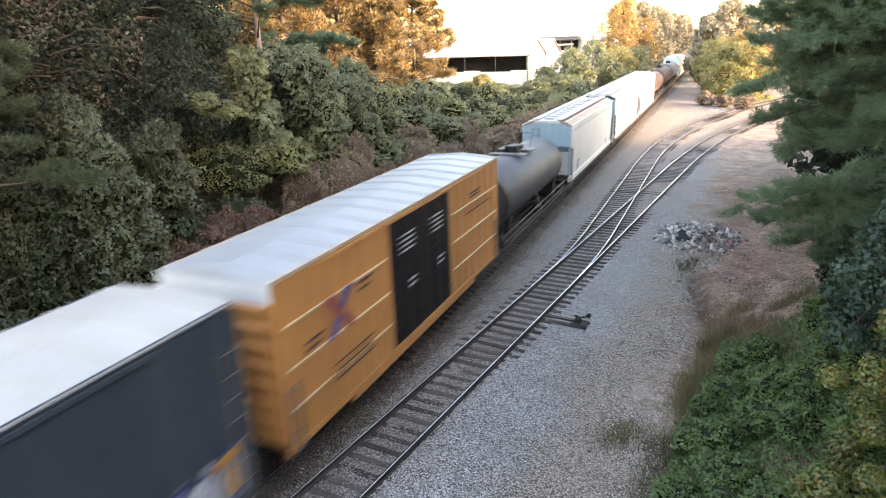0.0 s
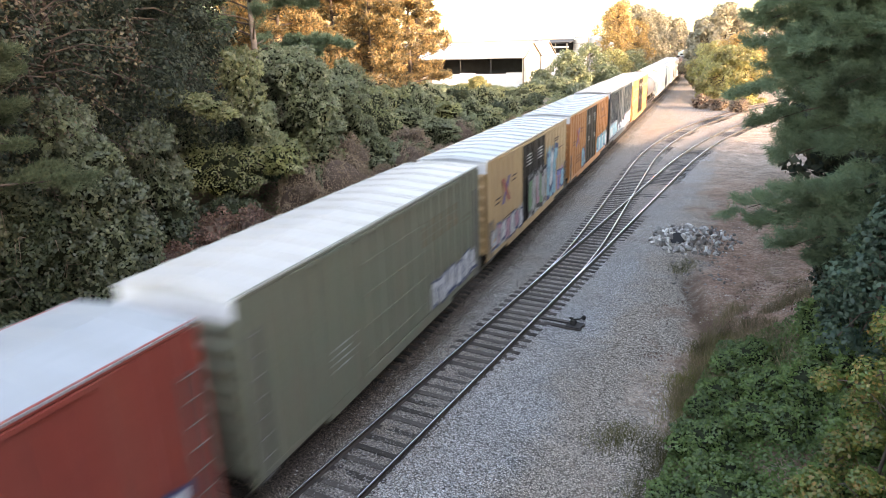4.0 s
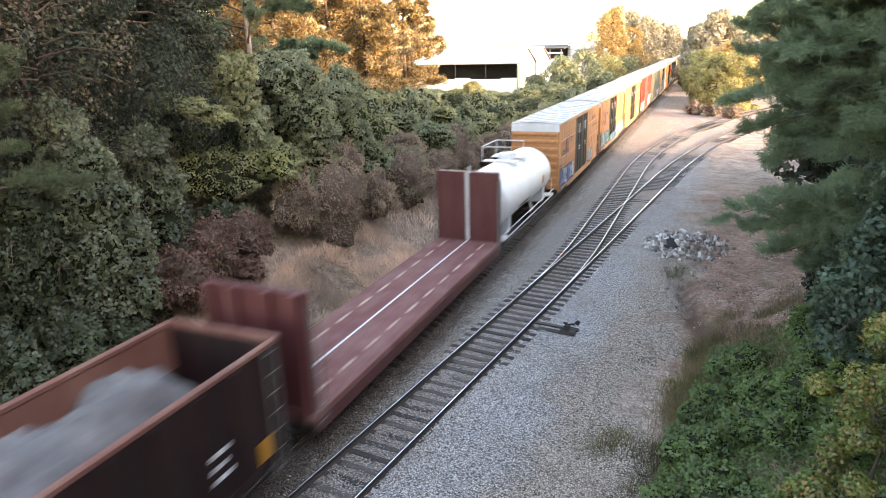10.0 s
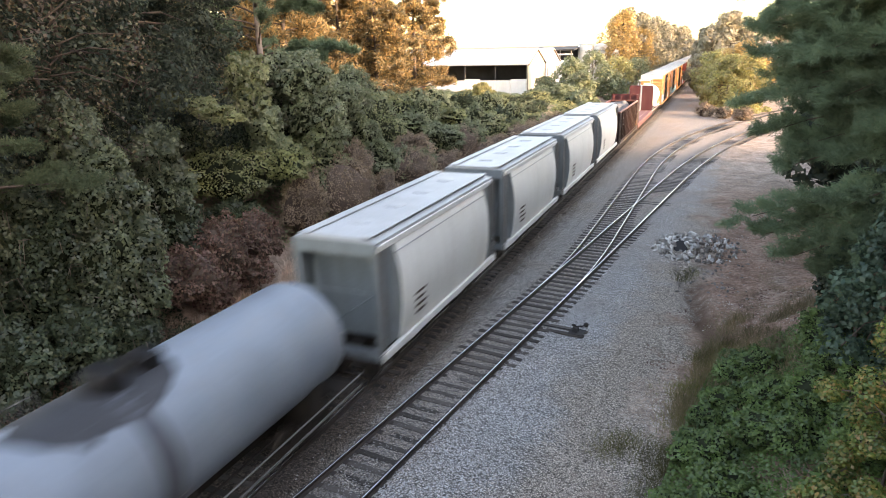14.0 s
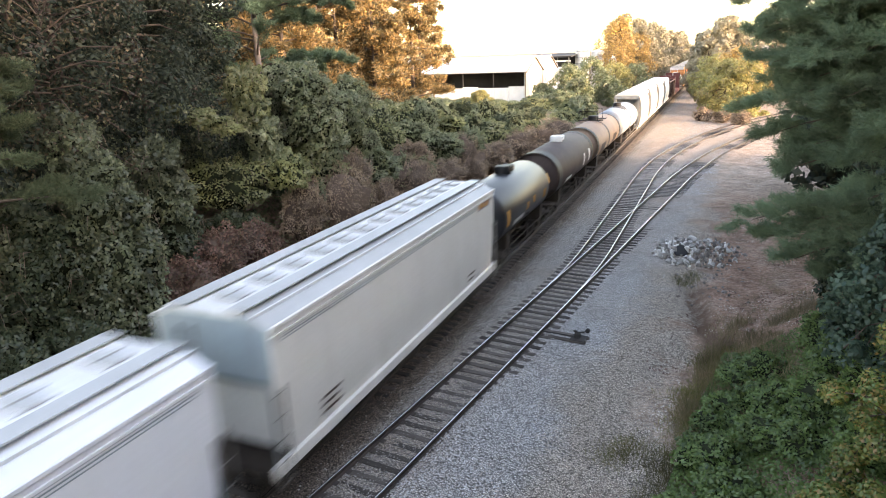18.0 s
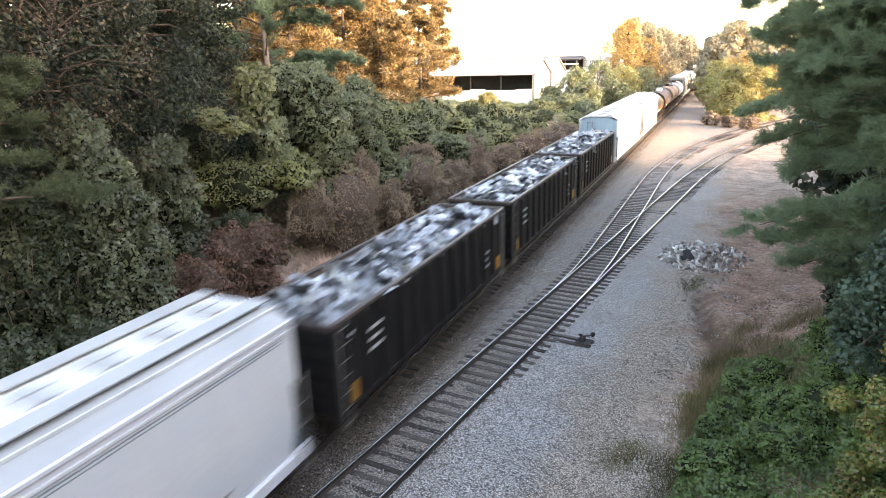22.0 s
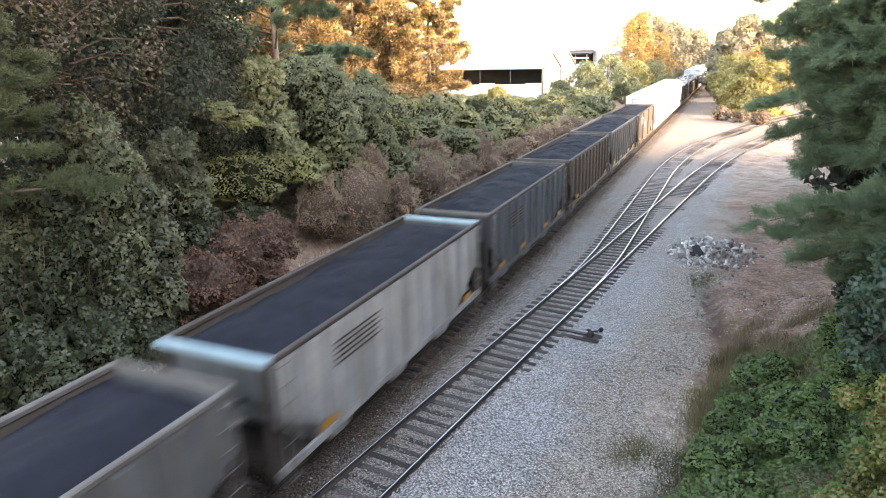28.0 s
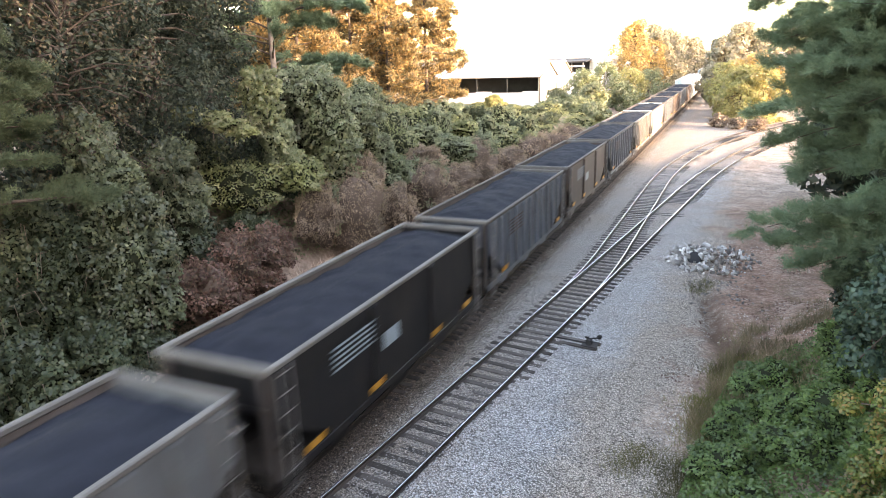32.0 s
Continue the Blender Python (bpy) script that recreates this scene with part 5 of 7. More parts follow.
# ---------------------------------------------------------------- the train
def paint(name, c, other=None, dirt=(0.16, 0.11, 0.08), amount=0.35, rough=0.5, streak=(2.2, 2.2, 0.25), spec=0.4):
    return surface(name, c, other, rough=rough, spec=spec, dirt=dirt, dirt_amount=amount, streak=streak, fine=9, big=0.45, amount=0.25, bump=0.05)


M_YELLOW = paint("golden_yellow_paint", (0.62, 0.275, 0.085), (0.55, 0.235, 0.072), amount=0.28)
M_PALEYELLOW = paint("faded_yellow_paint", (0.52, 0.345, 0.175), (0.46, 0.305, 0.155), amount=0.3)
M_OLDYELLOW = paint("old_orange_yellow_paint", (0.56, 0.245, 0.09), (0.48, 0.20, 0.075), amount=0.45)
M_TRIM = paint("bright_yellow_trim", (0.68, 0.45, 0.23), amount=0.15)
M_SLATE = paint("slate_blue_grey_paint", (0.045, 0.064, 0.082), (0.034, 0.047, 0.060), amount=0.22)
M_OLIVE = paint("faded_green_paint", (0.165, 0.185, 0.135), (0.19, 0.18, 0.13), amount=0.35)
M_REDBOX = paint("red_oxide_paint", (0.30, 0.06, 0.042), (0.24, 0.045, 0.035), amount=0.3)
M_MAROON = paint("maroon_paint", (0.082, 0.019, 0.021), (0.105, 0.030, 0.029), amount=0.2)
M_DECK = surface("dusty_maroon_deck", (0.17, 0.06, 0.056), (0.235, 0.105, 0.095), rough=0.85, big=0.9, fine=10, dirt=(0.34, 0.235, 0.21), dirt_amount=0.4, streak=(1.5, 0.35, 1))
M_BLACK = paint("sooty_black_paint", (0.011, 0.011, 0.012), (0.017, 0.015, 0.015), amount=0.07, spec=0.15)
M_DARKBROWN = paint("dark_brown_paint", (0.092, 0.069, 0.062), (0.062, 0.048, 0.044), amount=0.3, spec=0.25)
M_DIRTGREY = paint("dirty_grey_paint", (0.155, 0.16, 0.162), (0.09, 0.09, 0.088), dirt=(0.07, 0.062, 0.055), amount=0.6)
M_PALEDIRT = paint("pale_dirty_grey_paint", (0.44, 0.44, 0.43), (0.30, 0.295, 0.285), dirt=(0.13, 0.115, 0.10), amount=0.65)
M_GONDOLA = paint("blackened_maroon_paint", (0.026, 0.012, 0.012), (0.018, 0.011, 0.011), amount=0.12, spec=0.15)
M_RUSTRED = paint("rust_red_paint", (0.20, 0.085, 0.062), (0.14, 0.05, 0.04), dirt=(0.30, 0.19, 0.14), amount=0.4)
M_CHORDDARK = surface("rusty_dark_chord", (0.075, 0.058, 0.049), (0.05, 0.041, 0.037), rough=0.8)
M_CHORD = surface("grimy_grey_chord", (0.17, 0.155, 0.14), (0.11, 0.098, 0.088), rough=0.75)
M_BOXROOF = paint("dusty_off_white_roof", (0.52, 0.50, 0.465), (0.44, 0.42, 0.39), amount=0.2, streak=(0.4, 2, 1))
M_DARKBLUE = paint("dull_dark_blue_grey_paint", (0.10, 0.115, 0.138), (0.065, 0.074, 0.088), dirt=(0.045, 0.042, 0.04), amount=0.6)
M_ENDGREY = paint("dull_grey_end_paint", (0.22, 0.245, 0.255), (0.17, 0.19, 0.20), dirt=(0.08, 0.075, 0.07), amount=0.5)
M_PATCHROOF = paint("off_white_roof_with_rust", (0.70, 0.69, 0.67), (0.62, 0.60, 0.57), dirt=(0.34, 0.19, 0.11), amount=0.85, streak=(0.8, 0.45, 1))
M_GALV = surface("galvanised_roof_sheet", (0.385, 0.405, 0.415), (0.325, 0.342, 0.352), rough=0.5, metal=0.25, fine=6, big=0.5, amount=0.12, dirt=(0.45, 0.45, 0.46), dirt_amount=0.35, streak=(0.4, 2.0, 1), bump=0.02)
M_WHITETRIM = paint("white_paint", (0.78, 0.78, 0.78), amount=0.15)
M_HOPGREY = paint("light_grey_paint", (0.78, 0.77, 0.735), (0.71, 0.695, 0.655), dirt=(0.36, 0.32, 0.27), amount=0.3)
M_HOPCOOL = paint("pale_cool_grey_paint", (0.75, 0.76, 0.785), (0.71, 0.72, 0.75), dirt=(0.40, 0.39, 0.38), amount=0.14)
M_HOPWARM = paint("pale_warm_grey_paint", (0.73, 0.705, 0.665), (0.68, 0.655, 0.61), dirt=(0.40, 0.33, 0.26), amount=0.18)
M_HOPEND = paint("blue_grey_paint", (0.30, 0.36, 0.39), (0.24, 0.29, 0.31), dirt=(0.10, 0.09, 0.08), amount=0.4)
M_TEAL = paint("pale_blue_paint", (0.36, 0.52, 0.60), (0.30, 0.44, 0.50), amount=0.3)
M_ROOFGREY = paint("weathered_grey_roof", (0.47, 0.475, 0.475), (0.39, 0.395, 0.395), dirt=(0.24, 0.235, 0.23), amount=0.4, streak=(0.5, 0.5, 1))
M_RUSTROOF = paint("rusty_roof_edge", (0.34, 0.20, 0.13), (0.42, 0.30, 0.22), amount=0.4, streak=(0.5, 2, 1))
M_TANKBLUE = paint("dusty_blue_grey_tank_paint", (0.235, 0.27, 0.315), (0.18, 0.21, 0.25), dirt=(0.20, 0.17, 0.14), amount=0.35)
M_TANKWHITE = paint("white_tank_paint", (0.86, 0.86, 0.845), (0.80, 0.79, 0.77), dirt=(0.5, 0.43, 0.36), amount=0.18)
M_TANKBEIGE = paint("beige_tank_paint", (0.34, 0.235, 0.17), (0.27, 0.175, 0.125), dirt=(0.20, 0.15, 0.10), amount=0.45, rough=0.65)
M_TANKBROWN = paint("brown_tank_paint", (0.052, 0.036, 0.034), (0.072, 0.052, 0.048), amount=0.2, rough=0.6, spec=0.15)
M_TANKBLACK = paint("glossy_black_tank_paint", (0.018, 0.019, 0.023), (0.024, 0.025, 0.03), amount=0.06, rough=0.36)
M_TANKDARK = paint("weathered_grey_tank_paint", (0.085, 0.092, 0.108), (0.06, 0.065, 0.075), amount=0.3, spec=0.2)
M_IRON = surface("grimy_underframe_iron", (0.028, 0.024, 0.021), (0.045, 0.034, 0.027), spec=0.2, rough=0.9, fine=20)
M_WHEEL = surface("brown_wheel_steel", (0.065, 0.05, 0.04), (0.04, 0.034, 0.03), rough=0.7, metal=0.3)
M_RUNG = surface("worn_rung_steel", (0.19, 0.175, 0.165), (0.13, 0.118, 0.108), rough=0.6)
M_COAL = surface("coal", (0.016, 0.018, 0.024), (0.026, 0.028, 0.037), rough=0.9, big=2.0, fine=24, bump=1.0, amount=0.6, spec=0.12)
M_GRAVELLOAD = surface("grey_gravel_load", (0.20, 0.19, 0.19), (0.095, 0.09, 0.09), spec=0.15, rough=0.95, big=2.0, fine=22, bump=1.0)
M_SCRAP = surface("crushed_scrap_metal", (0.50, 0.53, 0.57), (0.12, 0.115, 0.115), rough=0.36, metal=0.5, big=3, fine=14, per_island=0.9, bump=0.4)
# dark copy of the scrap: shade in its gaps put into colour
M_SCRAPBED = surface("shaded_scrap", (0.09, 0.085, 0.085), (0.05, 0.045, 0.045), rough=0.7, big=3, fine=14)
M_RUSTIN = surface("rusty_inner_wall", (0.17, 0.12, 0.095), (0.24, 0.19, 0.155), rough=0.9, fine=8)
M_COALWALL = surface("coal_dusted_inner_wall", (0.075, 0.06, 0.052), (0.11, 0.09, 0.08), rough=0.9, fine=8)
M_FADED = surface("faded_brown_lettering", (0.24, 0.185, 0.125), (0.17, 0.175, 0.125), rough=0.8, big=1.5)
M_STRAP = surface("worn_tan_strap", (0.60, 0.45, 0.36), (0.38, 0.24, 0.20), rough=0.8)
M_MARK = paint("yellow_marking", (0.62, 0.28, 0.03), amount=0.2)
M_INK = surface("dark_stencil_paint", (0.10, 0.07, 0.06), rough=0.8)
M_INKRED = surface("red_logo_paint", (0.40, 0.10, 0.09), rough=0.7)
M_INKBLUE = surface("blue_logo_paint", (0.15, 0.14, 0.34), rough=0.7)
GRAFFITI = {k: surface("spray_paint_" + k, c, tuple(q * 0.75 for q in c), rough=0.65, big=2.5, fine=5, amount=0.4) for k, c in
            dict(sky=(0.25, 0.50, 0.62), navy=(0.06, 0.08, 0.18), violet=(0.25, 0.23, 0.48), white=(0.66, 0.67, 0.70), green=(0.16, 0.33, 0.17), pink=(0.50, 0.27, 0.34), black=(0.03, 0.03, 0.035), teal=(0.10, 0.36, 0.42), grey=(0.42, 0.42, 0.43), orange=(0.6, 0.28, 0.06)).items()}

CARS = []                        # (thing, distance of its middle ahead of the train's zero)
WHEELSETS = []                   # (wheelset, its car's distance)


def truck_side(x0, x1):
    return Mesh().prism_x([(-1.15, 0.42), (-1.05, 0.66), (-0.55, 0.74), (-0.35, 0.86), (0.35, 0.86), (0.55, 0.74), (1.05, 0.66), (1.15, 0.42), (0.8, 0.40), (0.55, 0.50), (0.4, 0.25), (-0.4, 0.25), (-0.55, 0.50), (-0.8, 0.40)], x0, x1)


def wheelset_mesh():
    m = Mesh().tube([(-0.95, 0, 0), (0.95, 0, 0)], 0.085, 8)
    for s in (-1, 1):
        ring = [(0.46, 0.70), (0.49, 0.69), (0.49, 0.66), (0.43, 0.65), (0.40, 0.70), (0.16, 0.72), (0.12, 0.66), (0.12, 0.84), (0.36, 0.80), (0.40, 0.82), (0.445, 0.80)]
        k = 20
        v = [(s * x, r * math.cos(2 * math.pi * j / k), r * math.sin(2 * math.pi * j / k)) for r, x in ring for j in range(k)]
        f = [(i * k + j, i * k + (j + 1) % k, ((i + 1) % len(ring)) * k + (j + 1) % k, ((i + 1) % len(ring)) * k + j) for i in range(len(ring)) for j in range(k)]
        m.add(v, f)
    return m


def truck(car, y, s):
    """A four-wheel truck: side frames, bolster, springs, two wheelsets."""
    def frame_mesh():
        return truck_side(-1.06, -0.92)

    def frame_mesh2():
        return truck_side(0.92, 1.06)

    def bolster():
        m = Mesh().box(-1.2, 1.2, -0.2, 0.2, 0.5, 0.82, 0.05)
        for sx in (-1, 1):
            for dx in (-0.12, 0.12):
                m.tube([(sx * 0.99 + dx * 0, dx, 0.27), (sx * 0.99, dx, 0.52)], 0.07, 7)
        return m
    t = part("truck", cached("bolster", bolster), M_IRON, car, at=pose(0, y, 0))
    for key, make in (("side_frame_l", frame_mesh), ("side_frame_r", frame_mesh2)):
        part("side_frame", cached(key, make), M_IRON, t)
    for dy in (-0.88, 0.88):
        w = part("wheelset", cached("wheelset", wheelset_mesh, 40), M_WHEEL, t, at=pose(0, dy, 0.455))
        WHEELSETS.append((w, s + y, dy))


def ladder_mesh(h, n, w=0.42, tone="rung"):
    def make():
        m = Mesh()
        for a in (0, w):
            m.box(-0.015, 0.03, a - 0.02, a + 0.02, 0, h)
        for i in range(n):
            z = 0.12 + i * (h - 0.2) / max(1, n - 1)
            m.tube([(0.05, 0, z), (0.05, w, z)], 0.014, 5)
        return m
    return cached(("ladder", h, n, w, tone), make)


def running_gear(car, s, length, sill=0.78, inset=2.4):
    part("centre_sill", cached(("sill", round(length, 1)), lambda: Mesh().box(-0.28, 0.28, -length / 2 - 0.1, length / 2 + 0.1, sill - 0.12, sill + 0.28, 0.03)), M_IRON, car)
    for e in (-1, 1):
        truck(car, e * (length / 2 - inset), s)
        cpl = cached("coupler", lambda: Mesh().box(-0.07, 0.07, 0, 0.5, -0.08, 0.08, 0.02).box(-0.17, 0.17, 0.46, 0.72, -0.15, 0.15, 0.04))
        part("coupler", cpl, M_IRON, car, at=pose(0, e * (length / 2 + 0.02), sill + 0.06, 0, 0, 0 if e > 0 else 180))
    pipe = cached(("brake_pipe", round(length, 1)), lambda: Mesh().tube([(0.55, -length / 2 + 1, sill - 0.1), (0.55, length / 2 - 1, sill - 0.1)], 0.03, 5).box(-0.85, -0.4, 0.4, 1.2, sill - 0.35, sill - 0.02).tube([(-0.6, -1.6, sill - 0.15), (-0.6, -0.6, sill - 0.15)], 0.16, 10))
    part("brake_gear", pipe, M_IRON, car)


def corner_ladders(car, length, z0, z1, x=1.58, both=True):
    n = int((z1 - z0) / 0.42)
    for sx in (1, -1):
        for e in (-1, 1):
            tall = (e * sx < 0) or both
            h = z1 - z0 if tall else 1.6
            part("ladder", ladder_mesh(round(h, 2), n if tall else 4), M_RUNG, car, at=pose(sx * x, e * (length / 2 - 0.36) - 0.21, z0) if sx > 0 else pose(sx * x, e * (length / 2 - 0.36) + 0.21, z0, 0, 0, 180))


def blob(rnd, cy, cz, ry, rz, k=11):
    return [(cy + ry * math.cos(2 * math.pi * i / k) * rnd.uniform(0.6, 1.15), cz + rz * math.sin(2 * math.pi * i / k) * rnd.uniform(0.55, 1.15)) for i in range(k)]


def graffiti(car, y0, y1, z0, z1, colours, seed, x=1.56):
    """Spray-painted lettering shapes, one sheet of paint over another: a cloud, dark outlines, fills, highlights."""
    rnd = random.Random(seed)
    n = max(2, int((y1 - y0) / 0.75))
    k = n * 4
    low = [(y0 + (y1 - y0) * j / k, z0 + rnd.uniform(0, 0.12)) for j in range(k + 1)]
    high = [(y0 + (y1 - y0) * j / k, z1 - (0.45 * (z1 - z0)) * (0.5 + 0.5 * math.sin(j * 1.9 + seed)) * rnd.uniform(0.3, 1.0)) for j in range(k, -1, -1)]
    faces = [(j, j + 1, 2 * k + 1 - j - 1, 2 * k + 1 - j) for j in range(k)]
    base = part("graffiti", Mesh().add([(x + 0.004, p, q) for p, q in low + high], faces), GRAFFITI[colours[0]], car, "spray-painted %s lettering" % colours[0])
    rest = [c for c in colours[1:] if c not in ("navy", "black")] or [colours[0]]
    dark = next((c for c in colours if c in ("navy", "black")), "navy")
    shapes = ([(-0.5, -1), (-0.1, -1), (-0.1, -0.2), (0.2, -1), (0.55, -1), (0.25, 0.05), (0.5, 1), (-0.45, 0.95)],
              [(-0.5, -0.9), (0.5, -1), (0.45, -0.55), (-0.05, -0.5), (0.0, 0.9), (-0.5, 1)],
              [(-0.55, -0.8), (0.1, -1), (0.55, -0.5), (0.4, 0.1), (0.5, 0.7), (0.0, 1), (-0.5, 0.6), (-0.35, -0.1)],
              [(-0.2, -1), (0.2, -1), (0.15, 0.5), (0.55, 0.55), (0.5, 1), (-0.55, 0.95), (-0.5, 0.5), (-0.15, 0.5)])
    w = (y1 - y0) / n
    for j in range(n):
        cy, cz = y0 + w * (j + 0.5), (z0 + z1) / 2 + rnd.uniform(-0.08, 0.08) * (z1 - z0)
        h, a, ring = (z1 - z0) * rnd.uniform(0.34, 0.46), rnd.uniform(-0.3, 0.3), rnd.choice(shapes)
        ca, sa = math.cos(a), math.sin(a)

        def sheet(scale, dx, c, dy=0.0, dz=0.0):
            v = [(p * w * 0.95 * scale, q * h * scale) for p, q in ring]
            part("graffiti_letter", Mesh().add([(x + dx + 0.0004 * j, cy + dy + p * ca - q * sa, min(max(cz + dz + p * sa + q * ca, z0 - 0.03), z1 + 0.08)) for p, q in v], [tuple(range(len(v)))]), GRAFFITI[c], base)
        sheet(1.16, 0.010, dark, 0.05, -0.05)
        sheet(0.92, 0.018, rest[j % len(rest)])
        for m in range(2):                               # strokes of another colour over the fill
            yy, zz, ll = cy + rnd.uniform(-0.35, 0.25) * w, cz + rnd.uniform(-0.7, 0.5) * h, rnd.uniform(0.25, 0.6) * h
            c = rnd.choice(colours)
            part("graffiti_stroke", Mesh().add([(x + 0.026 + 0.0004 * j, yy, zz), (x + 0.026 + 0.0004 * j, yy + 0.07, zz), (x + 0.026 + 0.0004 * j, yy + 0.13, zz + ll), (x + 0.026 + 0.0004 * j, yy + 0.05, zz + ll)], [(0, 1, 2, 3)]), GRAFFITI[c if m else dark], base)


def bars(car, y, z, n, w, mat, x=1.565, gap=0.16, h=0.07, name="stencil_marking"):
    m = Mesh()
    for i in range(n):
        m.box(x, x + 0.006, y - w / 2, y + w / 2 - 0.12 * (i % 2), z - i * gap, z - i * gap + h)
    part(name, m, mat, car)


def logo(car, y, z, x=1.565):
    """A plain crossed emblem in blue and red."""
    for k, (mat, d) in enumerate(((M_INKBLUE, 1), (M_INKRED, -1))):
        m = Mesh()
        pts = [(-0.72, -0.6), (-0.34, -0.6), (0.72, 0.6), (0.34, 0.6)]
        m.add([(x + 0.003 * (k + 1), y + p * d, z + q) for p, q in pts], [(0, 1, 2, 3)])
        part("emblem", m, mat, car, "plain crossed emblem")


def new_car(name, code, label, category):
    car = new(name)
    a, b = SPAN[code]
    s = (a + b) / 2
    CARS.append((car, s))
    car.matrix_basis = pose(TRACK_X, s + TRAIN[0][1], 0)
    return tagged(car, label, category, "cars of the freight train"), s, b - a


def boxcar(code, mat, label, style="H", top=5.34, door=M_BLACK, roof=None, fascia=M_WHITETRIM, marks=True, door_w=4.9, trim=None, ribs=14):
    car, s, L = new_car("boxcar", code, label, "boxcar")
    roof, trim = roof or M_GALV, trim or mat
    w, z0, z1 = 1.5, 0.98, top - 0.12
    running_gear(car, s, L)
    part("floor", cached(("box_floor", round(L, 1)), lambda: Mesh().box(-w + 0.05, w - 0.05, -L / 2, L / 2, 0.95, 1.15)), M_IRON, car)
    for sx in (1, -1):
        xa, xb = (w - 0.06, w) if sx > 0 else (-w, -w + 0.06)
        for e in (-1, 1):
            ya, yb = (door_w / 2, L / 2) if e > 0 else (-L / 2, -door_w / 2)
            m = Mesh().box(xa, xb, ya, yb, z0, z1)
            k = max(4, int((yb - ya) / 0.75))
            o = w if sx > 0 else -w
            posts = []
            for i in range(k + 1):                       # exterior posts
                y = ya + 0.06 + i * (yb - ya - 0.12) / k
                dep = 0.055 if style == "V" else 0.018
                posts.append((o, y, dep))
            panel = part("side_panel", m, mat, car)
            for o, y, dep in posts:
                part("side_post", cached(("post", style, sx, mat.name, round(z1, 2)), lambda: Mesh().box(min(0, sx * dep), max(0, sx * dep), -(0.09 if style == "V" else 0.05), 0.09 if style == "V" else 0.05, z0 + 0.04, z1 - 0.04)), mat, panel, at=pose(o, y, 0))
            if style == "H":
                for z in (z0 + 0.95, z0 + 2.0, z0 + 3.1):
                    part("side_rib", Mesh().box(min(o, o + sx * 0.06), max(o, o + sx * 0.06), ya + 0.25, yb - 0.25, z - 0.045, z + 0.045, 0.02), M_TRIM if mat is not M_OLDYELLOW else mat, panel)
        for i in (-1, 1):                                # two door leaves on each side
            ya, yb = (0.02, door_w / 2 - 0.03) if i > 0 else (-door_w / 2 + 0.03, -0.02)
            o = w + 0.01 if sx > 0 else -w - 0.01
            m = Mesh().box(min(o, o - sx * 0.06), max(o, o - sx * 0.06), ya, yb, z0 + 0.08, z1 - 0.08)
            leaf = part("door", m, door, car, "sliding door leaf")
            for z in (z0 + 0.5, z0 + 1.45, z0 + 2.4, z0 + 3.35):
                part("door_rib", cached(("door_rib", sx, door.name), lambda: Mesh().box(min(0, sx * 0.03), max(0, sx * 0.03), -(yb - ya) / 2 + 0.06, (yb - ya) / 2 - 0.06, -0.05, 0.05)), door, leaf, at=pose(o, (ya + yb) / 2, z))
            for q in (0.3, 0.7):
                part("lock_rod", cached(("lock_rod", door.name), lambda: Mesh().tube([(0, 0, z0 + 0.1), (0, 0, z1 - 0.15)], 0.022, 5)), door, leaf, at=pose(o + sx * 0.06, ya + (yb - ya) * q, 0))
            if sx > 0 and marks:
                bars(leaf, (ya + yb) / 2, z1 - 0.75, 4, 1.2, M_WHITETRIM, o + 0.034, 0.17, 0.06)
                bars(leaf, (ya + yb) / 2 + 0.3, z0 + 1.9, 2, 0.6, M_WHITETRIM, o + 0.034, 0.2, 0.08)
        part("side_sill", Mesh().box(xa - 0.01, xb + 0.01, -L / 2, L / 2, 0.80, 0.985, 0.02).box(xa, xb, -L / 2 + 3.2, L / 2 - 3.2, 0.62, 0.82), trim, car)
        part("eave_trim", Mesh().box(xa - 0.02 if sx < 0 else xa, xb + (0.03 if sx > 0 else 0), -L / 2, L / 2, z1 - 0.02, z1 + 0.1, 0.02), M_TRIM if mat in (M_YELLOW, M_PALEYELLOW, M_OLDYELLOW) else mat, car)
        part("door_track", Mesh().box(xa + sx * 0.05, xb + sx * 0.07, -L / 2 + 2, L / 2 - 2, z1 - 0.12, z1 - 0.03), trim, car)
    for e in (-1, 1):                                    # corrugated ends
        ya = e * L / 2
        m = Mesh().box(-w, w, min(ya, ya - e * 0.05), max(ya, ya - e * 0.05), z0, z1 - 0.45)
        wall = part("end_wall", m, mat, car)
        for i in range(8):
            z = z0 + 0.25 + i * (z1 - z0 - 0.85) / 7
            part("end_rib", cached(("end_rib", e, mat.name), lambda: Mesh().prism_x([(0, -0.14), (e * 0.07, -0.06), (e * 0.07, 0.06), (0, 0.14)], -w + 0.12, w - 0.12)), mat, wall, at=pose(0, ya, z))
        part("roof_end_panel", Mesh().box(-w, w, min(ya, ya + e * 0.02), max(ya, ya + e * 0.02), z1 - 0.45, z1 + 0.1), fascia, car)
        part("crossover_platform", Mesh().box(-0.8, 0.8, min(ya, ya + e * 0.45), max(ya, ya + e * 0.45), 1.1, 1.15), M_IRON, car)
    m = Mesh().prism([(-w - 0.03, z1 + 0.09), (0, z1 + 0.22), (w + 0.03, z1 + 0.09), (w + 0.03, z1 + 0.04), (-w - 0.03, z1 + 0.04)], -L / 2 - 0.02, L / 2 + 0.02)
    sheet = part("roof", m, roof, car)
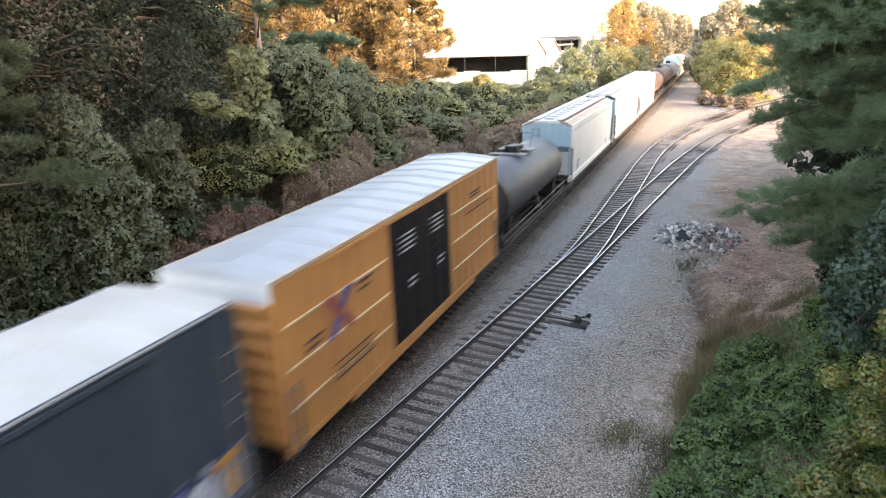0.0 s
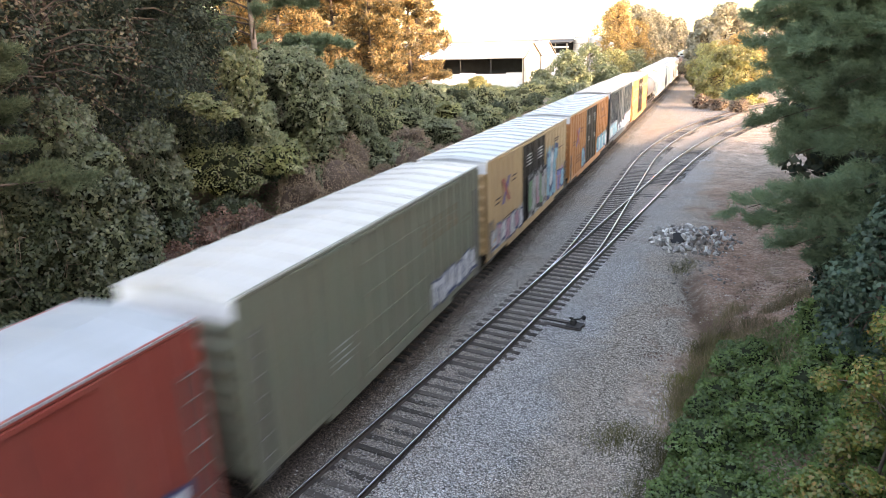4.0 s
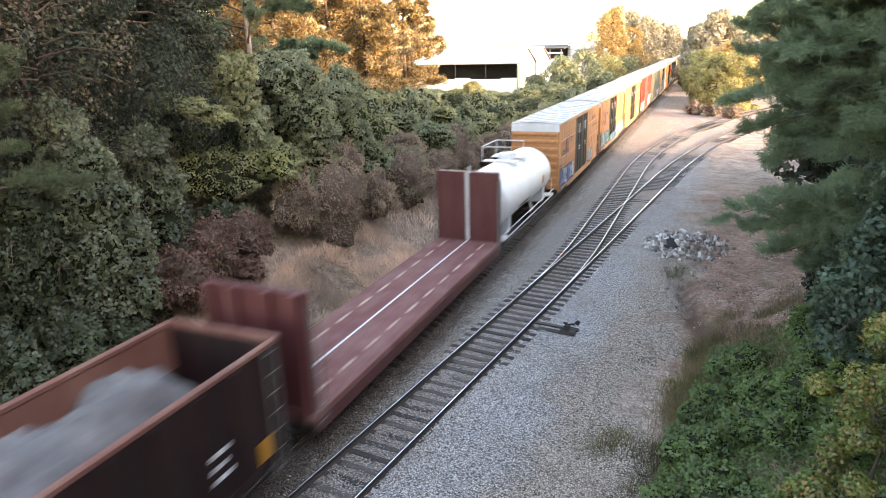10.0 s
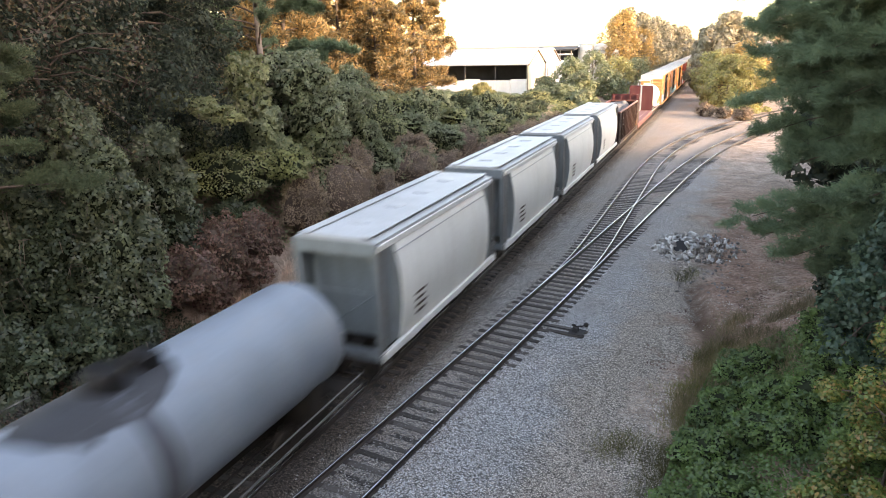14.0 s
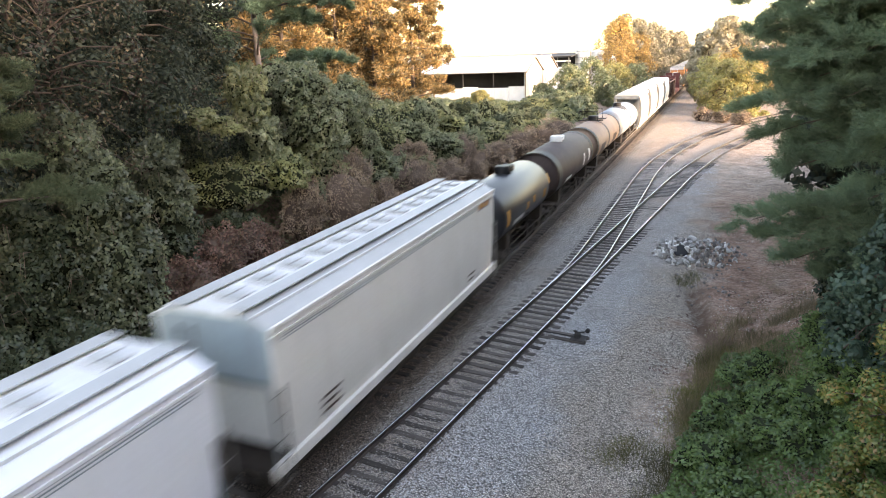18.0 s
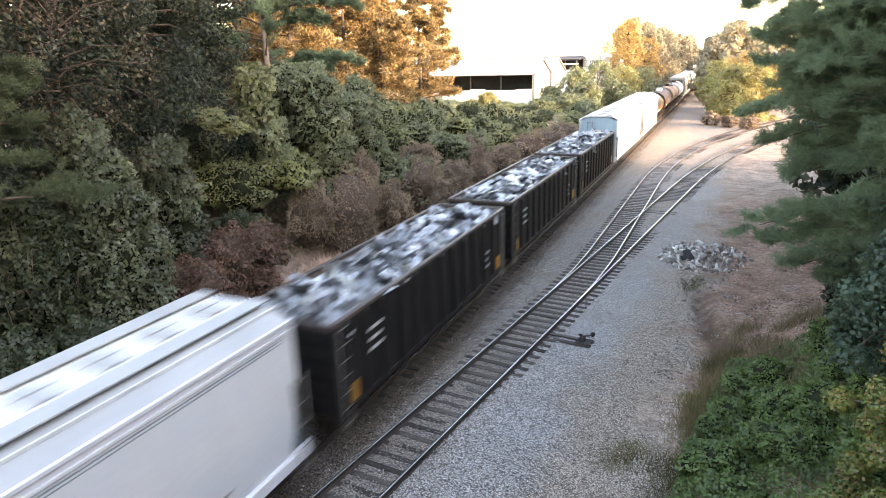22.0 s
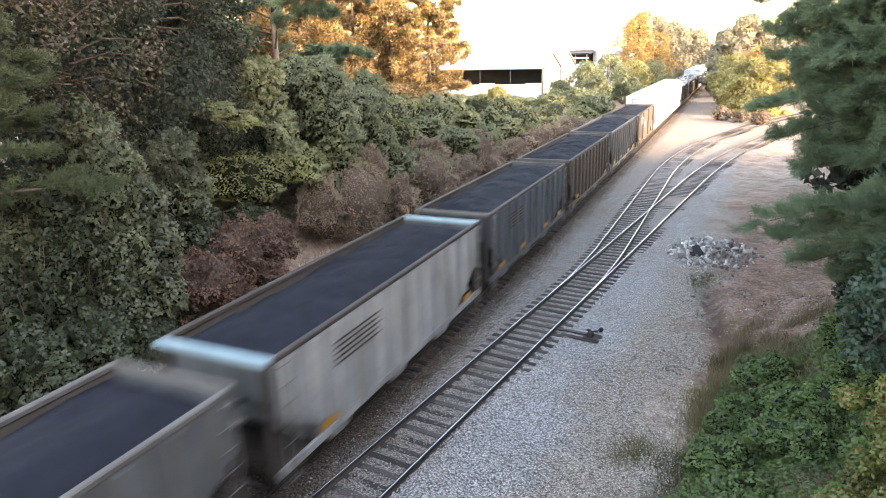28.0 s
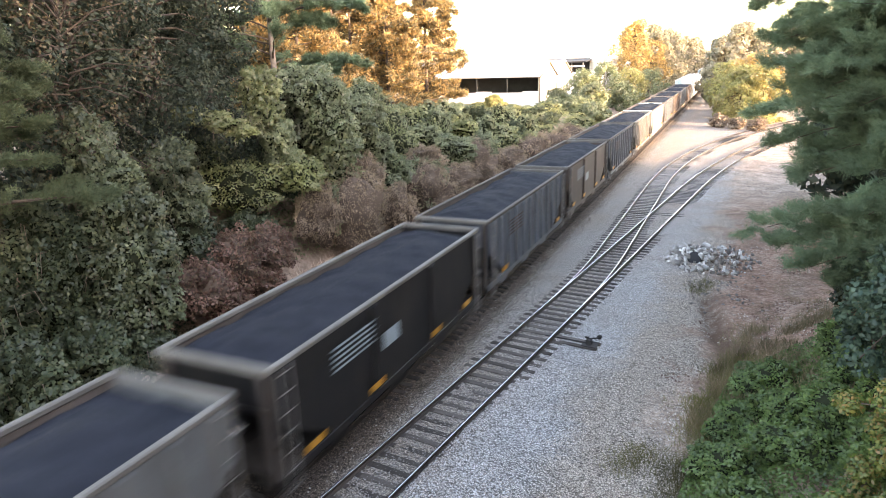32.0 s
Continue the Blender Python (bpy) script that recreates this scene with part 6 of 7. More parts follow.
    rb = cached(("roof_rib", round(top, 2)), lambda: Mesh().prism([(-w - 0.02, z1 + 0.085), (0, z1 + 0.215), (w + 0.02, z1 + 0.085), (w + 0.02, z1 + 0.125), (0, z1 + 0.255), (-w - 0.02, z1 + 0.125)], -0.045, 0.045))
    for i in range(ribs):
        part("roof_rib", rb, roof, sheet, at=pose(0, -L / 2 + 0.4 + i * (L - 0.8) / (ribs - 1), 0))
    corner_ladders(car, L, 0.75, top - 0.9 if code in "BEF" else 2.6, 1.545)
    if mat in (M_YELLOW, M_PALEYELLOW, M_OLDYELLOW):
        logo(car, -5.6, 3.55)
        bars(car, -6.9, 3.35, 2, 0.8, M_INK, gap=0.2)
        bars(car, -4.2, 3.95, 2, 0.8, M_INK, gap=0.2)
        bars(car, -5.0, 2.2, 3, 2.2, M_INK, gap=0.22, h=0.05)
        bars(car, 5.2, 4.45, 2, 1.3, M_INK, gap=0.14, h=0.07)
        bars(car, 5.6, 3.75, 1, 3.0, M_INK, h=0.05)
        bars(car, -7.6, 1.25, 1, 0.35, M_MARK, h=0.4)
    return car


def tank_car(code, mat, label, r=1.52, cz=2.75, bands=(), band=M_BLACK, dome=M_BLACK, marks=(), platform=True, ring_at=None, sill=M_IRON, rails=M_RUNG):
    car, s, L = new_car("tank_car", code, label, "tank car")
    running_gear(car, s, L, inset=1.9)
    h = L / 2 - 0.35
    prof = [(0.02, -h)] + [(r * math.sin(a), -h + 0.55 - 0.55 * math.cos(a)) for a in (0.35, 0.7, 1.05, 1.35, 1.57)]
    prof = prof + [(q, -y) for q, y in reversed(prof)]
    part("tank", cached(("tank", round(L, 1), r, mat.name), lambda: Mesh().lathe_y(prof, 40, 0, cz), 35), mat, car, smooth=35)
    for y0, y1 in bands:
        m = Mesh()
        k = 40
        v = [(q * math.cos(2 * math.pi * j / k), y, cz + q * math.sin(2 * math.pi * j / k)) for y, q in ((y0, r + 0.001), (y0, r + 0.012), (y1, r + 0.012), (y1, r + 0.001)) for j in range(k)]
        m.add(v, [(i * k + j, i * k + (j + 1) % k, (i + 1) * k + (j + 1) % k, (i + 1) * k + j) for i in range(3) for j in range(k)])
        part("band", m, band, car, "dark painted band", smooth=40)
    for e in (-1, 1):                                   # saddles and end platforms
        y = e * (L / 2 - 1.9)
        part("saddle", Mesh().prism([(-1.25, 0.95), (1.25, 0.95), (1.3, 1.9), (0.9, 1.5), (0, 1.3), (-0.9, 1.5), (-1.3, 1.9)], y - 0.3, y + 0.3), sill, car)
        part("end_platform", Mesh().box(-1.5, 1.5, min(e * L / 2, e * (L / 2 - 0.9)), max(e * L / 2, e * (L / 2 - 0.9)), 1.0, 1.08), sill, car)
        part("end_railing", Mesh().tube([(-1.4, e * (L / 2 - 0.1), 1.08), (-1.4, e * (L / 2 - 0.1), 2.0), (1.4, e * (L / 2 - 0.1), 2.0), (1.4, e * (L / 2 - 0.1), 1.08)], 0.025, 5), rails, car)
    for sx in (-1, 1):
        part("side_rail", Mesh().tube([(sx * 1.52, -L / 2, 1.35), (sx * 1.52, L / 2, 1.35)], 0.025, 5).box(sx * 1.52 - 0.02, sx * 1.52 + 0.02, -L / 2, L / 2, 0.98, 1.03), rails, car, "long side handrail")
        part("ladder", ladder_mesh(2.6, 7, tone=rails.name), rails, car, at=pose(sx * (r + 0.02), -0.2, 1.2, 0, -sx * 12, 0 if sx > 0 else 180))
    part("manway", Mesh().lathe_y([(0.02, 0.0), (0.42, 0.0), (0.42, 0.4), (0.36, 0.48), (0.02, 0.5)], 16).done("manway", 40), dome, car, at=pose(0, 0, cz + r - 0.1, 90))
    part("valve_housing", Mesh().box(-0.3, 0.3, 0.7, 1.25, cz + r - 0.1, cz + r + 0.28, 0.05), dome, car)
    if platform:
        z = cz + r + 0.02
        part("top_platform", Mesh().box(-1.0, 1.0, -1.1, -0.5, z, z + 0.04).box(-1.0, 1.0, 0.5, 1.6, z, z + 0.04), rails, car)
        part("top_railing", Mesh().tube([(-1.0, -1.1, z), (-1.0, -1.1, z + 0.85), (-1.0, 1.6, z + 0.85), (-1.0, 1.6, z)], 0.028, 5), rails, car)
        for yy in (-1.1, 1.6):
            part("top_railing", Mesh().tube([(-1.0, yy, z + 0.85), (0.6, yy, z + 0.85), (0.6, yy, z)], 0.028, 5), rails, car)
    for y, z, w_, h_, m_ in marks:
        mm = Mesh()
        z2 = z + h_
        pts = []
        for q in np.linspace(z, z2, 5):
            c = math.sqrt(max(0.01, (r + 0.012) ** 2 - (q - cz) ** 2))
            pts.append((c, q))
        mm.add([(c, y, q) for c, q in pts] + [(c, y + w_, q) for c, q in pts], [(i, i + 1, i + 6, i + 5) for i in range(4)])
        part("marking", mm, m_, car)
    return car


def hull(car, name, prof, y0, y1, mat, smooth_=30):
    return part(name, Mesh().prism(prof, y0, y1), mat, car, smooth=smooth_)


def round_hopper(code, label, mat=M_HOPGREY):
    """A covered hopper with bulging sides, two bays, open ends with slanted sheets."""
    car, s, L = new_car("covered_hopper", code, label, "hopper car")
    running_gear(car, s, L, inset=1.9)
    top = 4.86
    half = [(1.42, 1.25), (1.53, 1.8), (1.60, 2.5), (1.61, 3.1), (1.56, 3.7), (1.42, 4.3), (1.30, top - 0.12)]
    prof = half + [(-x, z) for x, z in reversed(half)]
    e = L / 2 - 1.4
    hull(car, "body", prof, -e, e, mat, 40)
    part("roof", Mesh().prism([(-1.36, top - 0.14), (1.36, top - 0.14), (1.36, top - 0.02), (0.75, top + 0.10), (-0.75, top + 0.10), (-1.36, top - 0.02)], -L / 2 + 0.25, L / 2 - 0.25), M_ROOFGREY, car)
    for x in (-1.0, 1.0):
        part("running_board", Mesh().box(x - 0.16, x + 0.16, -L / 2 + 0.3, L / 2 - 0.3, top + 0.11, top + 0.14), M_ROOFGREY, car)
    for i in range(4):
        y = (-1.5 + i) * (L - 3.2) / 3.4
        part("hatch", Mesh().lathe_y([(0.02, 0), (0.34, 0), (0.35, 0.05), (0.28, 0.085), (0.02, 0.09)], 16).done("hatch", 40), M_ROOFGREY, car, at=pose(0, y, top + 0.06, 90))
    for sx in (-1, 1):
        part("top_chord", Mesh().box(min(sx * 1.30, sx * 1.40), max(sx * 1.30, sx * 1.40), -L / 2 + 0.3, L / 2 - 0.3, top - 0.32, top - 0.12, 0.02), mat, car)
        part("side_sill", Mesh().box(min(sx * 1.36, sx * 1.52), max(sx * 1.36, sx * 1.52), -L / 2 + 0.2, L / 2 - 0.2, 1.02, 1.28, 0.02), mat, car)
        part("side_seam", Mesh().box(min(sx * 1.38, sx * 1.445), max(sx * 1.38, sx * 1.445), -e, e, 4.265, 4.295), M_ROOFGREY, car)
        if sx > 0:
            bars(car, -e + 1.4, 2.5, 4, 0.9, M_INK, 1.61, 0.22, 0.09)
    for k in (-1, 1):
        y = k * L / 2
        part("slope_sheet", Mesh().prism_x([(k * e, 4.5), (k * (e + 0.05), 4.5), (k * (L / 2 - 2.4), 1.3), (k * (L / 2 - 2.6), 1.3)], -1.25, 1.25), M_ENDGREY, car)
        for sx in (-1, 1):
            part("end_post", Mesh().box(sx * 1.3 - 0.09, sx * 1.3 + 0.09, min(y - k * 0.45, y - k * 0.25), max(y - k * 0.45, y - k * 0.25), 1.0, top - 0.1), M_ENDGREY, car)
            web = [(k * e, top - 0.3), (k * (L / 2 - 0.45), top - 0.3), (k * (L / 2 - 0.45), 1.3), (k * (e - 0.1), 1.3), (k * (e + 0.28), 2.4), (k * (e + 0.32), 3.4)]
            part("end_web", Mesh().prism_x(web, sx * 1.30 - 0.025, sx * 1.30 + 0.025), M_ENDGREY, car)
        part("end_sheet", Mesh().prism([(x * 0.985, z) for x, z in prof], min(k * e, k * (e + 0.02)), max(k * e, k * (e + 0.02))), M_ENDGREY, car)
        part("roof_end_panel", Mesh().box(-1.34, 1.34, min(y - k * 0.24, y - k * 0.2), max(y - k * 0.24, y - k * 0.2), top - 0.42, top - 0.02), M_ENDGREY, car)
        part("crossbrace", Mesh().tube([(-1.25, y - k * 0.34, 1.3), (1.25, y - k * 0.34, 3.2)], 0.035, 5), M_ENDGREY, car)
        part("end_beam", Mesh().box(-1.4, 1.4, min(y - k * 0.5, y - k * 0.2), max(y - k * 0.5, y - k * 0.2), 0.98, 1.25), M_ENDGREY, car)
        part("end_railing", Mesh().tube([(-1.2, y - k * 0.3, top - 0.5), (1.2, y - k * 0.3, top - 0.5)], 0.03, 5).tube([(-1.2, y - k * 0.3, 3.2), (1.2, y - k * 0.3, 3.2)], 0.03, 5), M_ENDGREY, car)
        c = k * L * 0.2
        part("discharge_bay", Mesh().prism_x([(c - 1.9, 1.25), (c + 1.9, 1.25), (c + 0.5, 0.42), (c - 0.5, 0.42)], -1.0, 1.0), M_HOPGREY, car)
    corner_ladders(car, L, 0.7, top - 0.2, 1.42)
    return car


def long_hopper(code, label, side, end, roof, hatches=14, top=4.98, rust=False, stripe=None, sill=None):
    """A long covered hopper for plastic pellets: smooth tall sides, sloped roof shoulders, a row of hatches."""
    car, s, L = new_car("covered_hopper", code, label, "hopper car")
    running_gear(car, s, L, inset=1.9)
    e = L / 2 - 0.35
    z1 = top - 0.32
    half = [(1.50, 1.30), (1.56, 2.0), (1.58, 3.0), (1.56, z1)]
    hull(car, "side_sheet", half + [(-x, z) for x, z in reversed(half)], -e + 0.5, e - 0.5, side, 40)
    for sx in (-1, 1):                                   # side sheets run out to the ends as webs
        for k in (-1, 1):
            ring = [(k * (e - 0.55), z1), (k * e, z1), (k * e, 3.2), (k * (e - 0.25), 2.2), (k * (e - 0.5), 1.3), (k * (e - 0.55), 1.3)]
            part("side_web", Mesh().prism_x(ring, sx * 1.54 - 0.02, sx * 1.54 + 0.02), side, car)
        part("shoulder", Mesh().prism([(sx * 1.57, z1), (sx * 1.18, top - 0.09), (sx * 0.80, top - 0.03), (sx * 0.80, top - 0.14), (sx * 1.5, z1 - 0.08)], -e, e), roof, car)
        part("shoulder_rib", Mesh().box(min(sx * 1.54, sx * 1.61), max(sx * 1.54, sx * 1.61), -e, e, z1 - 0.06, z1 + 0.05, 0.02).box(min(sx * 1.54, sx * 1.60), max(sx * 1.54, sx * 1.60), -e, e, z1 - 0.24, z1 - 0.18), sill or side, car)
        part("side_sill", Mesh().box(min(sx * 1.42, sx * 1.60), max(sx * 1.42, sx * 1.60), -L / 2 + 0.1, L / 2 - 0.1, 0.98, 1.32, 0.03), sill or side, car)
        for dz in (0.26, 0.33, 0.40):
            part("side_groove", Mesh().box(min(sx * 1.5, sx * 1.572), max(sx * 1.5, sx * 1.572), -e + 0.5, e - 0.5, z1 - dz - 0.012, z1 - dz + 0.012), M_HOPEND, car)
        part("walkway", Mesh().box(min(sx * 0.56, sx * 0.98), max(sx * 0.56, sx * 0.98), -e, e, top + 0.05, top + 0.085), M_ROOFGREY, car)
        part("roof_handrail", Mesh().box(min(sx * 1.16, sx * 1.20), max(sx * 1.16, sx * 1.20), -e, e, top - 0.095, top - 0.03), M_WHITETRIM, car)
    part("roof", Mesh().prism([(-0.85, top - 0.16), (0.85, top - 0.16), (0.85, top - 0.05), (0.5, top), (-0.5, top), (-0.85, top - 0.05)], -e, e), M_WHITETRIM, car)
    for i in range(hatches):
        y = -e + 0.9 + i * (2 * e - 1.8) / (hatches - 1)
        part("hatch", cached("slot_hatch", lambda: Mesh().box(-0.34, 0.34, -0.30, 0.30, 0, 0.09, 0.03).box(-0.05, 0.05, -0.36, 0.36, 0.09, 0.13)), M_ROOFGREY, car, at=pose(0, y, top))
    for k in (-1, 1):
        y = k * e
        part("end_sheet", Mesh().prism_x([(y - k * 0.06, z1), (y, z1), (y, 3.3), (k * (L / 2 - 2.6), 1.35), (k * (L / 2 - 2.7), 1.35), (y - k * 0.08, 3.3)], -1.52, 1.52), end, car)
        part("end_cap", Mesh().prism([(-1.55, z1), (1.55, z1), (1.18, top - 0.1), (-1.18, top - 0.1)], min(y, y - k * 0.05), max(y, y - k * 0.05)), end, car)
        part("end_platform", Mesh().box(-1.4, 1.4, min(k * L / 2, k * (L / 2 - 1.0)), max(k * L / 2, k * (L / 2 - 1.0)), 1.0, 1.08), M_IRON, car)
        for sx in (-1, 1):
            part("end_post", Mesh().tube([(sx * 1.4, y - k * 0.05, 1.05), (sx * 1.4, y - k * 0.05, 3.3)], 0.05, 6), end, car)
        part("end_ladder", ladder_mesh(3.4, 9), M_RUNG, car, at=pose(0.9 * k, y + k * 0.03, 1.1, 0, 0, 90 * k))
    for c in (-0.3, 0, 0.3):
        part("discharge_bay", Mesh().prism_x([(c * L - 2.2, 1.3), (c * L + 2.2, 1.3), (c * L + 0.5, 0.42), (c * L - 0.5, 0.42)], -1.1, 1.1), M_HOPEND, car)
    corner_ladders(car, L, 0.7, 3.2, 1.6)
    bars(car, -L / 2 + 2.6, 2.0, 3, 0.9, M_INK, 1.575, 0.2, 0.07)
    bars(car, L / 2 - 3.4, 1.75, 2, 0.7, M_INK, 1.57, 0.2, 0.07)
    if rust:
        # rust patch, drawn with the graffiti shapes and carrying their label
        graffiti(car, L / 2 - 2.4, L / 2 - 0.9, z1 - 0.5, z1 - 0.2, ["orange"], 3, 1.565)
    return car


def heap(car, name, x, y0, y1, z, crown, mat, seed, bumps=0.12, label=""):
    """A load heaped in an open car."""
    nx, ny = 18, 110
    gx, gy = np.meshgrid(np.linspace(-x, x, nx), np.linspace(y0, y1, ny))
    u = (gy - y0) / (y1 - y0)
    gz = z + crown * (1 - (gx / x) ** 2) * np.clip(np.minimum(u, 1 - u) * 12, 0, 1) + np.array([noise.noise(Vector((a * 1.1, b * 0.8, seed))) * bumps + noise.noise(Vector((a * 3.3, b * 3.3, seed))) * bumps * 0.5 for a, b in zip(gx.ravel(), gy.ravel())]).reshape(gx.shape)
    v = np.stack([gx, gy, gz], -1).reshape(-1, 3)
    i = (np.arange(ny - 1)[:, None] * nx + np.arange(nx - 1)[None, :]).ravel()
    me = quads(name, v, np.stack([i, i + 1, i + nx + 1, i + nx], 1), mat)
    return part(name, me, mat, car, label)


def open_body(car, L, z0, z1, mat, ribs, inside, rib_mat=None, w=1.5, chord=None, slope=0.0):
    """Sides, ends, top chords and posts of an open car; slope: how far in the end sheets lean at the floor."""
    for sx in (-1, 1):
        xa, xb = min(sx * w, sx * (w - 0.05)), max(sx * w, sx * (w - 0.05))
        if slope:
            ring = [(-L / 2 + 0.1, z1), (L / 2 - 0.1, z1), (L / 2 - 0.1, z0 + 1.35), (L / 2 - slope, z0), (-L / 2 + slope, z0), (-L / 2 + 0.1, z0 + 1.35)]
            part("side_sheet", Mesh().prism_x(ring, xa, xb), mat, car)
            part("side_sill", Mesh().box(xa - 0.02, xb + 0.02, -L / 2, L / 2, z0 - 0.22, z0 + 0.02, 0.02), mat, car)
        else:
            part("side_sheet", Mesh().box(xa, xb, -L / 2, L / 2, z0, z1), mat, car)
            part("side_sill", Mesh().box(xa - 0.03, xb + 0.03, -L / 2, L / 2, z0 - 0.15, z0 + 0.05, 0.02), mat, car)
        part("inner_lining", Mesh().box(sx * (w - 0.05) - 0.012, sx * (w - 0.05) + 0.012, -L / 2 + 0.12, L / 2 - 0.12, z1 - 1.2, z1 - 0.03), inside, car)
        part("top_chord", Mesh().box(xa - 0.05, xb + 0.05, -L / 2, L / 2, z1 - 0.02, z1 + 0.13, 0.03), chord or mat, car)
        o = sx * w
        for i in range(ribs):
            y = -L / 2 + 0.5 + i * (L - 1.0) / (ribs - 1)
            lo = z0 if not slope else max(z0, z0 + 1.35 * (1 - (L / 2 - 0.1 - abs(y)) / (slope - 0.1)))
            part("side_post", Mesh().add([(o, y - 0.11, lo), (o, y + 0.11, lo), (o, y + 0.11, z1), (o, y - 0.11, z1), (o + sx * 0.11, y - 0.06, lo + 0.06), (o + sx * 0.11, y + 0.06, lo + 0.06), (o + sx * 0.11, y + 0.06, z1 - 0.06), (o + sx * 0.11, y - 0.06, z1 - 0.06)],
                                         [(0, 1, 5, 4), (1, 2, 6, 5), (2, 3, 7, 6), (3, 0, 4, 7), (4, 5, 6, 7), (0, 3, 2, 1)]), rib_mat or mat, car)
    for k in (-1, 1):
        y = k * L / 2
        if slope:
            # on the pale car this sheet is darkened for coal grime and shade
            part("end_sheet", Mesh().prism_x([(y - k * 0.15, z1), (y - k * 0.1, z1), (y - k * 0.1, z0 + 1.6), (k * (L / 2 - slope), z0), (k * (L / 2 - slope - 0.08), z0), (y - k * 0.15, z0 + 1.62)], -w, w), M_DIRTGREY if mat is M_PALEDIRT else mat, car, "coal-dusted end sheet")
            part("end_platform", Mesh().box(-1.4, 1.4, min(y, y - k * 1.2), max(y, y - k * 1.2), z0 - 0.12, z0 - 0.04), M_IRON, car)
            for sx in (-1, 1):
                # posts coloured dark for the shade between cars
                part("end_post", Mesh().box(sx * 1.35 - 0.07, sx * 1.35 + 0.07, y - 0.09, y + 0.09, z0 - 0.1, z1), M_CHORDDARK, car)
        else:
            m = Mesh().box(-w, w, min(y, y - k * 0.06), max(y, y - k * 0.06), z0, z1)
            sheet = part("end_sheet", m, mat, car)
            for i in range(5):
                z = z0 + 0.3 + i * (z1 - z0 - 0.6) / 4
                part("end_rib", Mesh().box(-w + 0.1, w - 0.1, min(y, y + k * 0.07), max(y, y + k * 0.07), z - 0.06, z + 0.06), mat, sheet)
        part("end_chord", Mesh().box(-w, w, y - 0.08, y + 0.08, z1 - 0.02, z1 + 0.13), (chord or mat) if not slope else M_TEAL if mat is M_PALEDIRT else M_CHORD, car)
    part("floor", Mesh().box(-w + 0.05, w - 0.05, -L / 2 + slope, L / 2 - slope, z0 - 0.1, z0), M_IRON, car)


def coal_hopper(code, mat, label, smooth_side=False, marks=1, load=3.92, top=3.86):
    car, s, L = new_car("coal_hopper", code, label, "hopper car")
    running_gear(car, s, L, inset=1.9)
    open_body(car, L, 1.15, top, mat, 4 if smooth_side else 12, M_COALWALL, slope=2.3, chord=M_CHORD if mat in (M_DIRTGREY, M_BLACK) else M_CHORDDARK)
    heap(car, "coal_load", 1.43, -L / 2 + 0.2, L / 2 - 0.2, load - 0.24, 0.34, M_COAL, sum(map(ord, code)), 0.14, "heaped black coal")
    for k in (-0.27, 0.0, 0.27):
        part("discharge_bay", Mesh().prism_x([(k * L - 1.5, 1.15), (k * L + 1.5, 1.15), (k * L + 0.4, 0.40), (k * L - 0.4, 0.40)], -1.2, 1.2), mat, car)
    corner_ladders(car, L, 0.7, top, 1.6)
    if marks:
        bars(car, -L / 2 + 3.6, top - 0.5, 5, 2.3, M_INK if not smooth_side else M_HOPEND, 1.615 if not smooth_side else 1.565, 0.15, 0.06)
        for y in ((-L / 2 + 1.9, L / 2 - 1.6) if marks == 1 else (-L / 2 + 1.3, -L / 2 + 4.5, L / 2 - 4.5, L / 2 - 1.6)):
            bars(car, y, 1.35, 1, 0.75, M_MARK, 1.62, h=0.2)
    if smooth_side:
        bars(car, -L / 2 + 5.6, 2.3, 1, 1.0, M_HOPEND, 1.565, h=0.5)
    return car


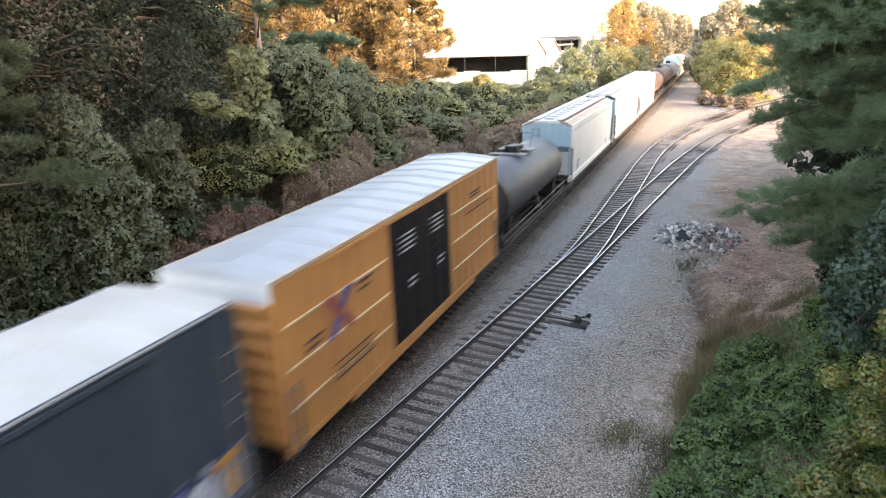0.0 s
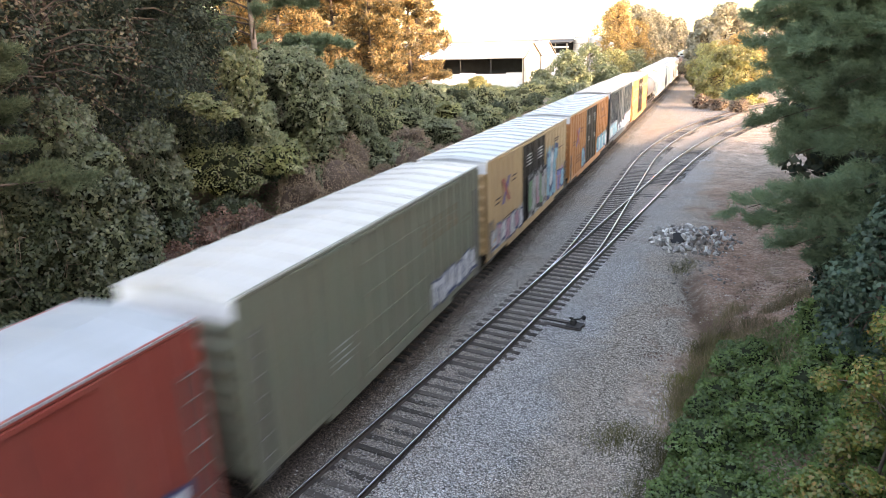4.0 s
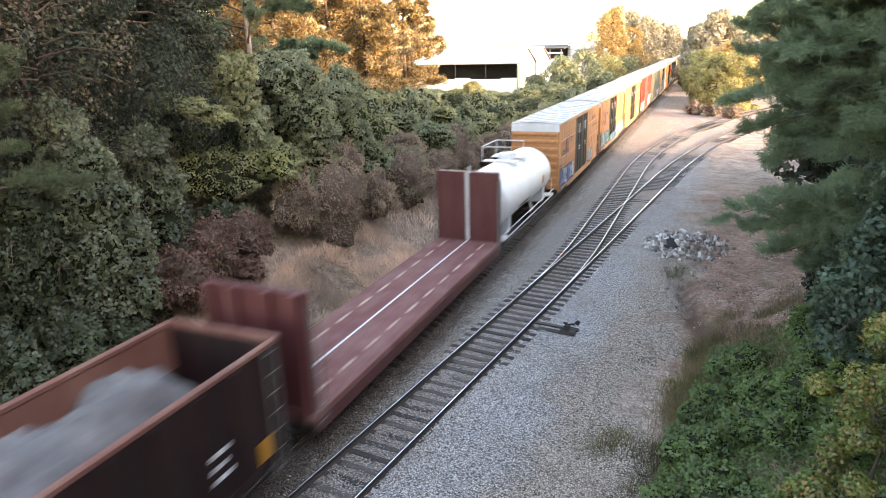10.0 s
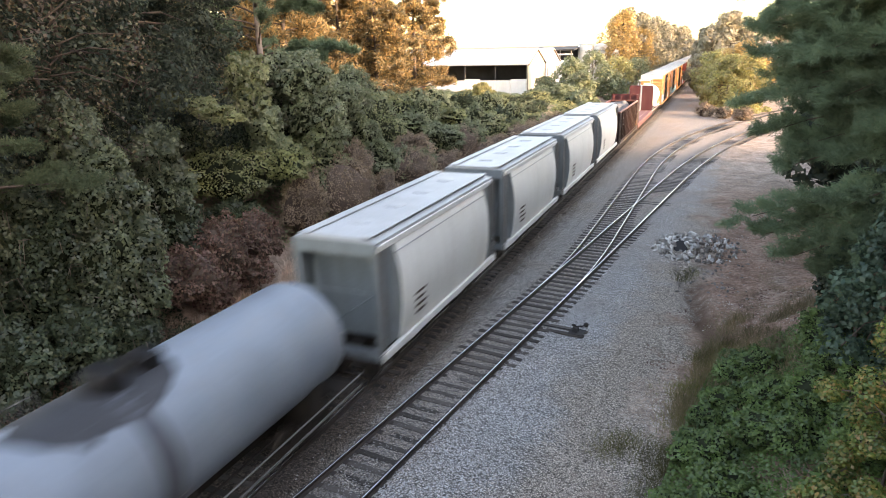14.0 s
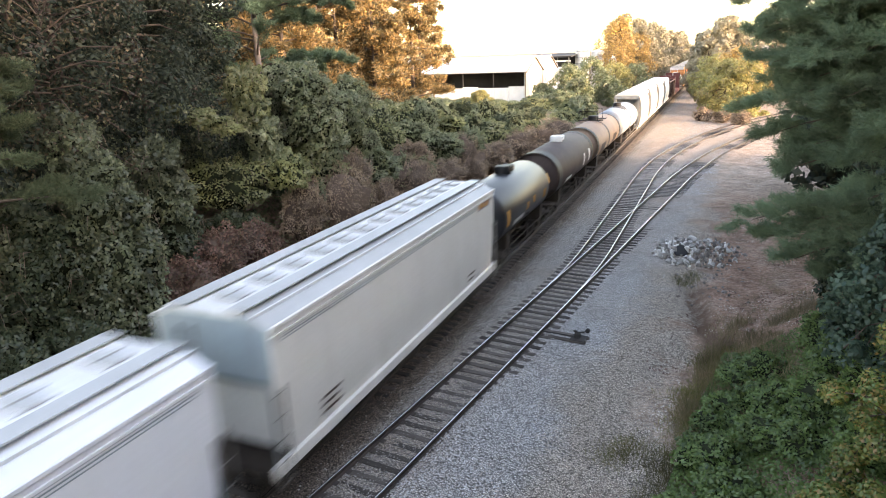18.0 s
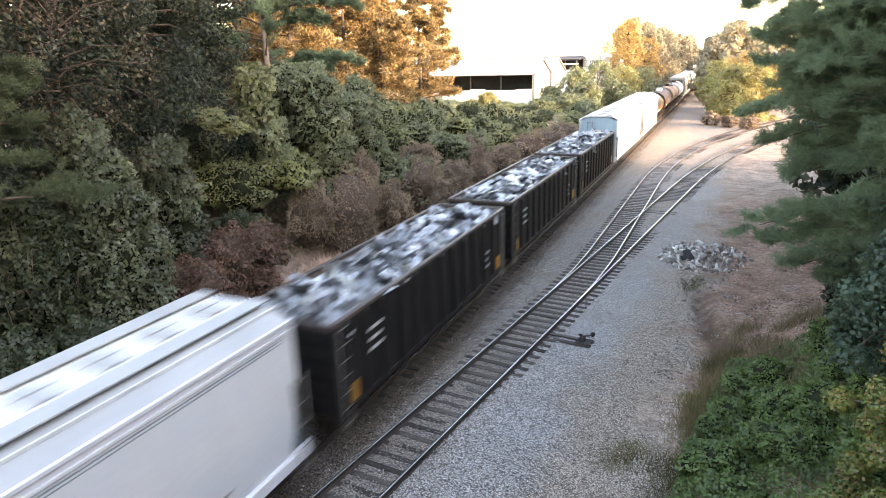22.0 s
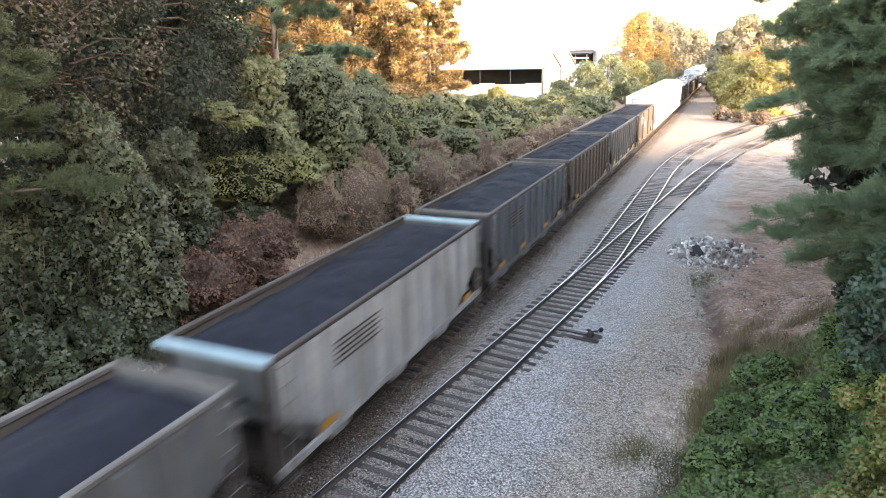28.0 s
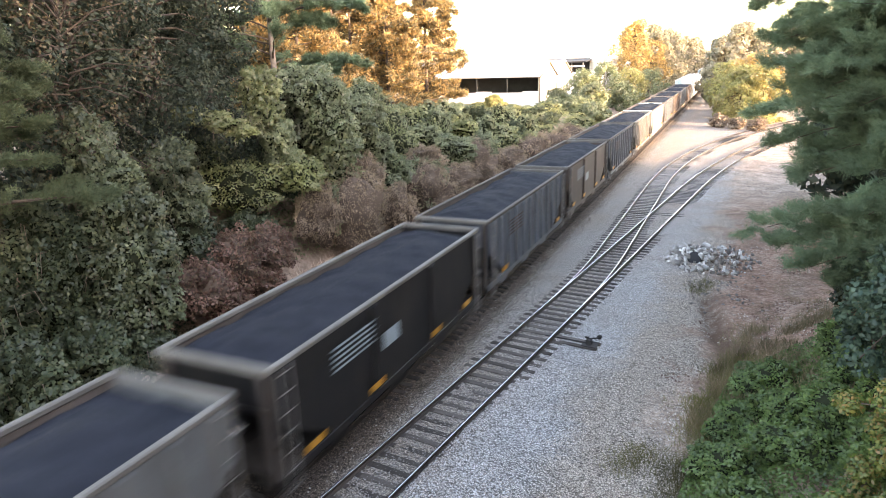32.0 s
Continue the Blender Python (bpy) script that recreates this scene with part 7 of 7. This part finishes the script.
def gondola(code, mat, label, top, load, inside=M_RUSTIN, chord=None):
    car, s, L = new_car("gondola", code, label, "gondola car")
    running_gear(car, s, L, inset=1.9)
    open_body(car, L, 1.12, top, mat, 13, inside, chord=chord)
    if load == "gravel":
        heap(car, "gravel_load", 1.42, -L / 2 + 0.9, L / 2 - 1.4, top - 1.0, 1.0, M_GRAVELLOAD, 5, 0.5, "heaped grey gravel")
    else:
        # dark bed paints the shade between the loose pieces above it
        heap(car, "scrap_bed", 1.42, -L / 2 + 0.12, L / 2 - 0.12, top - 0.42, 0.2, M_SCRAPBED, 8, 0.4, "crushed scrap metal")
        rnd = random.Random(sum(map(ord, code)))
        m = Mesh()
        for i in range(520):                             # bent sheets and lumps of scrap
            x, y = rnd.uniform(-1.3, 1.3), rnd.uniform(-L / 2 + 0.3, L / 2 - 0.3)
            z = top - 0.25 + rnd.random() ** 1.5 * 0.55 * (1 - abs(x) / 2.2)
            t = pose(x, y, z, rnd.uniform(-50, 50), rnd.uniform(-50, 50), rnd.uniform(0, 360))
            big = 1.0 if rnd.random() < 0.75 else 1.7
            a, b, c = rnd.uniform(0.08, 0.34) * big, rnd.uniform(0.08, 0.26) * big, rnd.uniform(-0.12, 0.14)
            pts = [Vector((-a, -b, 0)), Vector((a * 0.8, -b, c)), Vector((a, b * 0.8, 0)), Vector((-a * 0.7, b, c)), Vector((0, 0, 0.14)), Vector((0, 0, -0.12))]
            m.add([t @ p for p in pts], [(0, 1, 4), (1, 2, 4), (2, 3, 4), (3, 0, 4), (1, 0, 5), (2, 1, 5), (3, 2, 5), (0, 3, 5)])
        me = bpy.data.meshes.new("scrap_heap")
        me.from_pydata(m.v, [], m.f)
        tagged(part("scrap_metal", me, M_SCRAP, car, "jumbled shiny scrap pieces"), kind="stuff")
    for sx in (-1, 1):
        part("end_mark", Mesh().box(sx * 1.53 - 0.01, sx * 1.53 + 0.01, L / 2 - 1.05, L / 2 - 0.65, 1.25, 1.8), M_MARK, car)
        part("end_mark", Mesh().box(sx * 1.53 - 0.01, sx * 1.53 + 0.01, -L / 2 + 0.65, -L / 2 + 1.05, 1.25, 1.8), M_MARK, car)
    bars(car, -L / 2 + 2.3, top - 0.8, 3, 0.8, M_WHITETRIM, 1.515, 0.32, 0.11)
    bars(car, L / 2 - 2.3, 2.3, 3, 0.5, M_WHITETRIM, 1.515, 0.3, 0.12)
    corner_ladders(car, L, 0.7, top, 1.57)
    return car


def bulkhead_flat(code, label):
    car, s, L = new_car("bulkhead_flatcar", code, label, "flatcar")
    running_gear(car, s, L, inset=2.0)
    part("deck", Mesh().box(-1.58, 1.58, -L / 2, L / 2, 0.98, 1.22, 0.03), M_DECK, car)
    for sx in (-1, 1):
        part("side_beam", Mesh().box(sx * 1.5 - 0.08, sx * 1.5 + 0.08, -L / 2 + 0.2, L / 2 - 0.2, 0.62, 1.0), M_MAROON, car)
        for i in range(10):
            y = -L / 2 + 1.3 + i * (L - 2.6) / 9
            part("stake_strap", Mesh().box(sx * 0.95 - 0.055, sx * 0.95 + 0.055, y - 0.45, y + 0.45, 1.222, 1.232), M_STRAP, car)
    part("centre_strip", Mesh().box(-0.04, 0.04, -L / 2 + 0.3, L / 2 - 0.3, 1.222, 1.236), M_WHITETRIM, car, "white line along the deck")
    for i in range(9):
        y = -L / 2 + 1 + i * (L - 2) / 8
        part("deck_board", Mesh().box(-1.5, 1.5, y - 0.14, y + 0.14, 1.221, 1.228), M_DECK, car)
    for k in (-1, 1):
        y = k * (L / 2 - 0.2)
        b = part("bulkhead", Mesh().box(-1.52, 1.52, y - 0.12, y + 0.12, 1.22, 4.72, 0.03), M_MAROON, car, "tall maroon end bulkhead")
        for x in (-1.3, -0.5, 0.5, 1.3):
            part("bulkhead_post", Mesh().box(x - 0.1, x + 0.1, min(y + k * 0.12, y + k * 0.3), max(y + k * 0.12, y + k * 0.3), 1.22, 4.7), M_MAROON, b)
        part("bulkhead_stripe", Mesh().box(-0.10, 0.10, min(y - k * 0.12, y - k * 0.15), max(y - k * 0.12, y - k * 0.15), 1.26, 4.70), M_ROOFGREY, b, "pale grey vertical stripe")
    corner_ladders(car, L, 0.8, 4.4, 1.56)
    return car


# distances along the train, in metres, of each car's rear and front ends
SPAN = dict(X9=(304.0, 321.0), X8=(285.7, 302.7), X7=(267.4, 284.4), X6=(249.1, 266.1), X5=(233.0, 247.8), X4=(212.6, 230.9), X3=(192.9, 211.3), X2=(173.7, 191.6), X1=(159.3, 172.5),
            A=(141.35, 158.06), B=(123.70, 140.05), C=(105.73, 122.39), D=(87.83, 104.50), E=(70.87, 86.52), F=(53.61, 69.70), G=(35.45, 52.23), H=(17.54, 34.04), I=(0.0, 16.40),
            J=(-12.75, -1.25), K=(-30.56, -13.36), L=(-46.27, -31.80), P1=(-58.73, -47.37), P2=(-71.35, -59.89), P3=(-84.30, -72.69), P4=(-97.09, -85.56),
            T1=(-112.58, -98.37), T2=(-128.07, -113.86), T3=(-142.49, -129.35), T4=(-154.27, -143.75), W1=(-172.50, -155.47), W2=(-192.21, -173.73),
            G1=(-207.72, -193.29), G2=(-223.81, -209.07), G3=(-239.72, -225.11), W3=(-259.36, -241.15), W4=(-278.44, -260.60))
for _i in range(1, 14):
    SPAN["C%d" % _i] = (-278.44 - 14.32 * _i - 0.012 * _i * _i, -279.72 - 14.32 * (_i - 1) - 0.012 * (_i - 1) ** 2)
# seconds, and how far the train's zero has come along the line
TRAIN = [(0, -130.17), (2.5, -87.18), (6.0, -25.44), (9.0, 26.28), (11.5, 69.48), (14.5, 122.28), (17.0, 165.81), (19.0, 200.57), (21.0, 235.52), (23.0, 271.03), (25.5, 315.92), (28.0, 360.84), (30.4, 404.32), (32.0, 433.38)]


def build_train():
    HL = "dusty pale covered hopper car far up the train"
    for c in ("X9", "X7", "X6"):
        tank_car(c, M_TANKDARK if c == "X7" else M_TANKBROWN, "weathered brown tank car in the freight train", platform=False)
    long_hopper("X8", HL, M_HOPWARM, M_TEAL, M_ROOFGREY)
    tank_car("X5", M_TANKBROWN, "weathered brown tank car in the freight train")
    long_hopper("X4", HL, M_HOPWARM, M_TEAL, M_ROOFGREY)
    long_hopper("X3", HL, M_HOPWARM, M_TEAL, M_ROOFGREY)
    long_hopper("X2", "pale covered hopper car with blue end and rusty roof edge", M_HOPWARM, M_TEAL, M_RUSTROOF)
    tank_car("X1", M_TANKDARK, "weathered grey tank car with a small top platform", bands=((-6.1, -5.6),))
    boxcar("A", M_YELLOW, "golden yellow boxcar with black double doors and grey roof")
    b = boxcar("B", M_SLATE, "slate grey boxcar with graffiti along its lower side", "V", top=5.40, door=M_SLATE, roof=M_BOXROOF, marks=False)
    graffiti(b, -7.8, -3.0, 1.1, 2.6, ["white", "navy", "sky"], 5)
    graffiti(b, -3.0, 2.4, 1.05, 2.1, ["navy", "white", "sky"], 33, 1.60)
    graffiti(b, 2.6, 7.8, 1.1, 2.5, ["grey", "violet", "white", "orange"], 6)
    b = boxcar("C", M_OLDYELLOW, "orange-yellow boxcar with black doors and sky-blue graffiti", "V")
    graffiti(b, 2.7, 7.9, 1.05, 2.5, ["sky", "teal", "white"], 7)
    graffiti(b, -4.0, -2.6, 1.05, 2.6, ["navy", "sky"], 8)
    b = boxcar("D", M_PALEYELLOW, "faded yellow boxcar with black doors and large graffiti", "S")
    graffiti(b, -8.0, -2.6, 1.05, 2.3, ["grey", "navy", "white", "pink"], 9)
    graffiti(b, -1.6, 2.4, 1.05, 3.6, ["grey", "green", "grey", "pink", "black"], 10, 1.60)
    graffiti(b, 2.7, 5.2, 1.1, 4.4, ["sky", "sky", "white", "navy"], 11)
    graffiti(b, 5.4, 7.6, 1.1, 2.6, ["pink", "violet", "sky"], 12)
    b = boxcar("E", M_OLIVE, "faded green boxcar with graffiti at its lower end", "V", top=5.40, door=M_OLIVE, roof=M_BOXROOF, marks=False)
    graffiti(b, 2.4, 7.4, 1.05, 2.2, ["grey", "white"], 13)
    bars(b, 3.7, 4.15, 3, 3.4, M_FADED, 1.505, gap=0.3, h=0.26)
    # flat pale bars that stand for the door's lock rods
    bars(b, -3.6, 2.5, 4, 1.3, M_ROOFGREY, 1.505, gap=0.2, h=0.05)
    bars(b, 6.4, 3.6, 2, 0.9, M_FADED, 1.505, gap=0.2, h=0.1)
    b = boxcar("F", M_REDBOX, "red oxide boxcar with grey graffiti along its lower side", "V", top=5.42, door=M_REDBOX, roof=M_GALV)
    graffiti(b, -7.6, -2.6, 1.0, 2.2, ["grey", "white", "black"], 14)
    graffiti(b, 2.7, 7.0, 1.0, 2.5, ["grey", "white"], 15)
    b = boxcar("G", M_YELLOW, "golden yellow boxcar with black double doors and grey roof")
    graffiti(b, 3.6, 6.2, 1.15, 2.3, ["black", "grey"], 16)
    b = boxcar("H", M_OLDYELLOW, "orange-yellow boxcar with black doors and teal graffiti", "S")
    graffiti(b, 2.6, 8.0, 1.0, 2.2, ["teal", "sky", "navy", "white"], 17)
    graffiti(b, -7.6, -2.5, 1.0, 2.4, ["navy", "teal", "grey", "green"], 18)
    graffiti(b, -2.4, 2.5, 0.95, 1.75, ["navy", "teal", "sky"], 34, 1.60)
    b = boxcar("I", M_OLDYELLOW, "orange-yellow boxcar with black doors and violet graffiti")
    graffiti(b, -7.9, -3.2, 1.0, 2.35, ["navy", "violet", "sky", "white"], 19)
    graffiti(b, 2.7, 5.0, 1.0, 2.2, ["grey", "black"], 20)
    tank_car("J", M_TANKWHITE, "white tank car with a railed platform on top", r=1.5, cz=2.65, dome=M_WHITETRIM, sill=M_WHITETRIM, rails=M_WHITETRIM, marks=((2.6, 2.3, 0.4, 0.5, M_MARK), (-2.2, 1.9, 2.2, 0.16, M_INK)))
    bulkhead_flat("K", "empty maroon bulkhead flatcar with a white line along its deck")
    gondola("L", M_GONDOLA, "dark maroon gondola car with rusty rim heaped with grey gravel", 3.92, "gravel", inside=M_RUSTRED, chord=M_RUSTRED)
    for c in ("P1", "P2", "P3", "P4"):
        round_hopper(c, "light grey round-sided covered hopper car with blue-grey ends")
    t = tank_car("T1", M_TANKBLUE, "dusty blue-grey tank car with spilled soot round its hatch", r=1.55, platform=False, bands=((-0.35, 0.1),), band=M_TANKDARK)
    rnd = random.Random(3)
    ring = [(rnd.uniform(0.8, 1.15) * 1.7 * math.cos(a) - 0.3, 1.57 + rnd.uniform(0.75, 1.1) * 0.85 * math.sin(a)) for a in np.linspace(0, 6.283, 27)[:-1]]
    m = Mesh()
    for q in np.linspace(0.0, 1.0, 6):                   # rings of the stain, laid on the round top
        m.v += [(1.562 * math.cos(1.57 + (b - 1.57) * q), -0.3 + (y + 0.3) * q, 2.75 + 1.562 * math.sin(1.57 + (b - 1.57) * q)) for y, b in ring]
    m.f = [(i * 26 + j, i * 26 + (j + 1) % 26, (i + 1) * 26 + (j + 1) % 26, (i + 1) * 26 + j) for i in range(5) for j in range(26)]
    part("soot_stain", m, surface("soot", (0.035, 0.036, 0.04), (0.06, 0.06, 0.065), rough=0.8), t, "black stain over the tank top", smooth=60)
    tank_car("T2", M_TANKBEIGE, "beige tank car with black bands and patches", rails=M_IRON, r=1.55, bands=((-6.6, -5.9), (-0.5, -0.1), (6.0, 6.6)), marks=((2.0, 1.9, 2.2, 0.9, M_TANKBROWN), (-4.6, 1.8, 2.4, 0.9, M_TANKBROWN)))
    tank_car("T3", M_TANKBROWN, "brown tank car with black ends and a white dome cover", rails=M_IRON, r=1.55, bands=((-6.1, -5.0), (5.4, 6.1)), dome=M_HOPGREY, platform=False, marks=((2.2, 2.2, 0.5, 0.9, M_HOPGREY), (4.2, 2.3, 0.5, 0.9, M_HOPGREY), (-3.6, 2.0, 1.9, 0.3, M_HOPGREY)))
    tank_car("T4", M_TANKBLACK, "glossy black tank car with orange reflective squares", rails=M_IRON, r=1.5, platform=False, marks=((-4.2, 2.3, 0.45, 0.8, M_MARK), (-2.9, 2.1, 1.9, 0.28, M_HOPGREY), (-0.6, 2.4, 0.4, 0.4, M_MARK), (0.7, 2.5, 0.4, 0.4, M_MARK), (3.0, 2.3, 0.6, 0.5, M_MARK), (4.3, 2.9, 0.3, 0.6, M_MARK)))
    long_hopper("W1", "warm grey covered hopper car with rust stains", M_HOPWARM, M_HOPEND, M_ROOFGREY, rust=True, hatches=12)
    long_hopper("W2", "pale blue-grey covered hopper car with a row of roof hatches", M_HOPCOOL, M_TEAL, M_HOPCOOL, hatches=10)
    for c in ("G1", "G2", "G3"):
        gondola(c, M_BLACK, "black gondola car filled with shiny scrap metal", 3.72, "scrap", chord=M_DARKBROWN)
    w = long_hopper("W3", "pale grey covered hopper car with violet graffiti low on its side", M_HOPCOOL, M_TEAL, M_ROOFGREY, hatches=12)
    graffiti(w, -4.0, 5.5, 1.25, 2.0, ["grey", "violet", "navy"], 30, 1.60)
    long_hopper("W4", "off-white covered hopper car with rusty roof patches", M_HOPCOOL, M_TEAL, M_PATCHROOF, hatches=12, sill=M_HOPCOOL)
    shades = {1: (M_DARKBROWN, 1), 2: (M_DIRTGREY, 0), 3: (M_DARKBROWN, 0), 4: (M_DARKBLUE, 0), 5: (M_PALEDIRT, 0), 6: (M_DIRTGREY, 0), 7: (M_DARKBLUE, 0), 8: (M_DARKBROWN, 1), 9: (M_DARKBLUE, 0), 10: (M_BLACK, 1), 11: (M_DIRTGREY, 0), 12: (M_DARKBLUE, 0), 13: (M_DARKBROWN, 1)}
    words = {id(M_DARKBROWN): "dark brown", id(M_DIRTGREY): "dirty grey ribbed", id(M_DARKBLUE): "dark blue-grey ribbed", id(M_PALEDIRT): "pale dirty grey ribbed", id(M_BLACK): "sooty black"}
    for i, (m, flat) in shades.items():
        coal_hopper("C%d" % i, m, "%s open hopper car loaded with black coal" % words[id(m)], bool(flat), 1 if i % 2 else 2)


def broaden():
    """Brings the bodies out to the full loading gauge; trucks and sills keep their size."""
    for car, _ in CARS:
        kind = car["category"]
        kx, kz = {"boxcar": (1.105, 1.038), "flatcar": (1.06, 1.0), "gondola car": (1.09, 1.02), "tank car": (1.06, 1.02)}.get(kind, (1.10, 1.03))
        if car.name.startswith("coal"):
            kx, kz = 1.12, 1.03
        for ob in car.children:
            if ob.name.split(".")[0] not in ("truck", "centre_sill", "coupler", "brake_gear"):
                ob.matrix_basis = Matrix.Diagonal((kx, 1, kz, 1)) @ ob.matrix_basis


build_train()
broaden()
build_ties()
build_stones()


def motions():
    """The train rolls past, away from the camera; the wheels turn while they pass close by."""
    for car, s in CARS:
        walk(car, [(t, pose(TRACK_X, s + o, 0)) for t, o in TRAIN])
    ts, os_ = [t for t, o in TRAIN], [o for t, o in TRAIN]
    for w, s, dy in WHEELSETS:
        near = [i / 30 for i in range(0, 961) if 6 < s + np.interp(i / 30, ts, os_) < 34]
        if len(near) < 2:
            continue
        rows = [(0.0, None)] * (near[0] > 0) + [(t, None) for t in near] + [(32.0, None)] * (near[-1] < 32)
        walk(w, [(t, pose(0, dy, 0.455, -math.degrees((np.interp(min(max(t, near[0]), near[-1]), ts, os_)) / 0.455) % 360)) for t, _ in rows])


motions()
